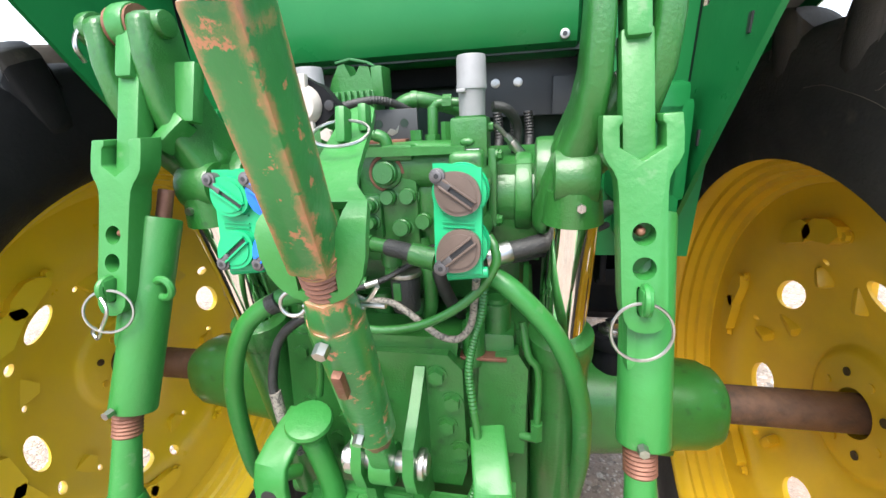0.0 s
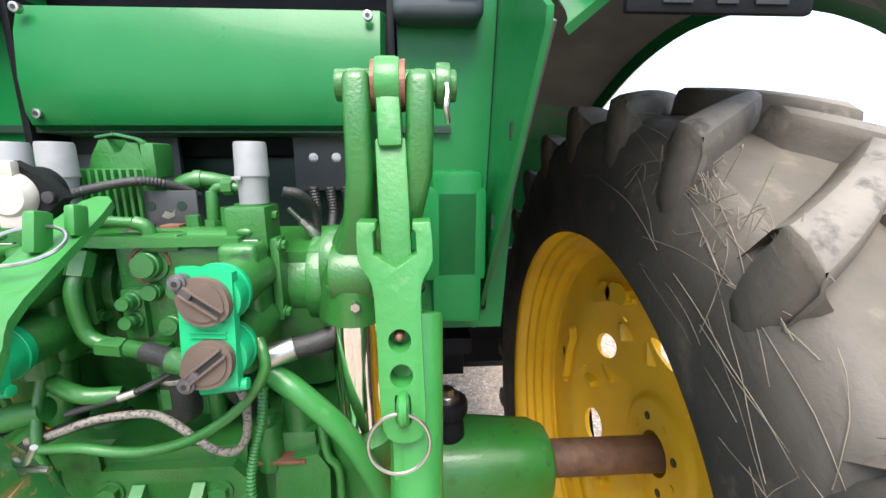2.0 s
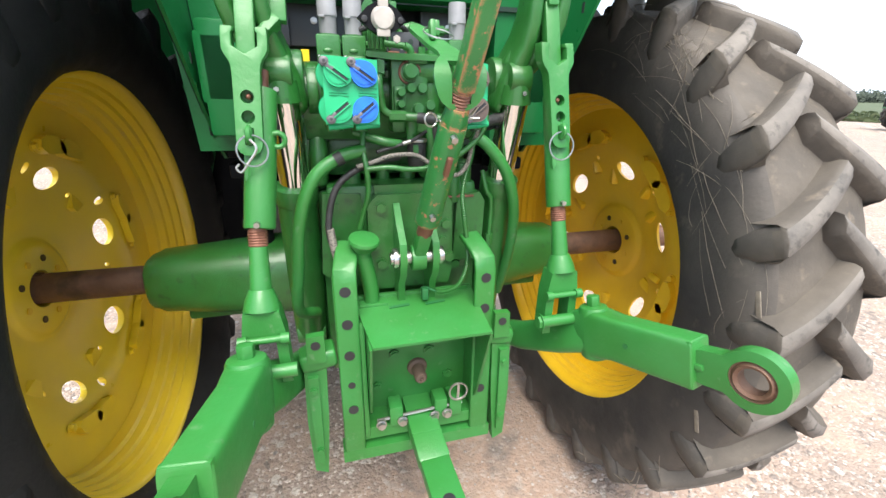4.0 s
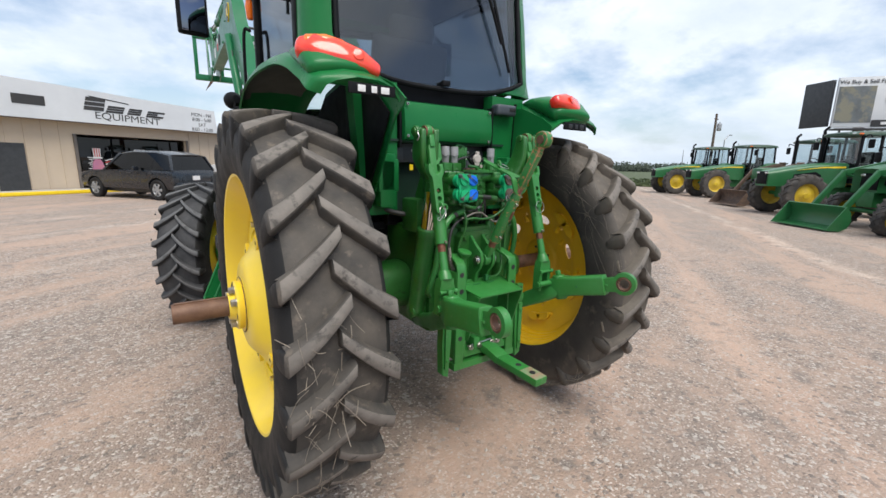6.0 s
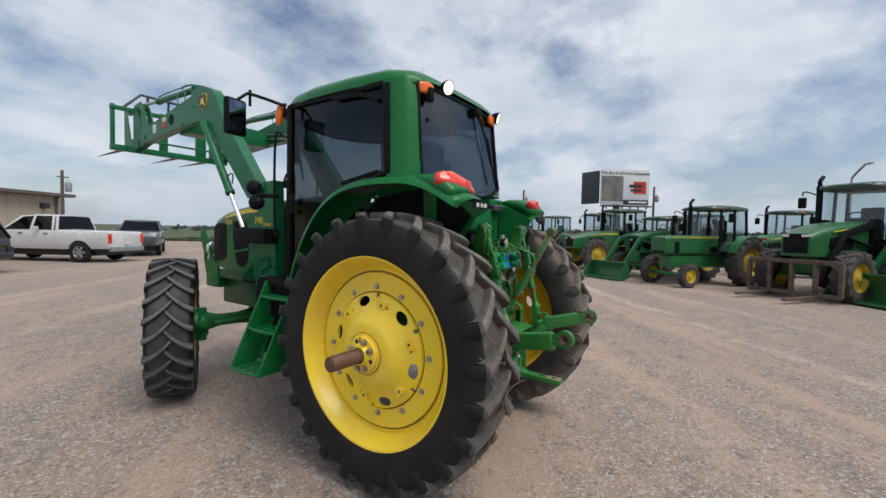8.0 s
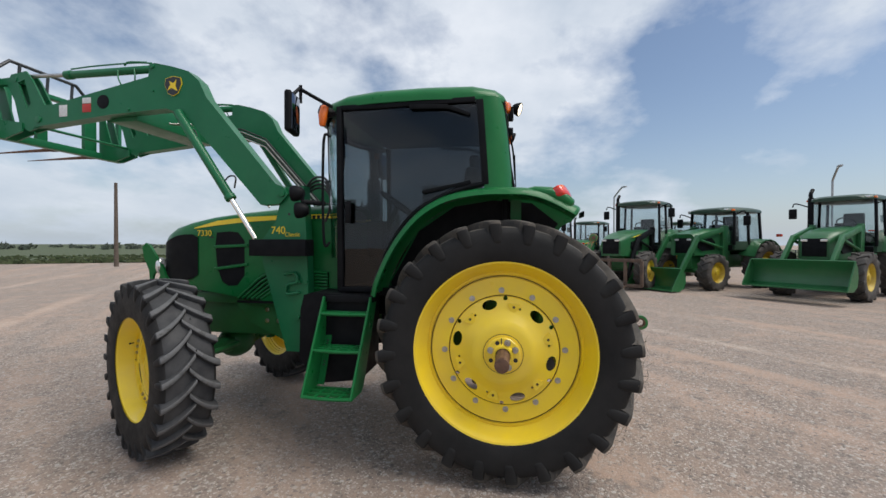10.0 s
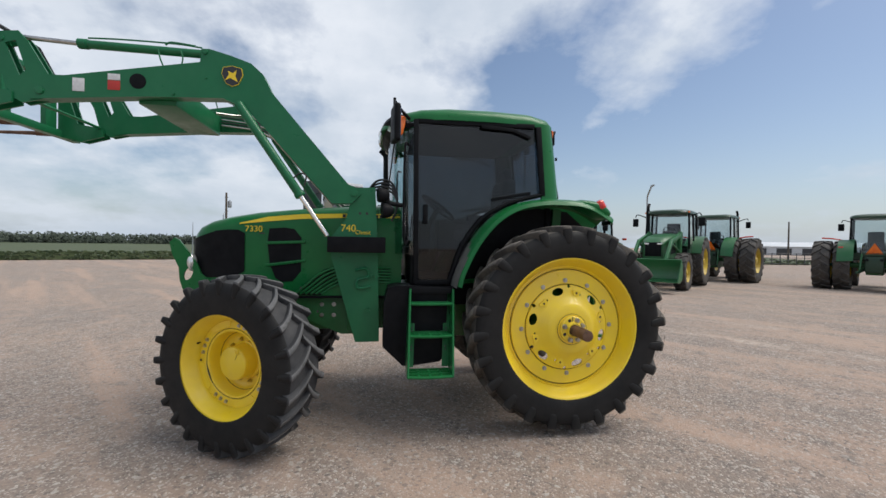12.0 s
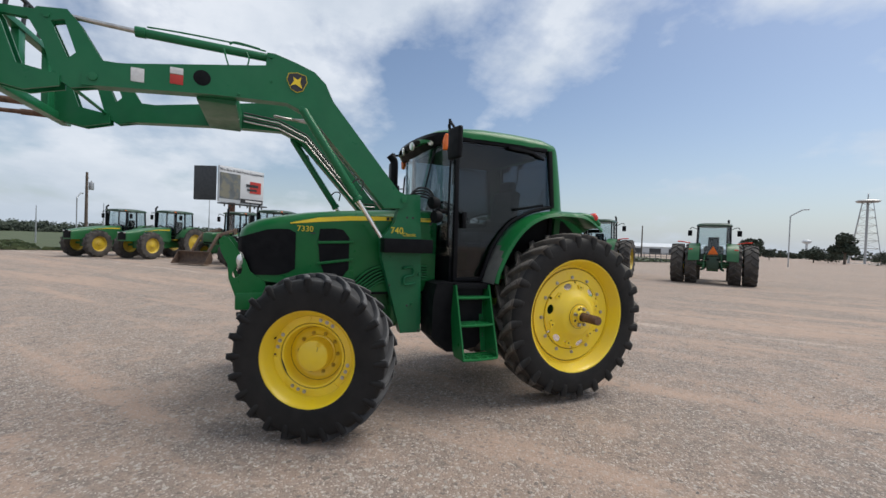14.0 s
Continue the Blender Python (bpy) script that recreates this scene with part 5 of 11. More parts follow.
rod(b, lk(0.350), lk(0.386), 0.0268, 0.0215, n=8, bev=0.003)
link = part("top_link", b, WORN, G, "worn green top link with chipped paint and rust")
b = B()
rod(b, LK0 - V(0.017, 0, 0), LK0 + V(0.017, 0, 0), 0.030, n=24, bev=0.004)
bar(b, lk(0.0), lk(0.085), 0.030, 0.036, SIDE, 0.006)
part("lower_eye", b, HITCH, link)
b = B()
rod(b, lk(0.08), lk(0.118), 0.018, n=20)
part("lower_thread", b, THREAD, link)
b = B()
rod(b, lk(0.384), lk(0.425), 0.0155, n=20)
for k in range(7):
    rod(b, lk(0.384 + 0.0055 * k), lk(0.3872 + 0.0055 * k), 0.0160, 0.0180, n=24)
    rod(b, lk(0.3872 + 0.0055 * k), lk(0.3895 + 0.0055 * k), 0.0180, 0.0160, n=24)
part("thread", b, THREAD, link, "rusty screw thread")
b = B()
bar(b, lk(0.418), lk(0.600), 0.0315, 0.039, SIDE, 0.004)
rod(b, lk(0.412), lk(0.424), 0.0175, n=20)
bar(b, lk(0.585), lk(0.635), 0.031, 0.034, SIDE, 0.008)
rod(b, LK1 - V(0.020, 0, 0) , LK1 + V(0.020, 0, 0), 0.036, n=28, bev=0.005)
square = part("square_bar", b, WORN, link, "chipped green bar showing rust along its edges")
b = B()
rod(b, LK1 - V(0.024, 0, 0), LK1 + V(0.024, 0, 0), 0.019, n=24)
part("upper_ball", b, RUST, link, "rusty swivel ball")
for d in (0.155, 0.340):
    b = B()
    hexbolt(b, lk(d, -0.004, 0.027), SIDE.cross(LKD), 0.007, 0.011, False)
    part("grease_nipple", b, ZINC, link)
b = B()
bar(b, lk(0.258, 0.0, 0.028), lk(0.300, 0.0, 0.028), 0.011, 0.014, SIDE, 0.004)
part("handle_stub", b, THREAD, link, "broken rusty lug")
# latch: one bent plate with a window for the link
b = B()
ROWS = [(-0.431, 1.585, 0.006, 0.018, 0), (-0.440, 1.581, -0.003, 0.027, 0), (-0.465, 1.571, -0.004, 0.034, 0), (-0.500, 1.558, 0.001, 0.042, 0), (-0.552, 1.538, 0.009, 0.052, 0),
        (-0.588, 1.525, 0.018, 0.060, 0), (-0.610, 1.516, 0.018, 0.067, 0), (-0.622, 1.512, 0.012, 0.075, 0), (-0.634, 1.507, 0.005, 0.084, 0), (-0.636, 1.506, 0.004, 0.085, 1), (-0.644, 1.500, 0.000, 0.087, 1),
        (-0.650, 1.493, -0.003, 0.088, 1), (-0.654, 1.484, -0.004, 0.088, 1), (-0.656, 1.468, -0.002, 0.087, 1), (-0.656, 1.452, 0.003, 0.083, 1), (-0.655, 1.442, 0.009, 0.077, 1), (-0.655, 1.438, 0.013, 0.073, 1),
        (-0.654, 1.432, 0.021, 0.065, 0), (-0.653, 1.427, 0.033, 0.053, 0)]
grid = []
for y, z, xa, xb, hole in ROWS:
    f = max(0.0, min(1.0, (1.506 - z) / 0.03))
    wa, wb = (0.023 + 0.004 * f, 0.069 - 0.008 * f) if z < 1.5065 and z > 1.435 else (xa + (xb - xa) * 0.28, xb - (xb - xa) * 0.28)
    grid.append([b.verts.new((x, y, z)) for x in (xa, xa + (wa - xa) * 0.5, wa, (wa + wb) / 2, wb, wb + (xb - wb) * 0.5, xb)])
for i in range(len(ROWS) - 1):
    for j in range(6):
        if ROWS[i][4] and ROWS[i + 1][4] and j in (2, 3):
            continue
        b.faces.new((grid[i][j], grid[i][j + 1], grid[i + 1][j + 1], grid[i + 1][j]))
solid(b, 0.0075)
latch = part("link_latch", b, HITCH, link, "pale green transport latch")
b = B()
bar(b, (0.024, -0.530, 1.545), (0.024, -0.522, 1.580), 0.011, 0.020, (1, 0, 0), 0.004)
bar(b, (0.038, -0.505, 1.555), (0.038, -0.500, 1.583), 0.010, 0.018, (1, 0, 0), 0.004)
part("latch_pin", b, HITCH, latch)
b = B()
torus(b, (0.030, -0.548, 1.556), (0.1, -0.45, 1), 0.027, 0.0016, 40, 6)
part("wire_ring", b, ZINC, latch, "pale wire ring")
b = B()
torus(b, (-0.001, -0.622, 1.411), (0.2, -1, 0.1), 0.0115, 0.0019, 28, 8, 0.92)
rod(b, (0.008, -0.621, 1.409), (0.068, -0.622, 1.410), 0.0019, n=8)
tube(b, [(0.062, -0.622, 1.420), (0.072, -0.625, 1.419), (0.083, -0.628, 1.433)], 0.0023, 8)
tube(b, [(0.064, -0.622, 1.413), (0.088, -0.626, 1.414)], 0.0023, 8, straight=True)
part("hair_pin", b, ZINC, latch, "bent wire hair pin")


# ---------------------------------------------------------------- the tractor: hydraulics behind the cab
def dial(c, mat, panel, tilt, k):
    """A remote coupler's turning cover: round cap with a cut corner, a slotted rib and a pivot screw."""
    m = Matrix.Translation(c) @ Matrix.Rotation(radians(tilt), 4, "X")
    b = B()
    pts = []
    for i in range(40):
        a = 2 * math.pi * i / 40
        r = 0.0240 * (1 + 0.20 * max(0, math.cos(a - radians(140 if k else 220))) ** 5 + 0.10 * max(0, math.cos(a - radians(330 if k else 40))) ** 8)
        pts.append((r * math.cos(a), r * math.sin(a)))
    prism(b, pts, "y", -0.010, 0.002, 0.002)
    prism(b, [(x * 0.80, z * 0.80) for x, z in pts], "y", -0.0115, -0.006, 0.001)
    bmesh.ops.transform(b, matrix=m, verts=b.verts[:])
    cap = part("coupler_cap", b, mat, panel)
    b = B()
    ang = radians(-35 if k else 38)
    for o in (-0.0042, 0.0042):
        box(b, (o * math.sin(-ang), -0.0125, o * math.cos(ang)), (0.044, 0.006, 0.0028), 0.001, Matrix.Rotation(-ang, 4, "Y"))
    bmesh.ops.transform(b, matrix=m, verts=b.verts[:])
    part("grip_rib", b, mat, cap)
    b = B()
    sx = -1.0
    bar(b, (sx * 0.026, -0.010, 0.020 if k else -0.020), (sx * 0.008, -0.0135, 0.006 if k else -0.006), 0.009, 0.005, (0, 0, 1), 0.002)
    bmesh.ops.transform(b, matrix=m, verts=b.verts[:])
    part("flap_lever", b, SCREWGREY, cap, "dark grey flap lever")
    b = B()
    box(b, (0, -0.0112, 0), (0.040, 0.002, 0.0056), 0.0, Matrix.Rotation(-ang, 4, "Y"))
    bmesh.ops.transform(b, matrix=m, verts=b.verts[:])
    part("grip_slot", b, LABELK, cap)


def screw(c, parent):
    b = B()
    rod(b, V(*c), V(*c) + V(0, -0.013, 0), 0.0088, n=20, bev=0.001)
    rod(b, V(*c) + V(0, -0.012, 0), V(*c) + V(0, -0.016, 0), 0.0062, n=20, bev=0.001)
    s0 = part("coupler_screw", b, SCREWGREY, parent, "dark grey socket screw")
    b = B()
    rod(b, V(*c) + V(0, -0.015, 0), V(*c) + V(0, -0.0165, 0), 0.003, n=6)
    part("socket", b, LABELK, s0)


def coupler_panel(x0, x1, dials, screws, label):
    b = B()
    pts = [(x0, 1.393), (x1, 1.393), (x1, 1.512), (x0 + 0.012, 1.518), (x0, 1.518)]
    prism(b, pts, "y", -0.474, -0.462, 0.002)
    for z in (1.447, 1.452, 1.462):
        for x in range(max(1, round((x1 - x0) / 0.05))):
            box(b, (x0 + 0.028 + 0.055 * x, -0.4755, z), (0.036, 0.002, 0.0014), 0.0, Matrix.Rotation(radians(3), 4, "Y"))
    pan = part("coupler_panel", b, CAPGREEN, G, label)
    pan.matrix_local = Matrix.Translation((0, -0.01, 0)) @ Matrix.Translation((0, -0.468, 1.455)) @ Matrix.Rotation(radians(-6), 4, "X") @ Matrix.Translation((0, 0.468, -1.455))
    for x, z, mat, k in dials:
        dial((x, -0.474, z), mat, pan, 0, k)
    for x, z in screws:
        screw((x, -0.474, z), pan)
    return pan


coupler_panel(-0.178, -0.074, [(-0.150, 1.485, CAPGREEN, 1), (-0.101, 1.485, CAPBLUE, 1), (-0.150, 1.420, CAPGREEN, 0), (-0.101, 1.420, CAPBLUE, 0)],
              [(-0.174, 1.506), (-0.124, 1.506), (-0.168, 1.402), (-0.119, 1.402)], "bright green coupler panel with green and blue caps")
coupler_panel(0.102, 0.156, [(0.131, 1.484, CAPBROWN, 1), (0.131, 1.421, CAPBROWN, 0)], [(0.109, 1.504), (0.111, 1.402)], "bright green coupler panel with brown caps")
for x in (-0.160, -0.107, 0.128):
    b = B()
    box(b, (x, -0.365, 1.452), (0.046, 0.075, 0.145), 0.010, None, 3)
    box(b, (x, -0.338, 1.538), (0.050, 0.056, 0.056), 0.005)
    loft(b, [((x, -0.345, 1.488), 0.025, 0.026), ((x, -0.372, 1.484), 0.024, 0.024), ((x, -0.410, 1.482), 0.026, 0.027)], (1, 0, 0), 20, 3.0, 0.3)
    for z in (1.484, 1.421):
        rod(b, (x + 0.002, -0.46, z), (x + 0.002, -0.36, z), 0.027, 0.029, n=28, bev=0.003)
    rod(b, (x, -0.338, 1.562), (x, -0.338, 1.568), 0.021, n=20)
    rod(b, (x, -0.41, 1.375), (x, -0.41, 1.40), 0.018, n=20)
    rod(b, (x + 0.024, -0.34, 1.552), (x + 0.031, -0.34, 1.552), 0.006, n=6)
    box(b, (x + 0.030, -0.345, 1.47), (0.012, 0.03, 0.11), 0.004)
    valve = part("valve_body", b, CAST, G, "green control valve slice")
    for z in (1.484, 1.421):
        b = B()
        rod(b, (x + 0.002, -0.476, z), (x + 0.002, -0.440, z), 0.0315, 0.030, n=32, bev=0.002)
        torus(b, (x + 0.002, -0.452, z), (0, 1, 0), 0.031, 0.0016, 32, 6)
        part("coupler_sleeve", b, CAPGREEN, valve, "bright green plastic sleeve")
    for z in (1.515, 1.425):
        b = B()
        hexbolt(b, (x + 0.036, -0.352, z), (1, -0.2, 0), 0.007, 0.008)
        part("slice_bolt", b, CAST, valve)
    b = B()
    lathe(b, [(0.0, 0.0), (0.0178, 0.0), (0.0184, 0.034), (0.0194, 0.0365), (0.0206, 0.037), (0.0207, 0.041), (0.0202, 0.044), (0.0196, 0.076), (0.0184, 0.0795), (0.0, 0.0800)], (x + 0.002, -0.335, 1.565), (0, 0.02, 1), 32)
    box(b, (x - 0.010, -0.353, 1.600), (0.012, 0.008, 0.005), 0.002)
    part("dust_cap", b, GREYCAP, valve, "grey rubber dust cap")
    b = B()
    box(b, (x - 0.004, -0.3675, 1.517), (0.040, 0.003, 0.018), 0.0005)
    pl = part("type_plate", b, LABELK, valve, "small black and white plate")
    b = B()
    box(b, (x - 0.004, -0.3694, 1.5235), (0.036, 0.0012, 0.0035))
    for k in range(4):
        box(b, (x - 0.017 + 0.008 * k, -0.3694, 1.5180), (0.0055, 0.0012, 0.0022))
        box(b, (x - 0.018 + 0.0075 * k, -0.3694, 1.5125), (0.0045, 0.0012, 0.0028))
    box(b, (x + 0.0125, -0.3694, 1.5150), (0.0045, 0.0012, 0.0045))
    part("plate_print", b, LABELW, pl)
    b = B()
    ball(b, (x - 0.002, -0.366, 1.5345), 0.010, (1, 0.35, 0.5))
    part("valve_plug", b, CAST, valve)
    b = B()
    rod(b, (x - 0.014, -0.480, 1.388), (x + 0.034, -0.480, 1.393), 0.0065, n=14, bev=0.001)
    part("drain_tube", b, CAPGREEN, valve)

# middle castings, fittings and pipes
b = B()
box(b, (0.012, -0.335, 1.45), (0.085, 0.07, 0.17), 0.008)
loft(b, [((-0.01, -0.335, 1.502), 0.034, 0.034), ((0.05, -0.338, 1.503), 0.035, 0.035), ((0.10, -0.338, 1.503), 0.036, 0.034), ((0.125, -0.338, 1.503), 0.036, 0.034)], (0, 1, 0), 24, 2.3, 0.3)
loft(b, [((0.062, -0.33, 1.49), 0.026, 0.030), ((0.066, -0.335, 1.44), 0.024, 0.028), ((0.070, -0.335, 1.39), 0.020, 0.024)], (1, 0, 0), 20, 2.6, 0.3)
box(b, (-0.012, -0.364, 1.435), (0.028, 0.03, 0.065), 0.005)
prism(b, [(-0.085, 1.535), (0.125, 1.530), (0.125, 1.521), (-0.03, 1.520), (-0.085, 1.525)], "y", -0.385, -0.29, 0.003)
box(b, (0.030, -0.365, 1.524), (0.045, 0.03, 0.022), 0.006)
part("valve_casting", b, CAST, G, "green cast valve block")
for p, r in (((0.012, -0.375, 1.496), 0.0165), ((0.013, -0.372, 1.462), 0.011), ((0.040, -0.366, 1.462), 0.012), ((0.030, -0.372, 1.418), 0.013), ((-0.012, -0.384, 1.452), 0.009), ((-0.012, -0.384, 1.428), 0.009), ((0.06, -0.362, 1.425), 0.012)):
    b = B()
    lathe(b, [(0.0, 0.0), (r * 1.35, 0.0), (r * 1.3, 0.006), (r * 1.05, 0.007), (r, 0.016), (r * 0.9, 0.017), (r * 0.85, 0.022), (0.0, 0.022)], V(*p) + V(0, 0.008, 0), (0, -1, 0.1), 20)
    part("plug", b, CAST, G)
b = B()
torus(b, (0.012, -0.3705, 1.496), (0, -1, 0), 0.0235, 0.003, 28, 6, 0.75)
part("rust_ring", b, THREAD, G)
b = B()
tube(b, [(-0.025, -0.40, 1.405), (0.02, -0.415, 1.402)], 0.010, 12, straight=True)
part("hydraulic_pipe", b, CAST, G, "green painted pipe fitting")
b = B()
rod(b, (-0.04, -0.40, 1.404), (-0.005, -0.408, 1.404), 0.0125, n=6)
part("hydraulic_pipe", b, CAST, G, "green painted pipe fitting")
b = B()
rod(b, (0.058, -0.43, 1.398), (0.092, -0.437, 1.392), 0.015, n=16)
part("hydraulic_pipe", b, CAST, G, "green painted pipe fitting")
b = B()
tube(b, [(-0.03, -0.40, 1.404), (-0.055, -0.40, 1.42), (-0.062, -0.40, 1.47), (-0.058, -0.385, 1.50)], 0.009, 12)
part("hydraulic_pipe", b, CAST, G, "green painted pipe fitting")
b = B()
rod(b, (-0.060, -0.392, 1.488), (-0.058, -0.38, 1.515), 0.014, n=6)
part("hydraulic_pipe", b, CAST, G, "green painted pipe fitting")
b = B()
rod(b, (0.012, -0.38, 1.365), (0.012, -0.38, 1.395), 0.015, n=16)
part("hydraulic_pipe", b, CAST, G, "green painted pipe fitting")
b = B()
rod(b, (0.012, -0.38, 1.350), (0.012, -0.38, 1.366), 0.012, n=6)
part("hydraulic_pipe", b, CAST, G, "green painted pipe fitting")
b = B()
tube(b, [(0.055, -0.355, 1.40), (0.062, -0.36, 1.34), (0.06, -0.35, 1.29), (0.05, -0.33, 1.26)], 0.011, 12)
part("hydraulic_pipe", b, CAST, G, "green painted pipe fitting")
b = B()
tube(b, [(-0.12, -0.40, 1.37), (-0.06, -0.42, 1.352), (-0.02, -0.41, 1.345)], 0.010, 12)
part("hydraulic_pipe", b, CAST, G, "green painted pipe fitting")
b = B()
tube(b, [(0.002, -0.285, 1.535), (0.003, -0.283, 1.572), (0.014, -0.282, 1.589), (0.035, -0.28, 1.596), (0.06, -0.272, 1.592), (0.105, -0.25, 1.578)], 0.0118, 14)
rod(b, (0.030, -0.281, 1.5955), (0.040, -0.279, 1.5955), 0.0138, n=16, bev=0.001)
part("hydraulic_pipe", b, CAST, G, "green painted pipe fitting")
b = B()
rod(b, (0.070, -0.325, 1.525), (0.073, -0.325, 1.583), 0.0078, n=14, bev=0.002)
rod(b, (0.070, -0.325, 1.532), (0.0705, -0.325, 1.545), 0.0115, n=6)
tube(b, [(0.073, -0.325, 1.580), (0.080, -0.325, 1.587), (0.092, -0.325, 1.588), (0.112, -0.325, 1.587)], 0.0062, 10)
rod(b, (0.088, -0.325, 1.588), (0.101, -0.325, 1.588), 0.0105, n=6)
part("tee_fitting", b, CAST, G, "green painted tee fitting")
b = B()
rod(b, (0.048, -0.33, 1.525), (0.048, -0.33, 1.552), 0.009, n=6)
part("adapter", b, CAST, G)
b = B()
rod(b, (0.092, -0.33, 1.53), (0.092, -0.33, 1.562), 0.008, n=6)
part("adapter", b, CAST, G)
b = B()
rod(b, (0.026, -0.37, 1.288), (0.027, -0.37, 1.345), 0.0215, 0.0225, n=24, bev=0.006)
sol = part("solenoid", b, HOSE, G, "black solenoid coil on the valve")
b = B()
rod(b, (0.027, -0.37, 1.345), (0.027, -0.37, 1.352), 0.0245, n=24, bev=0.001)
part("solenoid_collar", b, ZINC, sol, "yellowed zinc collar")
b = B()
box(b, (0.020, -0.3915, 1.326), (0.012, 0.004, 0.028), 0.001)
part("paint_smear", b, CAST, sol)
b = B()
tube(b, [(-0.075, -0.425, 1.330), (-0.045, -0.42, 1.338), (-0.012, -0.42, 1.347), (0.015, -0.41, 1.356), (0.045, -0.39, 1.370)], 0.0042, 8)
wire = part("cable", b, HOSE, G, "thin black cable with a silver crimp")
b = B()
rod(b, (-0.016, -0.4205, 1.3465), (0.002, -0.417, 1.3515), 0.0050, n=12)
part("crimp", b, ZINC, wire)
b = B()
tube(b, [(0.02, -0.415, 1.402), (0.06, -0.43, 1.398)], 0.012, 12, straight=True)
part("rubber_hose", b, HOSE, G, "black rubber hose")
b = B()
tube(b, [(0.072, -0.36, 1.39), (0.078, -0.36, 1.34), (0.09, -0.34, 1.29), (0.10, -0.30, 1.25)], 0.011, 10)
part("rubber_hose", b, HOSE, G, "black rubber hose")
b = B()
tube(b, [(0.180, -0.393, 1.390), (0.213, -0.38, 1.395), (0.25, -0.35, 1.402), (0.34, -0.20, 1.41)], 0.0135, 12)
hose = part("rubber_hose", b, HOSE, G, "black rubber hose with a steel ferrule")
b = B()
rod(b, (0.150, -0.405, 1.384), (0.184, -0.392, 1.391), 0.0150, n=18, bev=0.002)
part("ferrule", b, ZINC, hose)
b = B()
tube(b, [(0.185, -0.37, 1.372), (0.225, -0.35, 1.376), (0.34, -0.20, 1.38)], 0.006, 8)
part("rubber_hose", b, HOSE, G, "black rubber hose")
b = B()
tube(b, [(0.155, -0.30, 1.580), (0.176, -0.29, 1.574), (0.190, -0.27, 1.548), (0.186, -0.26, 1.50)], 0.0075, 10)
part("rubber_hose", b, HOSE, G, "black rubber hose")
b = B()
tube(b, [(-0.100, -0.345, 1.577), (-0.07, -0.338, 1.587), (-0.02, -0.327, 1.596), (0.008, -0.312, 1.592), (0.035, -0.28, 1.575)], 0.0056, 10, ribs=0.16, per=16)
part("rubber_hose", b, HOSE, G, "black rubber hose")
for x, y0 in ((0.148, -0.10), (0.178, -0.10), (0.205, -0.09)):
    b = B()
    tube(b, [(x, y0, 1.575), (x + 0.004, y0, 1.53), (x + 0.002, y0 - 0.02, 1.47), (x + 0.02, y0, 1.40)], 0.008, 10, ribs=0.15, per=16)
    part("rubber_hose", b, HOSE, G, "black rubber hose")
b = B()
tube(b, [(-0.19, -0.2, 1.33), (-0.28, -0.15, 1.30), (-0.40, -0.1, 1.33)], 0.014, 10)
part("rubber_hose", b, HOSE, G, "black rubber hose")
b = B()
tube(b, [(0.155, -0.400, 1.362), (0.195, -0.410, 1.335), (0.250, -0.405, 1.265), (0.285, -0.385, 1.16), (0.298, -0.340, 1.02), (0.298, -0.280, 0.88)], 0.0145, 14)
part("painted_hose", b, HITCH, G, "thick green painted hose")
b = B()
tube(b, [(-0.10, -0.42, 1.335), (-0.157, -0.424, 1.320), (-0.215, -0.432, 1.275), (-0.252, -0.435, 1.18), (-0.268, -0.420, 1.05), (-0.278, -0.385, 0.94), (-0.24, -0.33, 0.90)], 0.0145, 14)
part("painted_hose", b, HITCH, G, "thick green painted hose")
b = B()
tube(b, [(-0.15, -0.428, 1.322), (-0.165, -0.43, 1.314)], 0.0152, 14, straight=True)
tube(b, [(-0.02, -0.40, 1.315), (-0.10, -0.415, 1.300), (-0.165, -0.42, 1.255), (-0.19, -0.425, 1.17), (-0.18, -0.425, 1.10), (-0.160, -0.42, 1.05)], 0.0075, 10)
part("return_hose", b, HOSE, G, "black return hose")
b = B()
tube(b, [(-0.12, -0.43, 1.300), (-0.085, -0.43, 1.309), (-0.05, -0.425, 1.320), (-0.015, -0.42, 1.323), (0.015, -0.415, 1.320), (0.04, -0.415, 1.306), (0.065, -0.42, 1.289), (0.09, -0.425, 1.275), (0.115, -0.43, 1.276), (0.133, -0.435, 1.300), (0.141, -0.445, 1.345), (0.146, -0.465, 1.378)], 0.0050, 12)
tube(b, [(-0.188, -0.426, 1.16), (-0.178, -0.428, 1.09), (-0.158, -0.424, 1.045)], 0.0092, 10)
part("braided_hose", b, BRAID, G, "braided hose with red marks")
b = B()
tube(b, [(-0.10, -0.44, 1.296), (-0.05, -0.445, 1.299), (-0.012, -0.447, 1.294), (0.024, -0.45, 1.295), (0.07, -0.452, 1.306), (0.115, -0.455, 1.331), (0.150, -0.455, 1.362), (0.168, -0.452, 1.392), (0.167, -0.448, 1.413), (0.160, -0.440, 1.424)], 0.0060, 12)
part("thin_pipe", b, CAST, G, "thin green pipe")
b = B()
tube(b, [(-0.10, -0.41, 1.39), (-0.105, -0.425, 1.34), (-0.10, -0.44, 1.296), (-0.098, -0.43, 1.24), (-0.11, -0.415, 1.19), (-0.12, -0.41, 1.15)], 0.006, 10)
part("thin_pipe", b, CAST, G, "thin green pipe")
b = B()
tube(b, [(0.20, -0.36, 1.27), (0.21, -0.37, 1.22), (0.225, -0.37, 1.19), (0.224, -0.37, 1.09)], 0.006, 10)
part("thin_pipe", b, CAST, G, "thin green pipe")
b = B()
rod(b, (0.224, -0.37, 1.10), (0.224, -0.37, 1.07), 0.010, n=6)
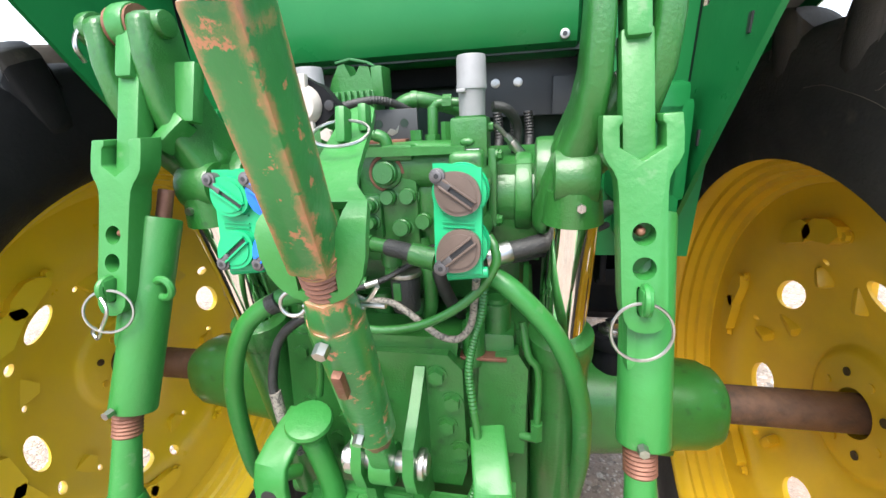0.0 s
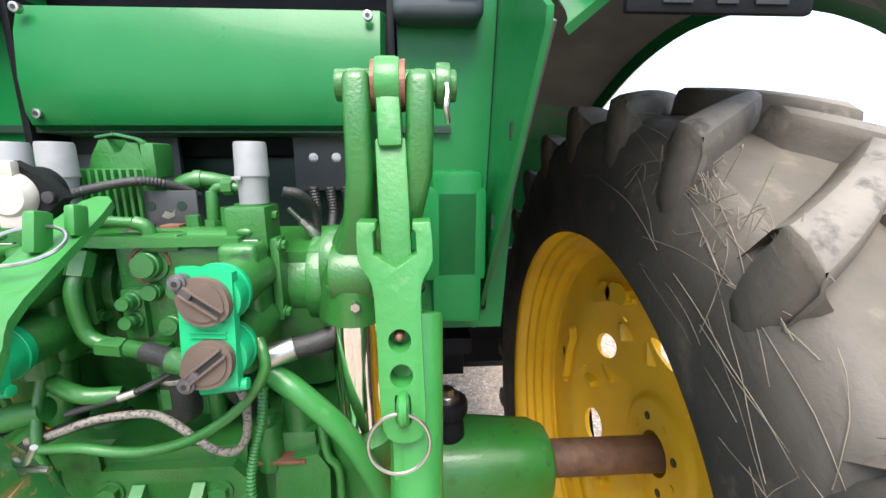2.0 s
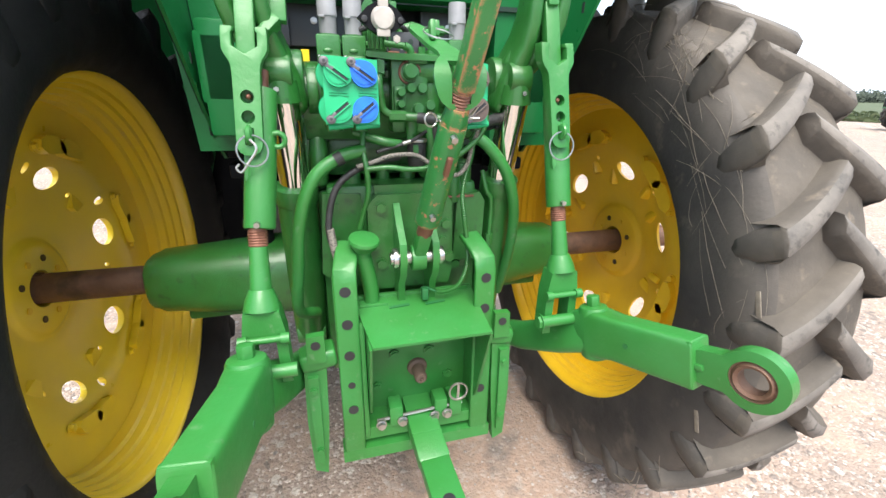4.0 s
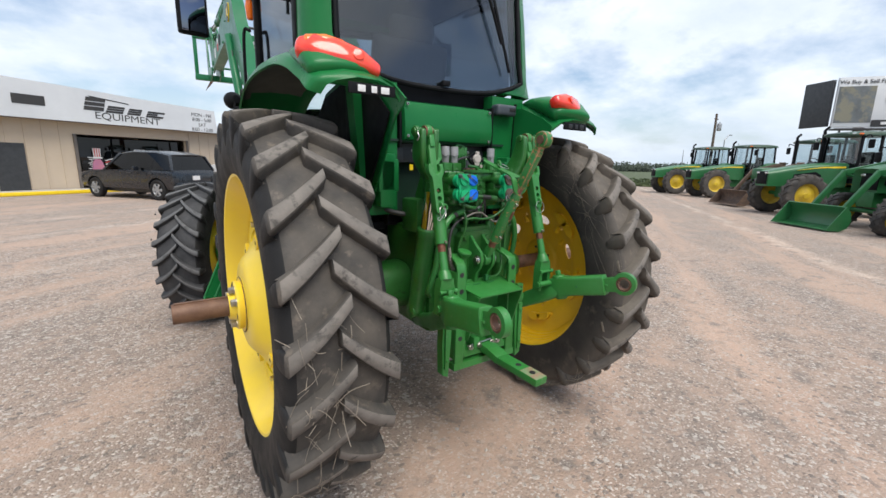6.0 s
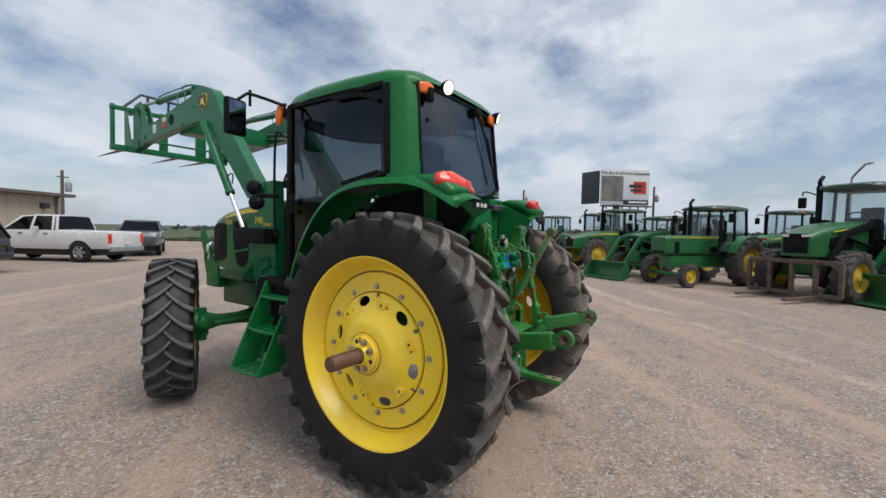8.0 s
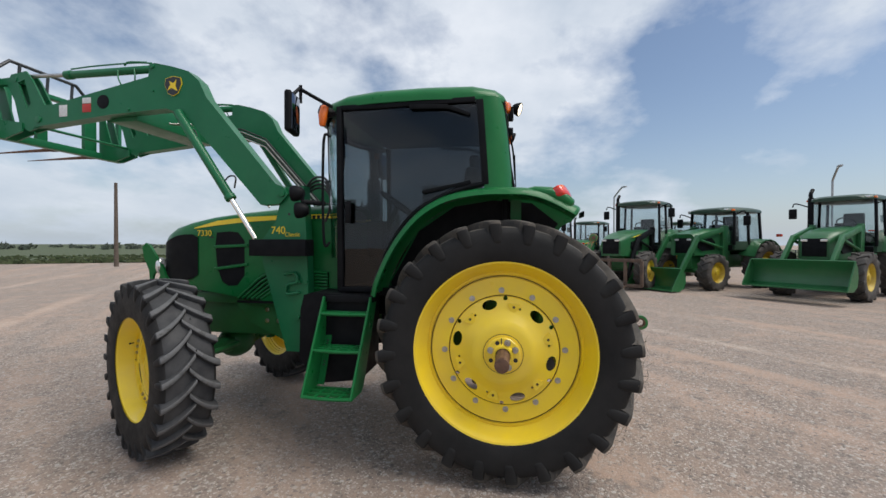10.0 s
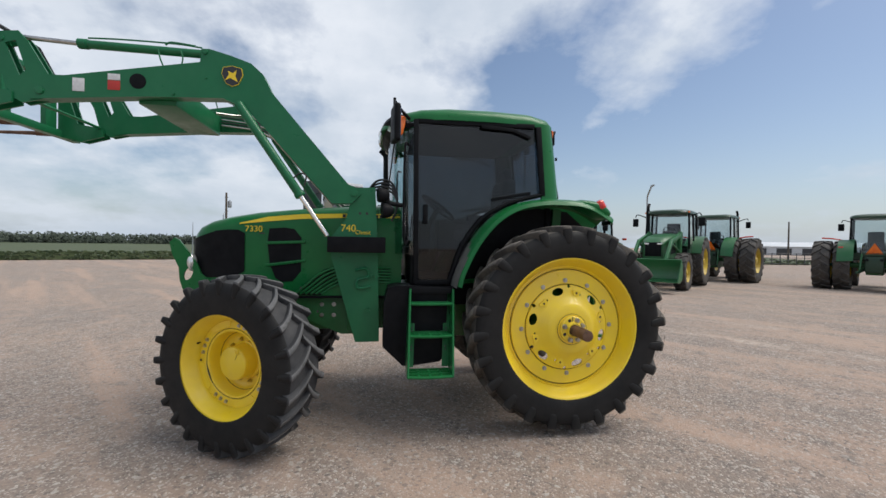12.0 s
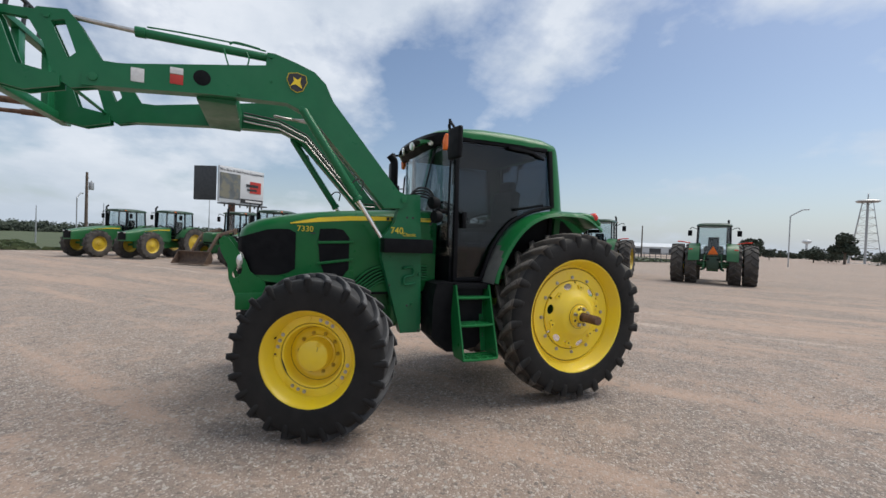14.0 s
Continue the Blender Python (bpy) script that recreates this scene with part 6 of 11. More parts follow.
part("thin_pipe", b, CAST, G, "thin green pipe")
b = B()
rod(b, (0.224, -0.37, 1.07), (0.20, -0.36, 1.065), 0.007, n=10)
part("thin_pipe", b, CAST, G, "thin green pipe")
b = B()
tube(b, [(0.152, -0.42, 1.355), (0.146, -0.42, 1.31), (0.134, -0.42, 1.267), (0.127, -0.425, 1.222), (0.132, -0.43, 1.17), (0.139, -0.435, 1.11), (0.137, -0.45, 1.05), (0.115, -0.463, 1.008), (0.085, -0.468, 0.994), (0.055, -0.463, 0.990)], 0.0054, 10, ribs=0.22, per=18)
part("corrugated_conduit", b, CAST, G, "green corrugated conduit")
# added filler, keeps the yellow wheel from showing through the dark gap
b = B()
box(b, (-0.235, -0.20, 1.30), (0.10, 0.16, 0.17), 0.015)
loft(b, [((-0.20, -0.275, 1.345), 0.020, 0.020), ((-0.20, -0.285, 1.30), 0.024, 0.024), ((-0.205, -0.285, 1.24), 0.022, 0.022)], (1, 0, 0), 16, 2.2, 0.5)
part("side_block", b, CAST, G, "added green block that fills the gap beside the case")
b = B()
box(b, (0.025, -0.462, 0.99), (0.016, 0.02, 0.03), 0.003)
tube(b, [(0.055, -0.46, 0.990), (0.04, -0.46, 0.998), (0.03, -0.46, 1.005)], 0.003, 6)
part("wire_plug", b, DARKGREEN, G)
# filler funnel
b = B()
lathe(b, [(0.0, 0.012), (0.02, 0.014), (0.034, 0.010), (0.036, 0.004), (0.030, -0.010), (0.019, -0.022), (0.018, -0.05)], (-0.116, -0.456, 1.133), (0.12, -0.25, 1), 28)
tube(b, [(-0.120, -0.447, 1.10), (-0.112, -0.444, 1.06), (-0.104, -0.440, 1.01), (-0.103, -0.438, 0.965)], 0.019, 16)
box(b, (-0.10, -0.436, 0.968), (0.07, 0.05, 0.012), 0.003)
part("oil_filler", b, HITCH, G, "green oil filler with round cap")
# trailer socket
b = B()
prism(b, [(-0.105, 1.588), (-0.085, 1.608), (-0.056, 1.622), (-0.028, 1.606), (-0.010, 1.585), (-0.028, 1.570), (-0.056, 1.556), (-0.085, 1.570)], "y", -0.452, -0.438, 0.003)
rod(b, (-0.056, -0.45, 1.588), (-0.056, -0.42, 1.588), 0.028, n=28)
sock = part("trailer_socket", b, BLACK, G, "black trailer socket with white cover")
b = B()
lathe(b, [(0.0, 0.012), (0.018, 0.011), (0.0225, 0.006), (0.0235, 0.0)], (-0.056, -0.452, 1.588), (0, -1, 0), 32)
box(b, (-0.056, -0.456, 1.613), (0.020, 0.010, 0.018), 0.003)
box(b, (-0.056, -0.456, 1.563), (0.026, 0.008, 0.014), 0.003)
part("socket_cover", b, WHITECAP, sock, "worn white cover")
for x in (-0.092, -0.022):
    b = B()
    rod(b, (x, -0.452, 1.586), (x, -0.457, 1.586), 0.006, n=16, bev=0.001)
    part("socket_screw", b, LABELK, sock)
b = B()
hexbolt(b, (-0.03, -0.452, 1.553), (0, -1, 0), 0.008, 0.006, False)
part("bracket_bolt", b, WHITECAP, sock)
# ribbed connector
b = B()
box(b, (-0.062, -0.285, 1.575), (0.088, 0.050, 0.074), 0.004)
prism(b, [(-0.092, 1.608), (-0.084, 1.628), (-0.072, 1.648), (-0.062, 1.650), (-0.054, 1.632), (-0.046, 1.634), (-0.038, 1.646), (-0.024, 1.644), (-0.018, 1.606)], "y", -0.306, -0.268, 0.003)
box(b, (-0.013, -0.285, 1.622), (0.018, 0.044, 0.046), 0.004)
box(b, (-0.100, -0.30, 1.536), (0.03, 0.03, 0.02), 0.004)
conn = part("ribbed_connector", b, CAST, G, "green ribbed electric connector")
for k in range(9):
    b = B()
    box(b, (-0.102 + 0.0098 * k, -0.314, 1.578), (0.0042, 0.010, 0.066), 0.001)
    part("rib", b, CAST, conn)
b = B()
for p, q in (((-0.076, 1.652), (-0.052, 1.656)), ((-0.052, 1.656), (-0.026, 1.650)), ((-0.026, 1.650), (-0.016, 1.644))):
    bar(b, (p[0], -0.302, p[1]), (q[0], -0.302, q[1]), 0.010, 0.0035, (0, 1, 0), 0.001)
part("connector_clip", b, DARKGREEN, conn)
b = B()
box(b, (0.008, -0.310, 1.557), (0.076, 0.005, 0.052), 0.001)
box(b, (0.006, -0.327, 1.533), (0.080, 0.036, 0.005), 0.001)
angle = part("angle_bracket", b, CHARCOAL, G, "dark steel angle bracket with rust")
for x in (-0.014, 0.026):
    b = B()
    rod(b, (x, -0.3135, 1.563), (x, -0.3120, 1.563), 0.0062, n=16)
    part("bracket_hole", b, BAYGREEN, angle)
    b = B()
    box(b, (x - 0.004, -0.330, 1.538), (0.024, 0.020, 0.005), 0.001)
    part("rusty_nut", b, THREAD, angle)
b = B()
prism(b, [(-0.002, 1.549), (0.004, 1.556), (0.012, 1.553), (0.018, 1.560), (0.015, 1.549), (0.006, 1.545)], "y", -0.3132, -0.3124)
part("bare_patch", b, ZINC, angle, "bare metal where the paint came off")
b = B()
rod(b, (-0.045, -0.375, 1.552), (0.0, -0.372, 1.549), 0.0065, n=12)
tube(b, [(0.0, -0.372, 1.549), (0.012, -0.370, 1.543), (0.016, -0.368, 1.525), (0.016, -0.366, 1.50)], 0.0085, 12)
part("bent_rod", b, CAST, G, "bent green rod")
b = B()
rod(b, (0.158, -0.29, 1.556), (0.176, -0.285, 1.535), 0.0035, n=8)
rod(b, (0.174, -0.286, 1.538), (0.182, -0.283, 1.528), 0.0062, n=6)
rod(b, (0.181, -0.283, 1.529), (0.198, -0.277, 1.508), 0.0078, n=12, bev=0.001)
part("quick_plug", b, ZINC, G, "small steel plug")

# bay behind the valves, with its shade put into a very dark green
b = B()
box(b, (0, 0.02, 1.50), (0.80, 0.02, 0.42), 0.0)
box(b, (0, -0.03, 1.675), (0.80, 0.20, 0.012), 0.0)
part("bay_back", b, BAYGREEN, G, "recess behind the valves, its shade painted in as very dark green")
for s in (-1, 1):
    b = B()
    box(b, (s * 0.20, -0.055, 1.618), (0.19, 0.012, 0.105), 0.003)
    box(b, (s * 0.27, -0.065, 1.60), (0.04, 0.02, 0.07), 0.003)
    pl = part("bay_plate", b, CHARCOAL, G, "dark grey cover plate")
    for x in (0.143, 0.186):
        b = B()
        rod(b, (s * x, -0.061, 1.628), (s * x, -0.065, 1.628), 0.009, n=16, bev=0.001)
        rod(b, (s * x, -0.065, 1.628), (s * x, -0.068, 1.628), 0.005, n=6)
        part("plate_screw", b, ZINC, pl)
    b = B()
    box(b, (s * 0.405, -0.15, 1.475), (0.085, 0.12, 0.26), 0.012)
    box(b, (s * 0.400, -0.16, 1.50), (0.11, 0.10, 0.16), 0.012)
    part("fender_support", b, GREEN, G, "green fender support box")
b = B()
box(b, (-0.215, -0.10, 1.54), (0.02, 0.004, 0.03), 0.0)
part("yellow_tag", b, GOLD, G)

# rear cowl panel under the window
b = B()
rows = []
for z, y in ((1.666, -0.06), (1.668, -0.12), (1.680, -0.148), (1.70, -0.156), (1.75, -0.158), (1.82, -0.150), (1.862, -0.135), (1.872, -0.10)):
    rows.append([V(x, y if abs(x) < 0.285 else y + 0.02, z) for x in (-0.29, -0.283, -0.27, -0.15, 0, 0.15, 0.27, 0.283, 0.29)])
sheet(b, rows)
solid(b, 0.008)
cowl = part("rear_cowl", b, GREEN, G, "glossy green rear cowl panel with screws")
for x, z in ((-0.265, 1.697), (0.263, 1.690), (-0.268, 1.852), (0.265, 1.848)):
    b = B()
    rod(b, (x, -0.150, z), (x, -0.160, z), 0.0078, n=18, bev=0.001)
    sc = part("cowl_screw", b, ZINC, cowl)
    b = B()
    rod(b, (x, -0.160, z), (x, -0.1605, z), 0.0042, n=6)
    part("socket", b, LABELK, sc)
for s in (-1, 1):
    b = B()
    # green upright beside the cowl, and the black seam
    prism(b, [(s * 0.31, 1.30), (s * 0.50, 1.30), (s * 0.52, 1.60), (s * 0.55, 1.95), (s * 0.31, 1.95)], "y", -0.12, -0.04, 0.012)
    part("cab_rear_panel", b, GREEN, G, "green cab rear panel")
    b = B()
    box(b, (s * 0.300, -0.10, 1.76), (0.012, 0.08, 0.24), 0.002)
    bar(b, (s * 0.487, -0.125, 1.92), (s * 0.462, -0.125, 1.34), 0.012, 0.012, (1, 0, 0), 0.002)
    part("seam", b, BLACK, G)
    b = B()
    box(b, (s * 0.378, -0.145, 1.872), (0.145, 0.07, 0.062), 0.018, None, 3)
    grip = part("grab_handle", b, HANDLEGREY, G, "blue-grey moulded grab handle")
    b = B()
    box(b, (s * 0.415, -0.1815, 1.876), (0.045, 0.004, 0.020), 0.006)
    part("handle_slot", b, LABELK, grip)

# ---------------------------------------------------------------- fenders, lamps
FARC_LEFT = [(0.955, 1.245), (0.925, 1.36), (0.83, 1.56), (0.715, 1.725), (0.58, 1.855), (0.405, 1.946), (0.19, 1.988), (0.0, 1.994), (-0.15, 1.988), (-0.28, 1.958), (-0.39, 1.909), (-0.46, 1.872), (-0.505, 1.848), (-0.525, 1.832)]
FARC_RIGHT = [(0.955, 1.245), (0.925, 1.36), (0.83, 1.55), (0.715, 1.680), (0.58, 1.770), (0.405, 1.850), (0.23, 1.908), (0.04, 1.932), (-0.15, 1.915), (-0.28, 1.872), (-0.36, 1.832), (-0.41, 1.800), (-0.425, 1.786)]
for s in (-1, 1):
    b = B()
    rows = []
    arc = [(p.y, p.z) for p in spline([(0, y, z) for y, z in (FARC_LEFT if s < 0 else FARC_RIGHT)], 3)]
    for i, (y, z) in enumerate(arc):
        f = i / (len(arc) - 1)
        inner = 0.60 - 0.10 * f
        outer = 0.93 - (0.065 if s < 0 else 0.0) * min(1.0, max(0, (f - 0.40) / 0.40)) - (0.05 if s < 0 else 0.015) * max(0.0, (f - 0.90) / 0.10) ** 2
        drop = 0.0 if f < 0.6 else 0.02 * ((f - 0.6) / 0.4)
        rad = V(0, y - 0.05, z - AXZ).normalized()
        row = []
        for g in (0, 0.12, 0.35, 0.6, 0.85, 0.95, 1.0):
            x = inner + (outer - inner) * g
            bulge = 0.03 * math.sin(math.pi * min(1, g * 1.0)) * (0.4 + f)
            lip = -0.008 if g == 0.95 else (-0.038 if g == 1.0 else 0)
            extra = -0.03 if g == 0.0 else 0
            p = V(s * x, y, z) + rad * (bulge + lip + extra) + V(0, 1.1 * drop * (g - 0.1), 0)
            row.append(p)
        rows.append(row)
    sheet(b, rows)
    solid(b, 0.010)
    fend = part("fender", b, GREEN, G, "broad green rear fender")
    b = B()
    rows2 = [[p + V(-s * 0.004, 0.010, -0.016) for p in row[1:6]] for row in rows[:-4]]
    sheet(b, rows2)
    part("fender_liner", b, LINER, fend, "inner liner greyed by painted-in haze")
    b = B()
    prism(b, ([(-0.42, 1.885), (-0.52, 1.815), (-0.50, 1.79)] if s < 0 else [(-0.36, 1.82), (-0.43, 1.775)]) + [(-0.43, 1.755), (-0.11, 1.32), (-0.05, 1.27), (0.93, 1.22), (0.95, 1.30)] + ([(0.70, 1.74), (0.40, 1.94), (0.1, 1.99), (-0.2, 1.965)] if s < 0 else [(0.70, 1.69), (0.40, 1.845), (0.1, 1.915), (-0.2, 1.885)]), "x", s * 0.455, s * 0.463, 0.0)
    bmesh.ops.transform(b, matrix=Matrix(((1, 0, s * 0.045, -s * 0.045 * 1.32), (0, 1, 0, 0), (0, 0, 1, 0), (0, 0, 0, 1))), verts=b.verts[:])
    part("fender_wall", b, GREEN, fend, "green inner fender wall")
    b = B()
    prism(b, [(-0.40, 1.77), (-0.08, 1.34), (0.92, 1.26), (0.93, 1.30)] + ([(0.69, 1.72), (0.40, 1.91), (0.1, 1.955), (-0.2, 1.93)] if s < 0 else [(0.69, 1.67), (0.40, 1.825), (0.1, 1.895), (-0.2, 1.865)]), "x", s * 0.470, s * 0.476, 0.0)
    bmesh.ops.transform(b, matrix=Matrix(((1, 0, s * 0.045, -s * 0.045 * 1.32), (0, 1, 0, 0), (0, 0, 1, 0), (0, 0, 0, 1))), verts=b.verts[:])
    part("arch_liner", b, BLACK if s < 0 else LINER, fend, "black wheel arch liner" if s < 0 else "wheel arch liner greyed by painted-in haze")
    # black bits along the inner wall
    for z in (1.42, 1.52, 1.66):
        b = B()
        box(b, (s * (0.4545 + (z - 1.32) * 0.045), -0.335 + (1.70 - z) * 0.72, z), (0.004, 0.008, 0.024), 0.0)
        part("wall_slot", b, LABELK, fend)
    # tail lamp
    b = B()
    low = 0.0 if s < 0 else 0.057
    q = Matrix.Translation((-0.708 if s < 0 else 0.660, -0.405 + low * 0.6, 1.950 - low)) @ Matrix.Rotation(s * radians(12), 4, "Z") @ Matrix.Rotation(radians(8 if s < 0 else 14), 4, "Y") @ Matrix.Rotation(radians(-30), 4, "X")
    loft(b, [((s * 0.135, 0.010, 0.010), 0.040, 0.044), ((s * 0.10, 0, 0.006), 0.050, 0.056), ((s * 0.02, -0.006, 0.0), 0.054, 0.060), ((-s * 0.07, -0.004, -0.006), 0.048, 0.050), ((-s * 0.135, 0.008, -0.014), 0.034, 0.032)], (0, 1, 0), 24, 3.0, 0.7)
    bmesh.ops.transform(b, matrix=q, verts=b.verts[:])
    pod = B()
    loft(pod, [((s * 0.735, -0.10, 1.985), 0.10, 0.015), ((s * 0.725, -0.20, 1.985), 0.125, 0.040), ((s * 0.715, -0.30, 1.965), 0.145, 0.056), ((s * 0.710, -0.385, 1.935), 0.150, 0.062), ((s * 0.705, -0.44, 1.895), 0.145, 0.050)], (1, 0, 0), 24, 2.6, 0.5)
    bmesh.ops.translate(pod, vec=(-0.8 * low, 0.6 * low, -low), verts=pod.verts[:])
    part("lamp_pod", pod, GREEN, fend, "green bulge that carries the tail lamp", 60)
    lamp = part("tail_lamp", b, REDLENS, fend, "glossy red tail lamp")
    b = B()
    loft(b, [((s * 0.125, -0.006, 0.026), 0.034, 0.024), ((s * 0.06, -0.012, 0.032), 0.042, 0.030), ((s * 0.0, -0.012, 0.032), 0.040, 0.024)], (0, 1, 0), 20, 3.0, 0.6)
    bmesh.ops.transform(b, matrix=q, verts=b.verts[:])
    part("amber_section", b, AMBER, lamp)
    b = B()
    rod(b, q @ V(-s * 0.06, -0.052, -0.01), q @ V(-s * 0.06, -0.060, -0.012), 0.022, n=20, bev=0.003)
    part("lens_ring", b, REDLENS, lamp)
    b = B()
    box(b, (s * 0.640, -0.548 + 1.65 * low, 1.826 - 0.8 * low), (0.19, 0.010, 0.040), 0.004)
    refl = part("reflector_plate", b, BLACK, fend, "small dark reflector plate on the fender tail")
    for dx, w in ((-0.045, 0.030), (0.005, 0.022), (0.050, 0.034)):
        b = B()
        box(b, (s * 0.640 + dx, -0.554 + 1.65 * low, 1.826 - 0.8 * low), (w, 0.003, 0.024), 0.001)
        part("reflector_mark", b, LABELW if s < 0 else LABELK, refl)

# ---------------------------------------------------------------- cab
def cab_half(y):
    return 0.70 - 0.03 * max(0, (y - 0.2) / 1.1)


b = B()
rows = []
for y, w, zt, zb in ((-0.015, 0.50, 2.735, 2.70), (0.015, 0.60, 2.785, 2.685), (0.08, 0.665, 2.825, 2.68), (0.25, 0.70, 2.862, 2.69), (0.6, 0.705, 2.872, 2.70), (1.0, 0.695, 2.87, 2.70), (1.25, 0.665, 2.85, 2.695), (1.42, 0.60, 2.815, 2.675), (1.54, 0.50, 2.765, 2.655), (1.60, 0.38, 2.715, 2.65)):
    row = []
    for k in range(25):
        a = math.pi * k / 24
        cx, sx = math.cos(a), math.sin(a)
        x = w * math.copysign(abs(cx) ** 0.52, cx)
        z = zb + (zt - zb) * abs(sx) ** 0.74
        row.append(V(x, y, z))
    row += [V(w * 0.96, y, zb - 0.004)]
    rows.append([V(-w * 0.0, y, zb - 0.01)] + [V(w, y, zb)] + row[1:25] + [V(-w * 0.0, y, zb - 0.01)])
sheet(b, rows)
roof = part("cab_roof", b, GREEN, G, "rounded green cab roof")
# posts and frame
for s in (-1, 1):
    b = B()
    rows = []
    for z, xa, ya, xb, yb, xc, yc in ((1.982, 0.43, -0.083, 0.70, -0.02, 0.735, 0.16), (2.01, 0.52, -0.07, 0.70, -0.01, 0.730, 0.15), (2.06, 0.585, -0.055, 0.700, 0.005, 0.722, 0.15), (2.15, 0.605, -0.045, 0.698, 0.02, 0.715, 0.16), (2.4, 0.598, -0.02, 0.688, 0.045, 0.705, 0.18), (2.62, 0.580, 0.005, 0.672, 0.065, 0.695, 0.20), (2.71, 0.56, 0.02, 0.665, 0.075, 0.69, 0.21)):
        rows.append([V(s * (xa - 0.02), ya + 0.05, z), V(s * xa, ya, z), V(s * (xa * 0.4 + xb * 0.6), (ya * 0.4 + yb * 0.6) - 0.014, z), V(s * xb, yb, z), V(s * (xc + 0.004), (yb + yc) / 2, z), V(s * xc, yc, z), V(s * (xc - 0.03), yc, z)])
    sheet(b, rows)
    solid(b, 0.012)
    part("cab_rear_post", b, GREEN, G, "wide green rear cab post")
    b = B()
    bar(b, (s * 0.665, 1.285, 1.25), (s * 0.650, 1.300, 2.70), 0.05, 0.045, (1, 0, 0), 0.008)
    bar(b, (s * 0.690, 0.22, 2.685), (s * 0.655, 1.29, 2.685), 0.04, 0.035, (0, 0, 1), 0.006)
    bar(b, (s * 0.700, 0.185, 2.68), (s * 0.715, 0.14, 2.05), 0.03, 0.05, (1, 0, 0), 0.006)
    tube(b, [(s * 0.712, 0.15, 2.06), (s * 0.708, 0.37, 2.005), (s * 0.705, 0.52, 1.945), (s * 0.70, 0.70, 1.83), (s * 0.70, 0.87, 1.60), (s * 0.695, 0.96, 1.36), (s * 0.69, 0.99, 1.27)], 0.020, 8)
    bar(b, (s * 0.685, 0.99, 1.262), (s * 0.665, 1.29, 1.255), 0.04, 0.05, (0, 0, 1), 0.006)
    part("door_surround", b, BLACK, G, "black cab door frame")
    # side glass
    b = B()
    pts = [(1.285, 1.28), (0.985, 1.28), (0.955, 1.37), (0.865, 1.61), (0.695, 1.84), (0.52, 1.955), (0.37, 2.015), (0.155, 2.07), (0.20, 2.68), (1.285, 2.68)]
    vs = []
    for off in (0.0, 0.006):
        vs.append([b.verts.new((s * (cab_half(y) - 0.012 - 0.035 * (z - 1.28) / 1.4 * 0.2 - off), y, z)) for y, z in pts])
    b.faces.new(vs[0])
    b.faces.new(vs[1][::-1])
    for i in range(len(pts)):
        j = (i + 1) % len(pts)
        b.faces.new((vs[0][i], vs[1][i], vs[1][j], vs[0][j]))
    door = part("door", b, TINTED, G, "tinted glass cab door", 10)
    b = B()
    x = s * 0.700
    bar(b, (x, 0.72, 2.655), (x, 0.42, 2.640), 0.02, 0.035, (1, 0, 0), 0.008)
    bar(b, (x, 0.43, 2.64), (x, 0.26, 2.575), 0.02, 0.028, (1, 0, 0), 0.008)
    part("hinge_bar", b, BLACK, door)
    b = B()
    box(b, (x, 1.212, 1.86), (0.030, 0.045, 0.17), 0.012)
    box(b, (x * 1.02, 1.212, 1.86), (0.012, 0.02, 0.11), 0.005)
    part("door_handle", b, BLACK, door, "black door handle")
    b = B()
    bar(b, (x, 0.62, 2.005), (x, 0.25, 2.075), 0.02, 0.03, (1, 0, 0), 0.008)
    part("hinge_bar", b, BLACK, door)
# rear window
b = B()
nx = 13
rw = []
for z in (1.955, 2.2, 2.45, 2.70):
    w = 0.585 - 0.02 * (z - 2.0)
    rw.append([V(-w + 2 * w * k / (nx - 1), -0.055 + (z - 1.955) * 0.10 - 0.02 * (1 - (2 * k / (nx - 1) - 1) ** 2), z if z > 2 else z + 0.10 * (abs(2 * k / (nx - 1) - 1)) ** 3) for k in range(nx)])
sheet(b, rw)
solid(b, 0.006)
rear_glass = part("rear_window", b, REARGLASS, G, "tinted rear cab window", 20)
b = B()
edge = [rw[0][k] + V(0, -0.004, 0) for k in range(nx)] + [r[-1] + V(0, -0.004, 0) for r in rw[1:]] + [rw[-1][k] + V(0, -0.004, 0) for k in range(nx - 2, -1, -1)] + [r[0] + V(0, -0.004, 0) for r in rw[-2::-1]]
tube(b, edge, 0.014, 8, straight=True)
part("window_seal", b, BLACK, rear_glass, "black rubber seal")
b = B()
tube(b, [(0.22, -0.02, 2.66), (0.30, -0.055, 2.50), (0.40, -0.075, 2.25)], 0.009, 8)
bar(b, (0.33, -0.07, 2.48), (0.46, -0.085, 2.10), 0.010, 0.016, (0, 1, 0), 0.002)
part("rear_wiper", b, BLACK, rear_glass, "black wiper on the rear window")
for c, sz, nm in (((0.20, -0.03, 2.67), (0.08, 0.05, 0.07), "wiper_motor"), ((0.0, -0.092, 1.985), (0.05, 0.03, 0.03), "window_latch"), ((-0.49, -0.04, 2.62), (0.05, 0.04, 0.10), "window_hinge"), ((-0.545, -0.06, 2.43), (0.018, 0.02, 0.03), "window_stay")):
    b = B()
    box(b, c, sz, min(sz) * 0.3)
    part(nm, b, BLACK, rear_glass)
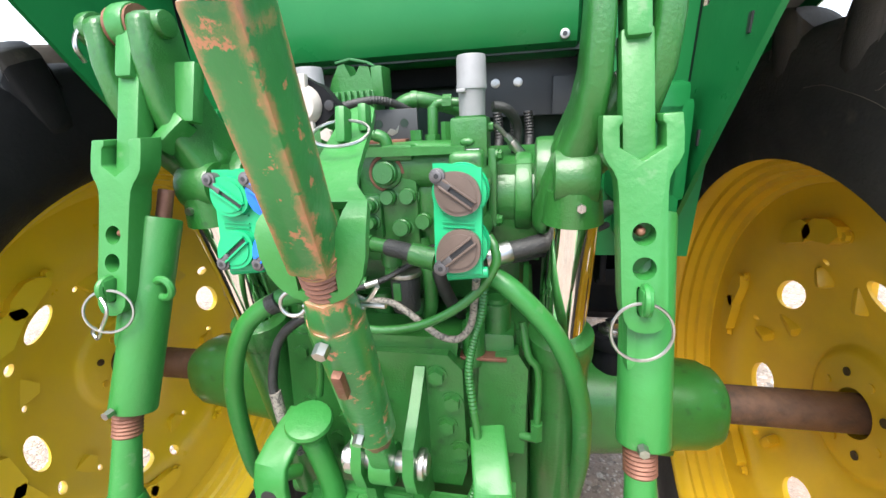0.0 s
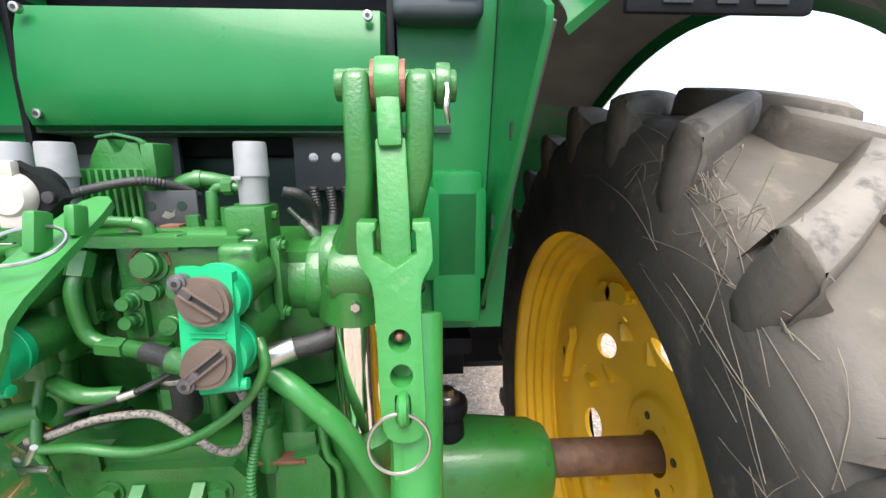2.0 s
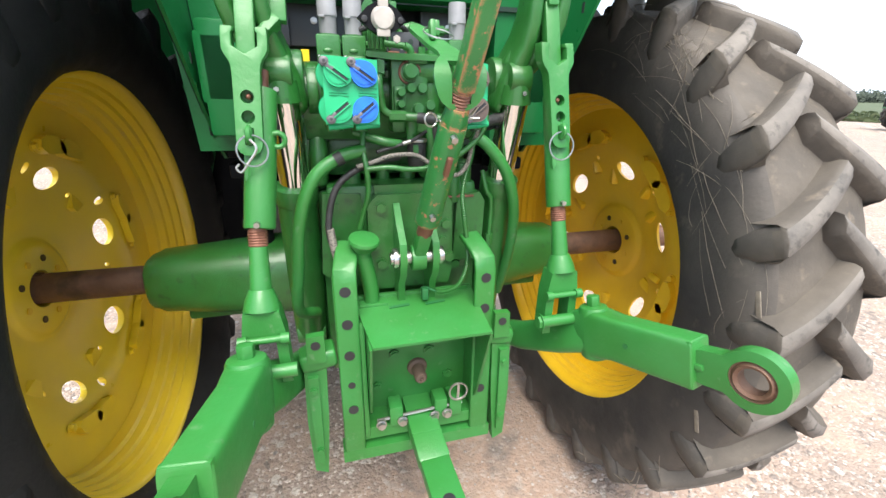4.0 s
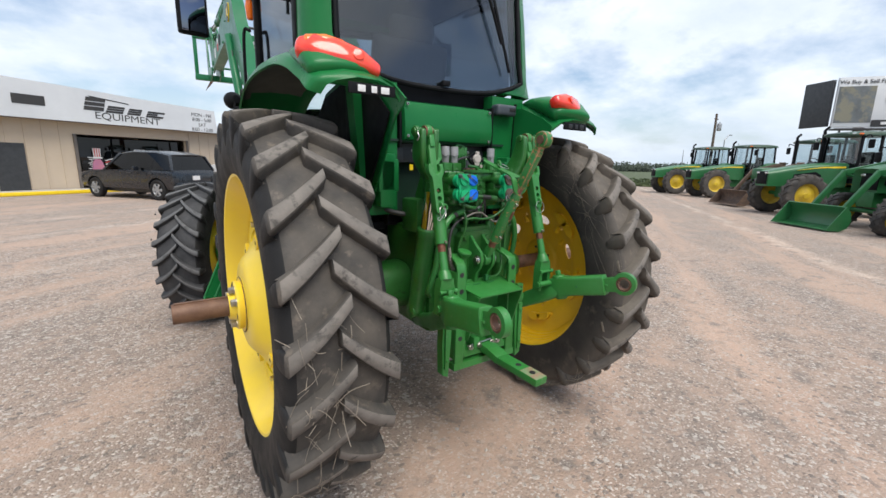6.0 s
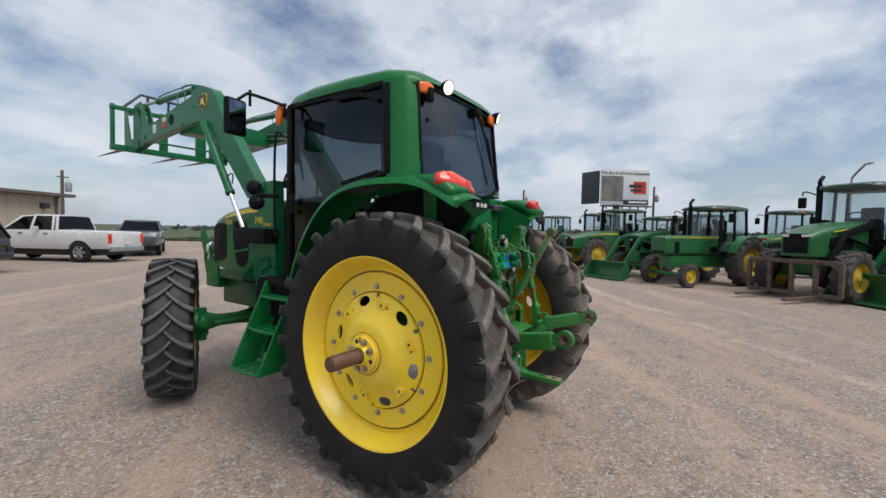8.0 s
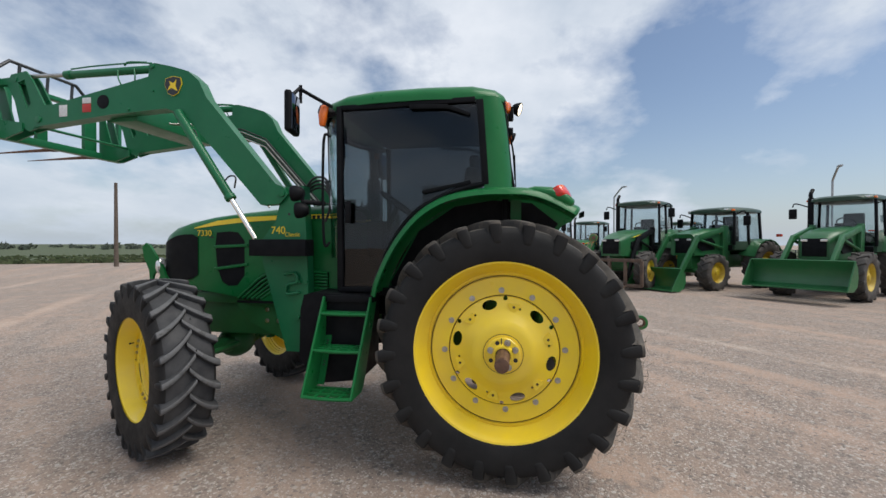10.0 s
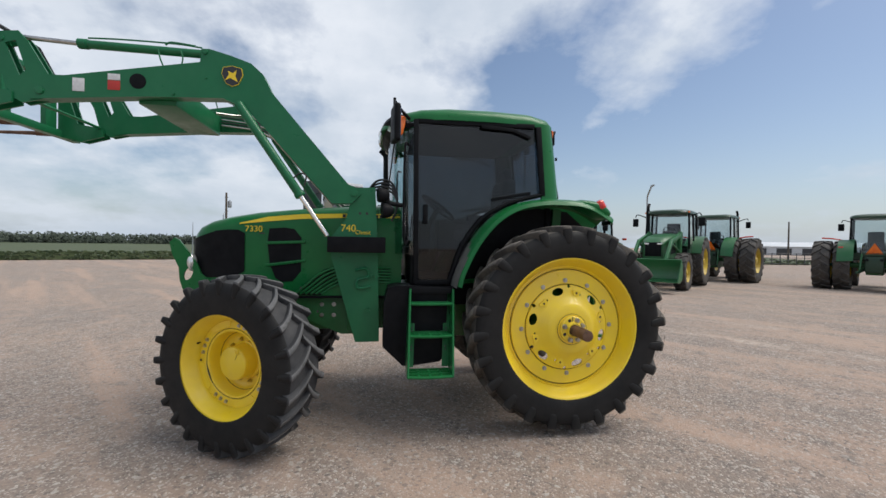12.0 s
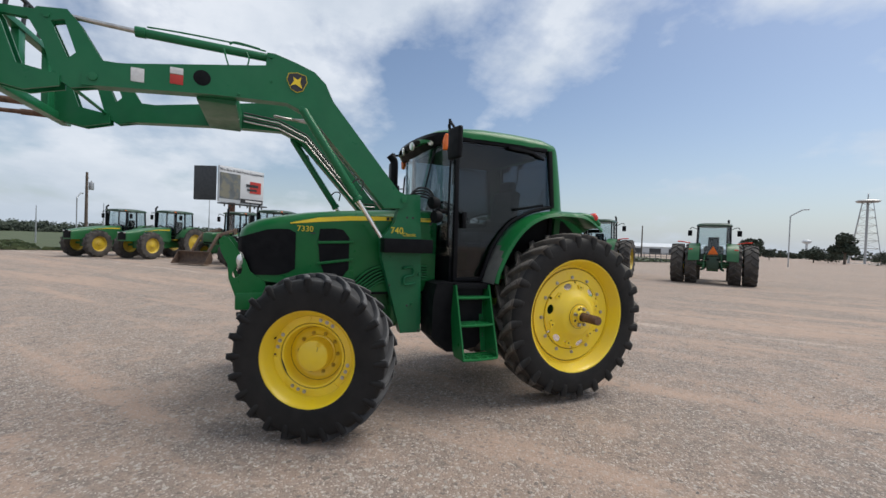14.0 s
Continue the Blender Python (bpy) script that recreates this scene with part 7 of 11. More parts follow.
# windscreen
b = B()
fr = []
for z in (1.50, 1.9, 2.3, 2.68):
    fr.append([V(0.645 * math.sin(radians(90) * k / 8), 1.29 + 0.22 * math.cos(radians(90) * abs(k) / 8) ** 0.8 + 0.02 * (z - 1.5), z) for k in range(-8, 9)])
sheet(b, fr)
solid(b, 0.006)
part("windscreen", b, CLEAR, G, "curved clear windscreen", 20)
b = B()
bar(b, (-0.50, 1.47, 2.64), (-0.34, 1.53, 2.12), 0.012, 0.02, (0, 1, 0), 0.003)
part("front_wiper", b, BLACK, G)
# visor with work lamps
b = B()
rows = []
for z, o in ((2.735, 0.06), (2.70, 0.075), (2.62, 0.03), (2.575, -0.01)):
    rows.append([V(0.66 * math.sin(radians(90) * k / 8), 1.33 + o + 0.215 * math.cos(radians(90) * abs(k) / 8) ** 0.8, z + (0.0 if z > 2.6 else 0.06 * abs(k) / 8)) for k in range(-8, 9)])
sheet(b, rows)
solid(b, 0.03)
visor = part("roof_visor", b, BLACK, G, "black visor over the windscreen")
for x, y, nx_ in ((-0.60, 1.44, -0.7), (-0.49, 1.515, -0.55), (0.49, 1.515, 0.55), (-0.15, 1.60, -0.2), (0.15, 1.60, 0.2)):
    b = B()
    dvec = V(nx_, 1, -0.15).normalized()
    c = V(x, y, 2.665)
    lathe(b, [(0.0, 0.0), (0.045, 0.0), (0.047, 0.012), (0.040, 0.022), (0.0, 0.026)], c, dvec, 20)
    part("work_lamp", b, LAMPGLASS, visor, "round work lamp")
for s in (-1, 1):
    b = B()
    loft(b, [((s * 0.668, 1.44, 2.565), 0.026, 0.024), ((s * 0.672, 1.435, 2.63), 0.030, 0.034), ((s * 0.668, 1.42, 2.695), 0.026, 0.030)], (1, 0, 0), 18, 2.6, 0.7)
    part("marker_lamp", b, AMBER, visor, "orange marker lamp")
    b = B()
    loft(b, [((s * 0.445, -0.020, 2.672), 0.016, 0.036), ((s * 0.50, -0.020, 2.670), 0.022, 0.043), ((s * 0.56, -0.002, 2.664), 0.018, 0.036)], (0, 1, 0), 18, 3.0, 0.6)
    part("rear_marker", b, AMBER, G, "orange rear marker lamp")
    b = B()
    c = V(s * 0.545 if s > 0 else -0.36, -0.05 if s > 0 else -0.10, 2.70)
    dv = V(s * 0.25, -1, -0.35).normalized()
    lathe(b, [(0.0, -0.055), (0.028, -0.05), (0.042, -0.03), (0.053, 0.0), (0.054, 0.012), (0.049, 0.014)], c, dv, 24)
    bar(b, c - dv * 0.04, c + V(0, 0.10, 0.02), 0.02, 0.02, (1, 0, 0), 0.004)
    wl = part("rear_work_lamp", b, BLACK, G, "black rear work lamp")
    b = B()
    lathe(b, [(0.0, 0.016), (0.03, 0.014), (0.049, 0.010)], c, dv, 24)
    part("lens", b, LITLENS, wl, "glowing lamp lens")
# base, floor, roof lining, seat, wheel
b = B()
box(b, (0, 0.46, 1.24), (0.86, 0.78, 0.06), 0.01)
box(b, (0, 1.07, 1.24), (1.30, 0.44, 0.06), 0.01)
box(b, (0, 1.30, 1.40), (1.26, 0.06, 0.34), 0.01)
box(b, (0, 0.0, 1.80), (1.05, 0.05, 0.34), 0.01)
box(b, (0, 0.72, 1.12), (0.72, 1.1, 0.22), 0.02)
part("cab_floor", b, BLACK, G, "black cab floor and firewall")
b = B()
box(b, (0, 0.75, 2.665), (1.26, 1.1, 0.03), 0.01)
part("roof_lining", b, SEATCLOTH, G)
b = B()
box(b, (0, 0.55, 1.70), (0.50, 0.48, 0.13), 0.05, None, 3)
box(b, (0, 0.32, 2.00), (0.48, 0.13, 0.56), 0.05, Matrix.Rotation(radians(8), 4, "X"), 3)
box(b, (0, 0.28, 2.33), (0.28, 0.09, 0.15), 0.04, None, 3)
box(b, (0, 0.55, 1.45), (0.36, 0.36, 0.36), 0.03)
for s in (-1, 1):
    box(b, (s * 0.31, 0.58, 1.86), (0.09, 0.36, 0.06), 0.02)
box(b, (0.46, 0.60, 1.70), (0.22, 0.70, 0.36), 0.04)
part("seat", b, SEATCLOTH, G, "dark cloth seat inside the cab")
b = B()
torus(b, (0, 1.00, 1.98), (0, -0.75, 1), 0.20, 0.016, 36, 8)
rod(b, (0, 1.00, 1.98), (0, 1.20, 1.60), 0.03, n=12)
for k in range(3):
    a = radians(90 + 120 * k)
    q = V(0, -0.75, 1).to_track_quat("Z", "Y").to_matrix()
    bar(b, V(0, 1.0, 1.98), V(0, 1.0, 1.98) + q @ V(0.2 * math.cos(a), 0.2 * math.sin(a), 0), 0.03, 0.012, (1, 0, 0))
box(b, (0, 1.18, 1.66), (0.34, 0.16, 0.34), 0.04)
part("steering_wheel", b, BLACK, G, "black steering wheel")

# mirrors, exhaust, side bits
for s in (-1, 1):
    b = B()
    tube(b, [(s * 0.66, 1.36, 2.70), (s * 0.80, 1.46, 2.745), (s * 0.92, 1.50, 2.76)], 0.014, 8)
    rod(b, (s * 0.90, 1.50, 2.79), (s * 0.90, 1.50, 2.66), 0.012, n=10)
    rod(b, (s * 0.92, 1.50, 2.76), (s * 1.06, 1.50, 2.64), 0.012, n=10)
    mi = part("mirror_arm", b, BLACK, G, "black mirror arm")
    b = B()
    box(b, (s * 1.03, 1.495, 2.54), (0.19, 0.050, 0.29), 0.024, Matrix.Rotation(s * radians(-9), 4, "Z"), 3)
    mir = part("mirror", b, BLACK, mi, "black mirror housing")
    b = B()
    q = Matrix.Rotation(s * radians(-9), 4, "Z")
    box(b, V(s * 1.03, 1.495, 2.54) + q @ V(0, -0.0265, 0), (0.15, 0.004, 0.25), 0.001, q)
    part("mirror_glass", b, DARKMIRROR, mir, "dark mirror glass")
    # handrail by the door
    b = B()
    tube(b, [(s * 0.70, 1.36, 1.62), (s * 0.73, 1.40, 1.66), (s * 0.73, 1.40, 2.40), (s * 0.69, 1.36, 2.46)], 0.011, 8)
    part("grab_rail", b, BLACK, G, "black grab rail")
    # two round lamps stacked on a bracket at the cowl
    b = B()
    tube(b, [(s * 0.70, 1.40, 1.93), (s * 0.76, 1.50, 1.935), (s * 0.80, 1.545, 1.937)], 0.020, 10)
    bar(b, (s * 0.80, 1.55, 2.03), (s * 0.805, 1.525, 1.85), 0.03, 0.014, (0, 1, 0), 0.004)
    arm_ob = part("lamp_bracket", b, BLACK, G, "black lamp bracket at the front of the cab")
    for y, z in ((1.598, 2.003), (1.562, 1.872)):
        b = B()
        lathe(b, [(0.0, -0.070), (0.030, -0.066), (0.050, -0.045), (0.061, -0.010), (0.063, 0.020), (0.058, 0.030), (0.052, 0.024), (0.0, 0.028)], (s * 0.800, y, z), (s * 0.2, 1, -0.05), 24)
        part("cowl_lamp", b, BLACK, arm_ob, "round black cowl lamp")
b = B()
rod(b, (0.80, 1.52, 1.55), (0.80, 1.52, 2.60), 0.05, n=20)
rod(b, (0.80, 1.52, 1.70), (0.80, 1.52, 2.35), 0.075, n=20, bev=0.02)
tube(b, [(0.80, 1.52, 2.58), (0.80, 1.53, 2.67), (0.80, 1.59, 2.74)], 0.05, 14)
part("exhaust", b, BLACK, G, "black exhaust stack")
# interior cab mirror seen through the door
b = B()
box(b, (-0.62, 1.30, 2.33), (0.10, 0.03, 0.22), 0.02)
part("inner_mirror", b, BLACK, G)

# steps at the left door
def cab_ladder(s):
    top, foot = V(s * 0.845, 0, 1.215), V(s * 1.135, 0, 0.545)

    def on(f, back=0.0):
        p = top.lerp(foot, f)
        return V(p.x - s * back, 0, p.z)
    b = B()
    for y0, y1 in ((1.345, 1.375), (0.978, 1.020)):
        rim_pts = [on(0.0, 0.14), on(0.0), on(0.96), on(1.0, 0.014), on(1.0, 0.205), on(0.94, 0.225)]
        plate(b, [(p.x, y0 + (y1 - y0) * k, p.z) for p, k in zip(rim_pts, (0, 0, 0.96, 1, 1, 0.94))], 0.014, 0.004)
    st = part("cab_step", b, GREEN, G, "green ladder step below the cab door")
    # rolled front edges and slotted back flanges
    for y0, y1, d in ((1.345, 1.375, -1), (0.978, 1.020, 1)):
        b = B()
        tube(b, [V(0, y0 + (y1 - y0) * f, 0) + on(f, 0.004) for f in (0.0, 0.3, 0.65, 0.99)], 0.010, 8, 2)
        part("rail_edge", b, GREEN, st)
        b = B()
        w = d * 0.052
        q = [V(0, y0 + d * 0.006, 0) + on(0.06, 0.145), V(0, y0 + d * 0.006 + w, 0) + on(0.06, 0.145), V(0, y1 + d * 0.006 + w, 0) + on(0.96, 0.222), V(0, y1 + d * 0.006, 0) + on(0.96, 0.222)]
        plate(b, q, 0.008, 0.002)
        part("inner_rail", b, GREEN, st)
        for k in range(6):
            f = 0.28 + 0.11 * (k // 2) * 2 + 0.035 * (k % 2)
            b = B()
            c = V(0, y0 + (y1 - y0) * f + d * 0.034, 0) + on(f, 0.134 + 0.084 * f)
            rod(b, c, c + V(s * 0.004, 0, 0.0015), 0.007, n=10)
            part("rail_hole", b, LABELK, st)
    for f, depth in ((0.18, 0.13), (0.55, 0.16), (0.985, 0.20)):
        yf, yr = 1.345 + 0.030 * f, 0.978 + 0.042 * f
        b = B()
        nose = [V(0, yf + (yr - yf) * k / 8, 0) + on(f, 0.012 - 0.020 * math.sin(math.pi * k / 8)) for k in range(9)]
        tube(b, nose, 0.013, 8, 2)
        for g in (0.35, 0.68, 1.0):
            p = on(f, depth * g)
            bar(b, (p.x, yf, p.z), (p.x, yr, p.z), 0.018, 0.024, (1, 0, 0), 0.003)
        for g in (0.25, 0.5, 0.75):
            p, q = on(f, 0.0), on(f, depth)
            y = yf + (yr - yf) * g
            bar(b, (p.x, y, p.z), (q.x, y, p.z), 0.012, 0.018, (0, 0, 1), 0.002)
        part("tread", b, GREEN, st)
    b = B()
    bar(b, (s * 0.76, 1.35, 1.20), (s * 0.76, 0.97, 1.20), 0.14, 0.05, (1, 0, 0), 0.004)
    part("step_hanger", b, BLACK, st)


cab_ladder(-1)
# side tanks
for s in (-1, 1):
    b = B()
    prism(b, [(1.02, 1.22), (1.46, 1.24), (1.53, 1.22), (1.56, 1.10), (1.57, 0.72), (1.40, 0.555), (1.34, 0.552), (1.08, 0.585), (1.03, 0.64)], "x", s * 0.50, s * 0.80, 0.035, 3)
    part("fuel_tank", b, BLACK, G, "black plastic fuel tank")

# ---------------------------------------------------------------- hood and front
HOOD = [(1.40, 0.425, 1.975, 1.10), (1.70, 0.425, 1.960, 1.10), (2.05, 0.42, 1.938, 1.10), (2.40, 0.41, 1.908, 1.14), (2.70, 0.39, 1.875, 1.18), (2.95, 0.362, 1.83, 1.20), (3.12, 0.33, 1.785, 1.22), (3.22, 0.29, 1.735, 1.24), (3.27, 0.24, 1.685, 1.27), (3.285, 0.19, 1.64, 1.30)]
def hood_row(y, w, zt, zb, grow=0.0):
    w, zt = w + grow, zt + grow
    out = []
    sh = zt - 0.17
    for k in range(5):
        out.append(V(-w + 0.015 * (1 - k / 4) * 0, y, zb + (sh - zb) * k / 4))
    for k in range(1, 13):
        a = math.pi * k / 13
        c, s0 = math.cos(a), math.sin(a)
        out.append(V(-w * math.copysign(abs(c) ** 0.42, c), y, sh + (zt - sh) * abs(s0) ** 0.75))
    for k in range(4, -1, -1):
        out.append(V(w, y, zb + (sh - zb) * k / 4))
    return out
b = B()
rows = [hood_row(*h) for h in HOOD]
sheet(b, rows)
vsb = [b.verts.new(p) for p in rows[-1]]
b.faces.new(vsb)
hood = part("hood", b, GREEN, G, "long green engine hood with yellow stripe", 50)
def hood_w(y):
    for p, q in zip(HOOD, HOOD[1:]):
        if p[0] <= y <= q[0]:
            f = (y - p[0]) / (q[0] - p[0])
            return p[1] + (q[1] - p[1]) * f
    return HOOD[-1][1]
# black nose grille that wraps to both sides
b = B()
rows = []
gy = [2.80, 2.86, 2.95, 3.05, 3.12, 3.20, 3.255, 3.29]
for s in (-1, 1):
    rws = []
    for z in (1.27, 1.38, 1.50, 1.62, 1.70):
        row = []
        for y in gy:
            top = 0.0
            zz = z
            if y < 2.9:
                zz = min(max(z, 1.27 + (2.9 - y) * 0.6), 1.72 - (2.9 - y) * 0.5)
            lim = 1.80 - 0.55 * max(0, y - 2.9) * 0.62
            row.append(V(s * (hood_w(min(y, 3.28)) + 0.008), y, min(zz, lim - 0.06)))
        rws.append(row + [V(0, 3.30, min(z, 1.66))])
    sheet(b, rws)
part("grille", b, BLACK, hood, "black mesh nose grille")
for s in (-1, 1):
    # side vent with slats
    b = B()
    pts = [(2.585, 1.715), (2.60, 1.60), (2.58, 1.40), (2.53, 1.27), (2.47, 1.235), (2.38, 1.24), (2.30, 1.34), (2.285, 1.52), (2.30, 1.63), (2.37, 1.715), (2.45, 1.725)]
    prism(b, pts, "x", s * (hood_w(2.45) - 0.01), s * (hood_w(2.45) + 0.006), 0.0)
    vent = part("side_vent", b, BLACK, hood, "black side vent")
    for za, zb_ in ((1.585, 1.60), (1.385, 1.43)):
        b = B()
        bar(b, (s * (hood_w(2.45) + 0.012), 2.61, za), (s * (hood_w(2.3) + 0.008), 2.27, zb_), 0.02, 0.026, (1, 0, 0), 0.006)
        part("vent_slat", b, GREEN, vent)
    b = B()
    line_pts = [(1.42, 1.835, 1.872), (1.9, 1.828, 1.866), (2.3, 1.808, 1.852), (2.6, 1.78, 1.822), (2.85, 1.752, 1.762)]
    sheet(b, [[V(s * (hood_w(y) * 0.992 + 0.004), y, z0) for y, z0, z1 in line_pts], [V(s * (hood_w(y) * 0.965 + 0.006), y, z1) for y, z0, z1 in line_pts]])
    solid(b, 0.002)
    part("stripe", b, GOLD, hood, "yellow hood stripe")
    b = B()
    plate(b, [(s * 0.436, 2.37, 1.12), (s * 0.436, 1.50, 1.12), (s * 0.436, 1.50, 1.37), (s * 0.436, 1.98, 1.385), (s * 0.436, 2.10, 1.35), (s * 0.436, 2.23, 1.255)], 0.012, 0.0)
    back_panel = part("louver_panel", b, BLACK, hood, "dark panel behind the louvres")
    for k in range(6):
        b = B()
        d, e = 0.045 * k, 0.026 * k
        tube(b, [(s * 0.445, 2.35 - d, 1.130), (s * 0.449, 2.235 - d * 0.95, 1.228 - e * 0.25), (s * 0.449, 2.135 - d * 0.75, 1.312 - e * 0.72), (s * 0.449, 2.00 - d * 0.35, 1.366 - e), (s * 0.447, 1.84, 1.376 - e * 1.04), (s * 0.445, 1.50, 1.368 - e * 1.05)], 0.0115, 8, 4)
        part("louver", b, GREEN, back_panel)
    b = B()
    plate(b, [(s * 0.441, 2.12, 1.115), (s * 0.441, 1.50, 1.115), (s * 0.441, 1.50, 1.23), (s * 0.441, 1.95, 1.235), (s * 0.441, 2.05, 1.20)], 0.012, 0.0)
    part("lower_panel", b, GREEN, hood)
    b = B()
    bar(b, (s * 0.444, 2.36, 1.100), (s * 0.444, 1.50, 1.100), 0.010, 0.022, (1, 0, 0), 0.003)
    part("hood_seal", b, BLACK, hood, "black rubber seal below the hood")
# writing on the hood: model number, and bars for the maker's name
for s in (-1, 1):
    q = Matrix.Translation((s * 0.402, 2.72, 1.708)) @ Matrix.Rotation(s * radians(90), 4, "Z") @ Matrix.Rotation(radians(90), 4, "X")
    lettering("model_number", "7330", 0.075, q, GOLD, hood, 0.001)
    b = B()
    box(b, (s * 0.403, 2.65, 1.672), (0.004, 0.05, 0.010))
    for k in range(9):
        box(b, (s * (hood_w(1.7) * 0.98 + 0.004), 1.93 - 0.042 * k, 1.845), (0.012, 0.026, 0.030))
    part("name_print", b, LABELK, hood, "dark bars on the stripe")
# engine frame, front axle, bumper bracket
b = B()
box(b, (0, 2.25, 0.93), (0.50, 1.70, 0.32), 0.02)
box(b, (0, 1.50, 1.0), (0.60, 0.5, 0.4), 0.03)
prism(b, [(2.45, 1.08), (1.60, 1.08), (1.60, 0.74), (1.95, 0.74), (2.30, 0.90)], "x", -0.34, 0.34, 0.015)
box(b, (0, 2.3, 1.12), (0.66, 1.5, 0.10), 0.01)
eng = part("engine_frame", b, DARKGREEN, G, "dark green engine frame")
for s in (-1, 1):
    for y, z in ((2.13, 1.02), (2.02, 1.02), (2.13, 0.92), (2.02, 0.92)):
        b = B()
        hexbolt(b, (s * 0.345, y, z), (s, 0, 0), 0.016, 0.014)
        part("frame_bolt", b, ZINC, eng)
b = B()
ball(b, (0, 2.69, 0.64), 0.17, (1.1, 1, 0.9))
for s in (-1, 1):
    loft(b, [((s * 0.12, 2.69, 0.645), 0.10, 0.085), ((s * 0.30, 2.69, 0.645), 0.075, 0.062), ((s * 0.52, 2.685, 0.655), 0.070, 0.060), ((s * 0.66, 2.68, 0.665), 0.085, 0.095)], (0, 1, 0))
    rod(b, (s * 0.18, 2.54, 0.66), (s * 0.66, 2.53, 0.66), 0.024, n=12)
axle_ob = part("front_axle", b, DARKGREEN, G, "green driven front axle")
for s in (-1, 1):
    at = pose(s * 0.994, 2.679, 0.671, 0, 0, -28.2)
    b = B()
    lathe(b, [(0.0, 0.32), (0.075, 0.32), (0.095, 0.30), (0.100, 0.26), (0.135, 0.235), (0.145, 0.20), (0.145, 0.165), (0.125, 0.140), (0.0, 0.138)], (0, 0, 0), (-s, 0, 0), 28)
    for z in (-0.135, 0.135):
        rod(b, (-s * 0.255, 0, z - 0.03), (-s * 0.255, 0, z + 0.03), 0.052, 0.046, n=18, bev=0.008)
    box(b, (-s * 0.27, 0, 0), (0.10, 0.10, 0.24), 0.02)
    box(b, (-s * 0.25, -0.11, 0.02), (0.07, 0.16, 0.05), 0.015)
    bmesh.ops.transform(b, matrix=at, verts=b.verts[:])
    part("steering_knuckle", b, GREEN, axle_ob, "green cast steering knuckle")
b = B()
for s in (-1, 1):
    prism(b, [(3.18, 1.30), (3.22, 1.40), (3.36, 1.60), (3.40, 1.62), (3.44, 1.58), (3.42, 1.48), (3.365, 1.36), (3.355, 1.24), (3.30, 1.08), (3.20, 0.98), (3.05, 1.02), (3.05, 1.2)], "x", s * 0.33 - 0.012, s * 0.33 + 0.012, 0.004)
box(b, (0, 3.38, 1.50), (0.66, 0.03, 0.06), 0.01)
box(b, (0, 3.16, 1.03), (0.70, 0.28, 0.16), 0.02)
tube(b, [(-0.33, 3.40, 1.53), (-0.33, 3.42, 1.62), (-0.25, 3.42, 1.64), (0.25, 3.42, 1.64), (0.33, 3.42, 1.62), (0.33, 3.40, 1.53)], 0.018, 8)
guard = part("front_guard", b, GREEN, G, "green front guard bracket")
cuts = B()
bmesh.ops.create_cone(cuts, cap_ends=True, segments=24, radius1=1.0, radius2=1.0, depth=1.0, matrix=pose(0, 3.285, 1.30, 24, 0, 0) @ Matrix.Rotation(radians(90), 4, "Y") @ Matrix.Diagonal((0.062, 0.034, 1.2, 1)))
carve(guard, [cuts])
for s in (-1, 1):
    b = B()
    ball(b, (s * 0.30, 3.27, 1.40), 1.0, (0.06, 0.04, 0.08))
    part("head_lamp", b, LAMPGLASS, G, "clear head lamp")

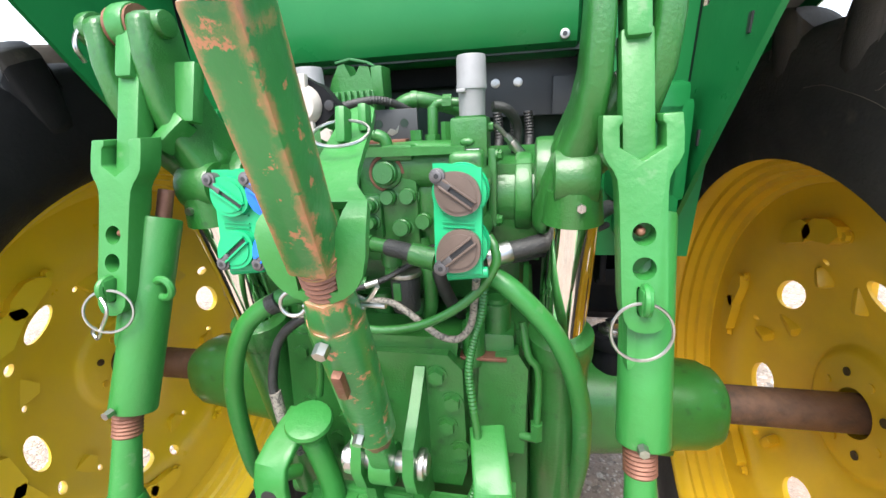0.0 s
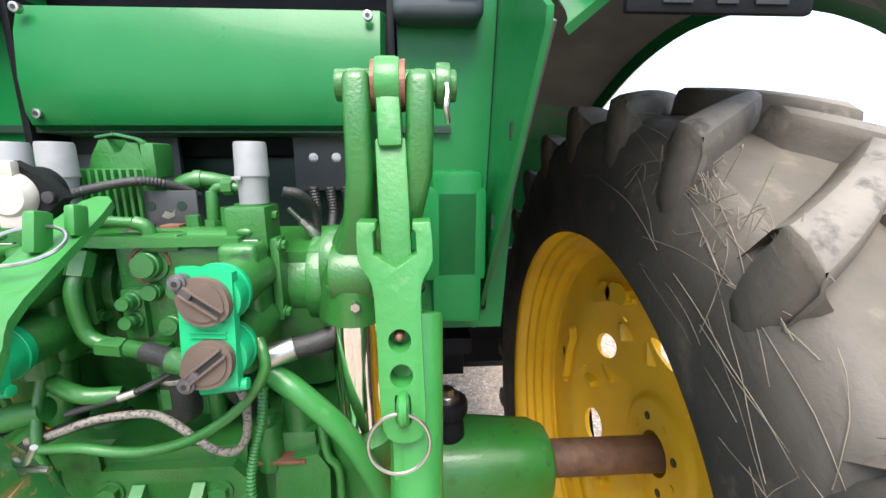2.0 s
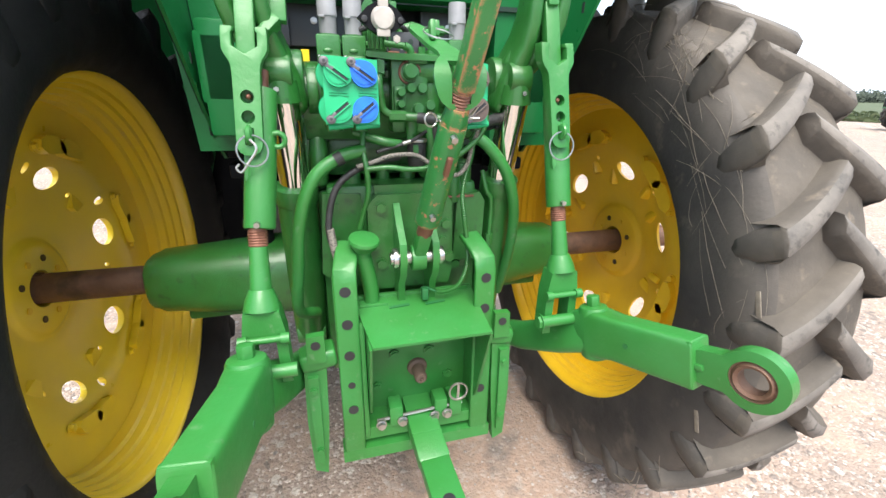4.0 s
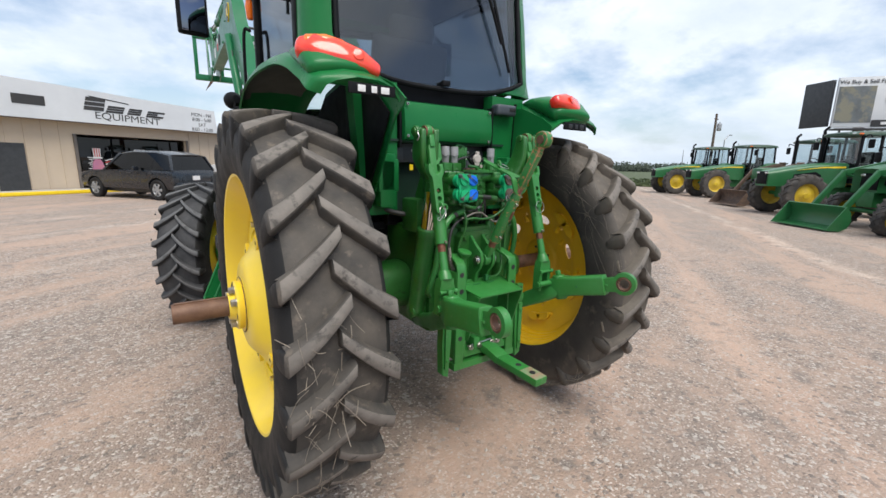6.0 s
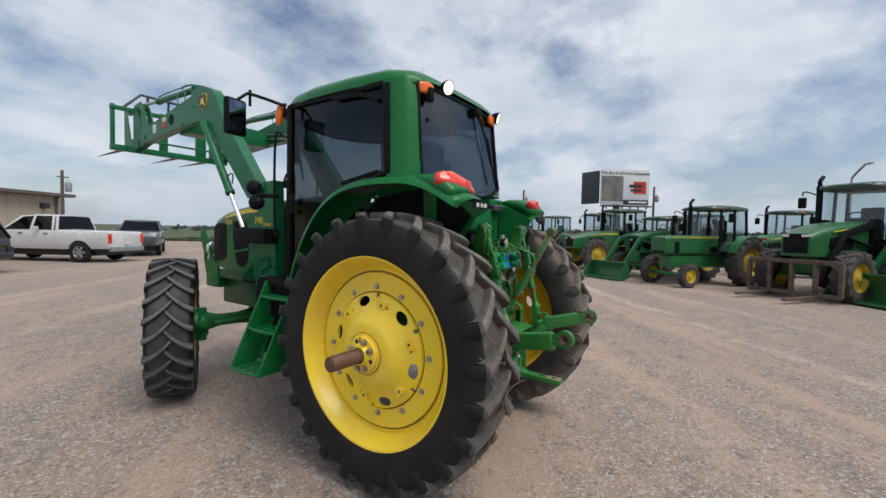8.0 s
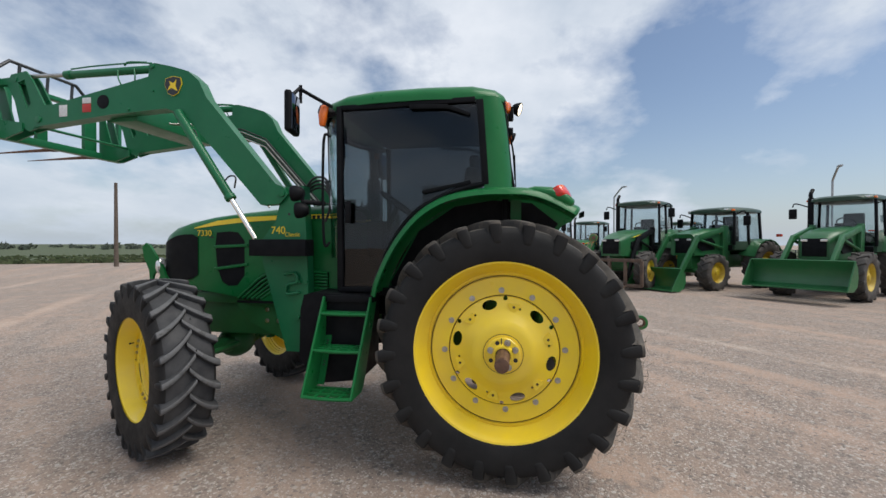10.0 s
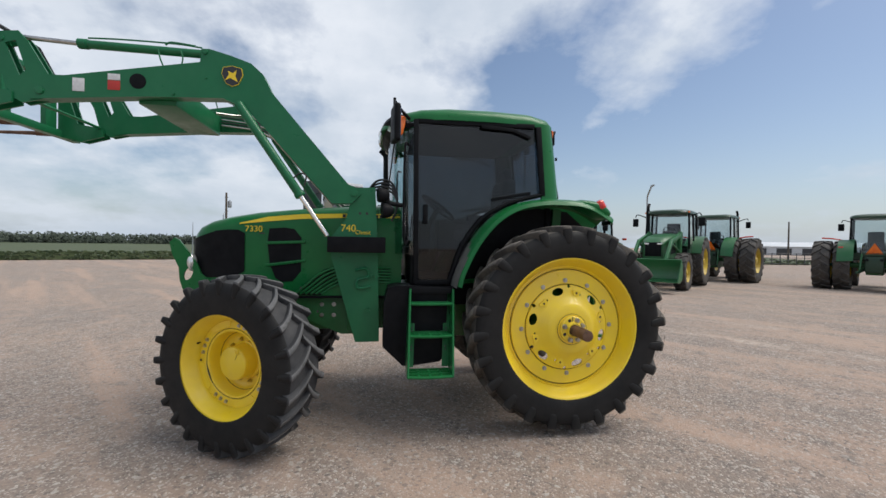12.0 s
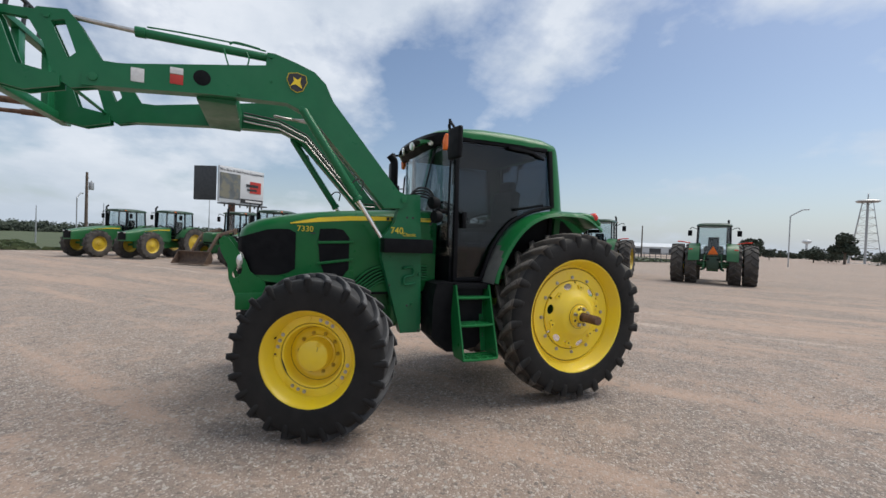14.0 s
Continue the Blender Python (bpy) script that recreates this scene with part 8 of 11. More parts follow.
# ---------------------------------------------------------------- front loader
loader = thing("front_loader", "green raised front loader with hay spear frame", "loader")
ARM = [(4.33, 2.80), (4.25, 2.890), (4.10, 2.892), (3.10, 3.078), (3.09, 3.190), (3.03, 3.192), (2.86, 3.150), (2.70, 3.098), (2.60, 3.010), (2.53, 2.865), (1.885, 2.110), (1.82, 2.085), (1.775, 2.025), (1.85, 1.945), (2.02, 1.938), (2.62, 2.595), (2.74, 2.715), (2.92, 2.790), (3.5, 2.765), (4.34, 2.690)]
for s in (-1, 1):
    xo, xi = s * 0.605, s * 0.495
    b = B()
    prism(b, ARM, "x", xi, xo, 0.010)
    arm = part("loader_arm", b, HAZEGREEN, loader, "bent green loader arm")
    if s < 0:
        b = B()
        shield = [(-0.09, 0.085), (0.0, 0.105), (0.09, 0.085), (0.105, 0.02), (0.06, -0.075), (0.0, -0.10), (-0.06, -0.075), (-0.105, 0.02)]
        prism(b, [(2.845 + p[0] * 0.817, 2.975 + p[1] * 0.845) for p in shield], "x", -0.612, -0.604, 0.002)
        bd = part("badge", b, GOLD, arm, "shield shaped badge")
        b = B()
        prism(b, [(2.845 + p[0] * 0.774, 2.975 + p[1] * 0.801) for p in shield], "x", -0.614, -0.606, 0.002)
        part("badge_field", b, LABELK, bd)
        b = B()
        prism(b, [(2.80, 2.93), (2.86, 2.96), (2.90, 2.94), (2.87, 2.99), (2.88, 3.02), (2.84, 3.0), (2.81, 3.03), (2.82, 2.98)], "x", -0.616, -0.608, 0.0)
        part("badge_mark", b, GOLD, bd)
        b = B()
        box(b, (-0.606, 3.997, 2.825), (0.004, 0.085, 0.105), 0.001)
        part("decal", b, LABELW, arm, "white decal")
        b = B()
        box(b, (-0.606, 3.742, 2.905), (0.004, 0.09, 0.05), 0.001)
        dd = part("decal", b, LABELW, arm, "white and red decal")
        b = B()
        box(b, (-0.606, 3.742, 2.838), (0.004, 0.09, 0.075), 0.001)
        part("decal_red", b, LABELR, dd)
        b = B()
        rod(b, (-0.600, 3.567, 2.884), (-0.609, 3.567, 2.884), 0.062, n=32, bev=0.003)
        part("round_port", b, BLACK, arm, "round black port")
    for y, z, r in ((2.79, 2.745, 0.035), (1.83, 2.03, 0.03), (4.27, 2.76, 0.03), (3.06, 3.165, 0.022), (3.30, 2.80, 0.012), (3.05, 2.95, 0.008)):
        b = B()
        rod(b, (xo - s * 0.004, y, z), (xo + s * 0.012, y, z), r, n=20, bev=0.003)
        part("pivot_boss", b, HAZEGREEN, arm)
    # lift cylinder
    b = B()
    xc = s * 0.565
    top, mid_, low = V(xc + s * 0.06, 2.79, 2.745), V(xc + s * 0.06, 2.30, 2.02), V(xc + s * 0.06, 2.055, 1.655)
    rod(b, top, mid_, 0.038, n=20, bev=0.004)
    rod(b, mid_, mid_ + (mid_ - top).normalized() * 0.04, 0.045, n=20, bev=0.004)
    lc = part("lift_ram", b, HAZEGREEN, loader, "green lift ram with chrome rod")
    b = B()
    rod(b, mid_, low, 0.021, n=20)
    part("ram_rod", b, CHROME, lc, "chrome rod")
    b = B()
    tube(b, [mid_ + V(0, 0.06, 0.10), mid_ + V(0, 0.0, 0.16), mid_ + V(0, -0.06, 0.15), mid_ + V(0, -0.05, 0.06)], 0.007, 8)
    part("ram_hose", b, HOSE, lc)
    b = B()
    tube(b, [top + V(0, -0.2, -0.25), top + V(0, -0.16, -0.16), top + V(0, -0.12, -0.21)], 0.006, 8)
    part("ram_hose", b, HOSE, lc)
    # tilt cylinder along the top
    b = B()
    rod(b, (s * 0.55, 3.07, 3.165), (s * 0.55, 4.00, 3.172), 0.034, n=20, bev=0.004)
    rod(b, (s * 0.55, 3.96, 3.172), (s * 0.55, 4.03, 3.172), 0.040, n=20, bev=0.004)
    tc_ = part("tilt_ram", b, HAZEGREEN, loader, "green tilt ram")
    b = B()
    rod(b, (s * 0.55, 4.0, 3.172), (s * 0.55, 4.45, 3.190), 0.018, n=16)
    part("ram_rod", b, ZINC, tc_)
    b = B()
    tube(b, [(s * 0.57, 3.95, 3.215), (s * 0.57, 3.7, 3.225), (s * 0.57, 3.3, 3.225), (s * 0.57, 3.1, 3.21)], 0.007, 8)
    tube(b, [(s * 0.57, 3.38, 3.21), (s * 0.57, 3.33, 3.235), (s * 0.57, 3.15, 3.22)], 0.008, 8)
    tube(b, [(s * 0.60, 3.42, 3.16), (s * 0.61, 3.40, 3.08), (s * 0.60, 3.38, 3.02)], 0.006, 8)
    tube(b, [(s * 0.60, 3.25, 3.16), (s * 0.61, 3.23, 3.10), (s * 0.60, 3.24, 3.05)], 0.006, 8)
    part("ram_pipe", b, HAZEGREEN, tc_)
    # bell crank and link to the carrier
    for dx in (0.0, 0.07):
        x = s * (0.515 + dx)
        b = B()
        prism(b, [(4.20, 2.86), (4.36, 3.14), (4.43, 3.222), (4.60, 3.20), (4.65, 3.12), (4.56, 2.95), (4.50, 2.72), (4.40, 2.66), (4.24, 2.70)], "x", x - 0.008, x + 0.008)
        crank = part("bell_crank", b, HAZEGREEN, loader, "green bell crank plate with a tapered opening")
        b = B()
        prism(b, [(4.52, 3.12), (4.445, 3.145), (4.375, 2.92), (4.42, 2.87)], "x", x - 0.05, x + 0.05)
        carve(crank, [b])
    b = B()
    for dx in (0.018, 0.052):
        x = s * (0.515 + dx)
        prism(b, [(4.52, 3.12), (4.54, 3.19), (4.90, 3.17), (4.92, 3.12)], "x", x - 0.007, x + 0.007)
    rod(b, (s * 0.50, 4.545, 3.155), (s * 0.60, 4.545, 3.155), 0.022, n=14)
    part("crank_link", b, HAZEGREEN, loader, "green link bar to the carrier")
    # mounting post
    b = B()
    prism(b, [(1.65, 2.095), (1.83, 2.085), (1.905, 1.80), (2.035, 1.64), (2.022, 1.455), (1.81, 0.715), (1.60, 0.715), (1.62, 1.50)], "x", s * 0.47, s * 0.575, 0.006)
    post = part("loader_post", b, HAZEGREEN, loader, "tapered green loader mounting post")
    b = B()
    box(b, (s * 0.66, 1.80, 1.582), (0.15, 0.49, 0.135), 0.008)
    part("bump_pad", b, BLACK, post, "black rubber step pad")
    b = B()
    tube(b, [(s * 0.58, 1.80, 1.36), (s * 0.60, 1.80, 1.36), (s * 0.60, 1.72, 1.37), (s * 0.60, 1.70, 1.30), (s * 0.60, 1.79, 1.27), (s * 0.60, 1.79, 1.20), (s * 0.60, 1.68, 1.21)], 0.012, 8)
    part("parking_hook", b, HAZEGREEN, post)
    for y, z in ((1.70, 1.0), (1.69, 1.30), (1.63, 1.30), (1.72, 1.86), (1.78, 1.86)):
        b = B()
        if z > 1.8:
            rod(b, (s * 0.574, y, z), (s * 0.577, y, z), 0.012, n=12)
            part("post_hole", b, LABELK, post)
        else:
            hexbolt(b, (s * 0.574, y, z), (s, 0, 0), 0.02, 0.02)
            part("post_bolt", b, HAZEGREEN, post)
    b = B()
    box(b, (s * 0.40, 1.75, 0.95), (0.20, 0.28, 0.30), 0.01)
    part("post_foot", b, DARKGREEN, post)
    if s < 0:
        q = Matrix.Translation((s * 0.577, 1.880, 1.724)) @ Matrix.Rotation(radians(-90), 4, "Z") @ Matrix.Rotation(radians(90), 4, "X")
        lettering("model_number", "740", 0.088, q, GOLD, post, 0.001)
        q = Matrix.Translation((s * 0.577, 1.752, 1.690)) @ Matrix.Rotation(radians(-90), 4, "Z") @ Matrix.Rotation(radians(90), 4, "X")
        lettering("model_word", "Classic", 0.050, q, GOLD, post, 0.001)
# cross tube, box and pipes
b = B()
box(b, (0, 3.47, 2.83), (1.0, 0.30, 0.20), 0.02)
part("cross_box", b, HAZEGREEN, loader, "green cross member")
b = B()
rod(b, (-0.5, 4.50, 2.75), (0.5, 4.50, 2.75), 0.014, n=16)
part("cross_tube", b, HAZEGREEN, loader)
for k in range(4):
    o = 0.03 * k
    b = B()
    tube(b, [(0.46, 3.3, 2.93 - o), (0.46, 2.95, 2.90 - o), (0.46, 2.66, 2.78 - o), (0.46, 2.0, 2.05 - o), (0.46, 1.85, 2.05 - o)], 0.008, 8, straight=True)
    part("loader_pipe", b, ZINC if k % 2 else HOSE, loader, "steel oil pipe along the arm")
for k in range(3):
    b = B()
    o = 0.036 * k
    tube(b, [(-0.47 + 0.02 * k, 3.02, 2.70), (-0.30 + 0.03 * k, 2.86 - o, 2.735), (-0.44, 2.70 - o, 2.70 - o * 0.5), (-0.482, 2.56, 2.60 - o), (-0.482, 2.02, 2.00 - o)], 0.008, 8, 4)
    part("loader_pipe", b, ZINC, loader, "steel oil pipe along the arm")
for k in range(4):
    b = B()
    tube(b, [(-0.42 + 0.02 * k, 1.74, 2.05), (-0.44 + 0.02 * k, 1.64, 2.17 - 0.024 * k), (-0.46, 1.52, 2.17 - 0.03 * k), (-0.49, 1.455, 2.06 - 0.02 * k), (-0.50, 1.46, 1.90), (-0.49, 1.50, 1.80)], 0.010, 8)
    part("loader_hose", b, HOSE, loader, "black loader hose")
b = B()
tube(b, [(0.10, 4.4, 3.1), (0.12, 4.1, 3.12), (0.15, 3.9, 3.0)], 0.012, 8)
part("loader_hose", b, HOSE, loader, "black loader hose")
# carrier with spears
b = B()
for x, wx in ((-0.74, 0.045), (-0.44, 0.06), (-0.14, 0.10), (0.37, 0.14), (0.74, 0.045)):
    box(b, (x, 4.88, 2.95), (wx, 0.05, 0.56), 0.006)
for z, hz_ in ((3.19, 0.05), (2.67, 0.075)):
    box(b, (0, 4.88, z), (1.53, 0.075, hz_), 0.008)
for s in (-1, 1):
    for x in (0.50, 0.60):
        prism(b, [(4.88, 3.22), (4.88, 2.64), (4.66, 2.60), (4.46, 2.66), (4.46, 2.74), (4.70, 2.78), (4.80, 3.10)], "x", s * x - 0.008, s * x + 0.008, 0.003)
car = part("carrier_frame", b, HAZEGREEN, loader, "green spear carrier frame")
b = B()
tube(b, [(-0.62, 4.88, 3.21), (-0.42, 4.87, 3.425), (0.20, 4.85, 3.405), (0.43, 4.86, 3.20)], 0.018, 8, straight=True)
rail = part("guard_rail", b, CHARCOAL, car, "grey tube guard rail")
for x in (-0.34, -0.08, 0.17):
    b = B()
    rod(b, (x, 4.86, 3.41), (x, 4.88, 3.20), 0.015, n=10)
    part("rail_post", b, CHARCOAL, rail)
for x in (-0.53, 0.18, 0.60):
    b = B()
    rod(b, (x, 4.90, 2.69), (x, 5.15, 2.69), 0.028, n=14)
    rod(b, (x, 5.10, 2.69), (x, 6.09, 2.672), 0.023, 0.004, n=14)
    part("spear", b, RUST, car, "brown steel bale spear")

# ---------------------------------------------------------------- ground
TRACK = 37.0


def gravel_material():
    m = bpy.data.materials.new("gravel_ground")
    m.use_nodes = True
    nt = m.node_tree
    N, L = nt.nodes.new, nt.links.new
    bs = nt.nodes["Principled BSDF"]
    geo = N("ShaderNodeNewGeometry")

    def nz(s, d=8, r=0.6, vec=None, stretch=None):
        n = N("ShaderNodeTexNoise")
        n.inputs["Scale"].default_value, n.inputs["Detail"].default_value, n.inputs["Roughness"].default_value = s, d, r
        if stretch:
            mp = N("ShaderNodeMapping")
            turn = N("ShaderNodeMapping")
            turn.inputs["Rotation"].default_value = (0, 0, -stretch[1])
            L(geo.outputs["Position"], turn.inputs[0])
            mp.inputs["Scale"].default_value = stretch[0]
            L(turn.outputs[0], mp.inputs[0])
            L(mp.outputs[0], n.inputs["Vector"])
        else:
            L(geo.outputs["Position"], n.inputs["Vector"])
        return n.outputs["Fac"]

    def rng(v, a, c):
        r = N("ShaderNodeMapRange")
        r.inputs["From Min"].default_value, r.inputs["From Max"].default_value = a, c
        L(v, r.inputs["Value"])
        return r.outputs[0]

    def mx(f, a, c):
        x = N("ShaderNodeMix")
        x.data_type = "RGBA"
        L(f, x.inputs[0])
        for sock, v in ((6, a), (7, c)):
            if isinstance(v, tuple):
                x.inputs[sock].default_value = (*v, 1)
            else:
                L(v, x.inputs[sock])
        return x.outputs[2]
    grey, tan, clay = (0.242, 0.201, 0.174), (0.294, 0.228, 0.186), (0.420, 0.296, 0.226)
    col = mx(rng(nz(0.45, 8, 0.62), 0.40, 0.60), grey, tan)
    # packed wheel tracks crossing the yard and clay patches
    tracks = rng(nz(0.9, 6, 0.6, None, ((0.10, 1.0, 1.0), radians(TRACK))), 0.50, 0.60)
    patch = rng(nz(1.4, 8, 0.65), 0.50, 0.68)
    bare = N("ShaderNodeMath")
    bare.operation, bare.use_clamp = "MAXIMUM", True
    L(tracks, bare.inputs[0])
    L(patch, bare.inputs[1])
    half = N("ShaderNodeMath")
    half.operation = "MULTIPLY"
    half.inputs[1].default_value = 0.8
    L(bare.outputs[0], half.inputs[0])
    col = mx(half.outputs[0], col, clay)
    # single ruts pressed into the yard, side by side in the same direction
    turned = N("ShaderNodeMapping")
    turned.inputs["Rotation"].default_value = (0, 0, -radians(TRACK))
    L(geo.outputs["Position"], turned.inputs[0])
    split = N("ShaderNodeSeparateXYZ")
    L(turned.outputs[0], split.inputs[0])

    def calc(op, a, c, clamp=False):
        n = N("ShaderNodeMath")
        n.operation, n.use_clamp = op, clamp
        for i, v in enumerate((a, c)):
            if isinstance(v, float):
                n.inputs[i].default_value = v
            else:
                L(v, n.inputs[i])
        return n.outputs[0]
    across = calc("ADD", split.outputs[1], calc("MULTIPLY", calc("SUBTRACT", nz(0.8, 6, 0.7), 0.5), 0.9))
    worn = rng(nz(1.1, 5, 0.65), 0.34, 0.60)
    for mid_n, wide, most, tone in ((-0.98, 0.26, 0.65, clay), (-2.3, 0.30, 0.75, (0.46, 0.325, 0.25)), (-3.15, 0.24, 0.65, clay), (-5.0, 0.17, 0.85, (0.52, 0.42, 0.345)), (-6.9, 0.20, 0.6, (0.48, 0.38, 0.31)), (4.6, 0.22, 0.5, clay), (6.2, 0.20, 0.55, (0.48, 0.38, 0.31)), (9.5, 0.25, 0.6, (0.50, 0.40, 0.33)), (12.0, 0.25, 0.6, (0.50, 0.40, 0.33))):
        near = calc("SUBTRACT", 1.3, calc("DIVIDE", calc("ABSOLUTE", calc("SUBTRACT", across, mid_n), 0.0), wide), True)
        col = mx(calc("MULTIPLY", calc("MULTIPLY", near, worn), most), col, tone)
    col = mx(rng(nz(3.2, 7, 0.65), 0.54, 0.66), col, (0.20, 0.170, 0.150))
    col = mx(rng(nz(9.0, 6, 0.7), 0.50, 0.66), col, (0.345, 0.268, 0.218))

    def cells(scale):
        vo = N("ShaderNodeTexVoronoi")
        vo.inputs["Scale"].default_value = scale
        L(geo.outputs["Position"], vo.inputs["Vector"])
        st = N("ShaderNodeSeparateColor")
        L(vo.outputs["Color"], st.inputs[0])
        return vo.outputs["Distance"], st.outputs[0], st.outputs[1]
    # fewer stones show where the dirt is packed
    keep = N("ShaderNodeMapRange")
    keep.inputs["To Min"].default_value, keep.inputs["To Max"].default_value = 1.0, 0.35
    L(bare.outputs[0], keep.inputs["Value"])

    def kept(v):
        k = N("ShaderNodeMath")
        k.operation = "MULTIPLY"
        L(v, k.inputs[0])
        L(keep.outputs[0], k.inputs[1])
        return k.outputs[0]
    d1, a1, b1 = cells(85.0)
    d2, a2, b2 = cells(38.0)
    col = mx(kept(rng(a1, 0.80, 1.0)), col, (0.56, 0.50, 0.45))
    col = mx(kept(rng(b1, 0.90, 1.03)), col, (0.12, 0.10, 0.088))
    col = mx(kept(rng(a2, 0.88, 0.97)), col, (0.44, 0.40, 0.36))
    col = mx(kept(rng(b2, 0.90, 0.97)), col, (0.17, 0.145, 0.13))
    col = mx(rng(nz(230.0, 3), 0.52, 0.82), col, (0.27, 0.225, 0.195))
    L(col, bs.inputs["Base Color"])
    bs.inputs["Roughness"].default_value = 0.92
    bs.inputs["Specular IOR Level"].default_value = 0.25
    bp = N("ShaderNodeBump")
    bp.inputs["Strength"].default_value, bp.inputs["Distance"].default_value = 0.75, 0.010
    ad = N("ShaderNodeMath")
    ad.operation = "SUBTRACT"
    L(nz(70.0, 6), ad.inputs[0])
    L(kept(d1), ad.inputs[1])
    ae = N("ShaderNodeMath")
    ae.operation = "SUBTRACT"
    L(ad.outputs[0], ae.inputs[0])
    L(kept(d2), ae.inputs[1])
    L(ae.outputs[0], bp.inputs["Height"])
    L(bp.outputs[0], bs.inputs["Normal"])
    return m


GRAVEL = gravel_material()
GRASS = material("field_grass", (0.040, 0.062, 0.022), 0.9, second=(0.066, 0.085, 0.032), scale=0.4, bump=0.5, bscale=8, third=(0.088, 0.088, 0.046), tscale=2.0, tamount=(0.5, 0.75))
b = B()
def ground_z(x, y):
    return 0.012 * noise.noise(Vector((x * 0.5, y * 0.5, 0))) * min(1.0, math.hypot(x, y) / 1.0) - 0.006
xs = [-3000, -800, -200, -80, -40] + [-20 + 0.5 * k for k in range(101)] + [40, 60, 100, 250, 800, 3000]
ys = [-3000, -800, -200, -80, -40] + [-26 + 0.5 * k for k in range(113)] + [40, 60, 100, 250, 800, 3000]
sheet(b, [[V(x, y, ground_z(x, y) if abs(x) < 35 and abs(y) < 35 else -0.006) for x in xs] for y in ys])
tagged(part("ground", b, GRAVEL), "tan and grey packed gravel yard", "ground", kind="structure")

# ---------------------------------------------------------------- far setting
b = B()
fp = [(34, -62), (34, 17.5), (27.5, 32), (16, 50), (-70, 66)]
far = [(3000, -900), (3000, 300), (2500, 2000), (900, 3000), (-900, 3000)]
rows = []
for k in range(2):
    rows.append([V(p[0], p[1], 0.03) for p in (fp if k == 0 else far)])
sheet(b, rows)
tagged(part("field", b, GRASS), "flat green grass field beyond the yard", "field", kind="structure")
rnd = random.Random(11)
b = B()
for k in range(5200):
    i = rnd.randrange(4)
    f = rnd.random()
    p, q = fp[i], fp[i + 1]
    o = rnd.random() ** 2 * 26
    x, y = p[0] + (q[0] - p[0]) * f, p[1] + (q[1] - p[1]) * f
    d = V(q[0] - p[0], q[1] - p[1], 0).normalized()
    x, y = x + d.y * o, y - d.x * o
    h = rnd.uniform(0.08, 0.30)
    a = rnd.uniform(0, math.pi)
    w = rnd.uniform(0.15, 0.5)
    dx, dy = math.cos(a) * w, math.sin(a) * w
    vs = [b.verts.new(c) for c in ((x - dx, y - dy, 0.02), (x + dx, y + dy, 0.02), (x + dx * 0.5 + rnd.uniform(-.1, .1), y + dy * 0.5, h), (x - dx * 0.4, y - dy * 0.4 + rnd.uniform(-.1, .1), h * rnd.uniform(0.6, 1)))]
    b.faces.new(vs)
tagged(part("field_tufts", b, GRASS), "tall grass tufts along the yard edge", "grass", kind="stuff")

LEAF = material("leaves", (0.027, 0.041, 0.028), 0.8, second=(0.044, 0.058, 0.038), scale=0.6, bump=0.3, bscale=4)
BARK = material("bark", (0.08, 0.06, 0.045), 0.9, second=(0.12, 0.09, 0.07), scale=4.0, bump=0.5, bscale=10)


def leaves_into(b, rnd, c, r, n, size, flat=0.8):
    for k in range(n):
        while True:
            p = V(rnd.uniform(-1, 1), rnd.uniform(-1, 1), rnd.uniform(-1, 1))
            if 0.25 < p.length < 1:
                break
        p = V(c[0] + p.x * r, c[1] + p.y * r, c[2] + p.z * r * flat)
        u = V(rnd.uniform(-1, 1), rnd.uniform(-1, 1), rnd.uniform(-1, 1)).normalized() * size * rnd.uniform(0.6, 1.3)
        w = u.orthogonal().normalized() * size * rnd.uniform(0.5, 1.0)
        b.faces.new([b.verts.new(p - u), b.verts.new(p + w), b.verts.new(p + u), b.verts.new(p - w)])


def tree(x, y, h, spread, seed):
    rnd = random.Random(seed)
    t = thing("tree", "bushy dark green tree beyond the yard", "tree", "trees past the yard", at=pose(x, y, 0))
    b = B()
    rod(b, (0, 0, 0), (0, 0, h * 0.5), 0.04 * h, 0.022 * h, n=10)
    for k in range(5):
        a = 2 * math.pi * k / 5 + rnd.uniform(-0.4, 0.4)
        rod(b, (0, 0, h * 0.32), (math.cos(a) * spread * 0.6, math.sin(a) * spread * 0.6, h * rnd.uniform(0.55, 0.8)), 0.016 * h, 0.006 * h, n=6)
    part("trunk", b, BARK, t)
    b = B()
    for k in range(9):
        a = rnd.uniform(0, 6.28)
        rr = rnd.uniform(0.1, 0.65) * spread
        leaves_into(b, rnd, (math.cos(a) * rr, math.sin(a) * rr, h * rnd.uniform(0.40, 0.85)), spread * rnd.uniform(0.35, 0.55), 170, 0.05 * h, 0.85)
    part("crown", b, LEAF, t)


EYE = V(-4.5, 3.1, 1.6)
def far_at(az, dist):
    return EYE.x + math.sin(radians(az)) * dist, EYE.y + math.cos(radians(az)) * dist


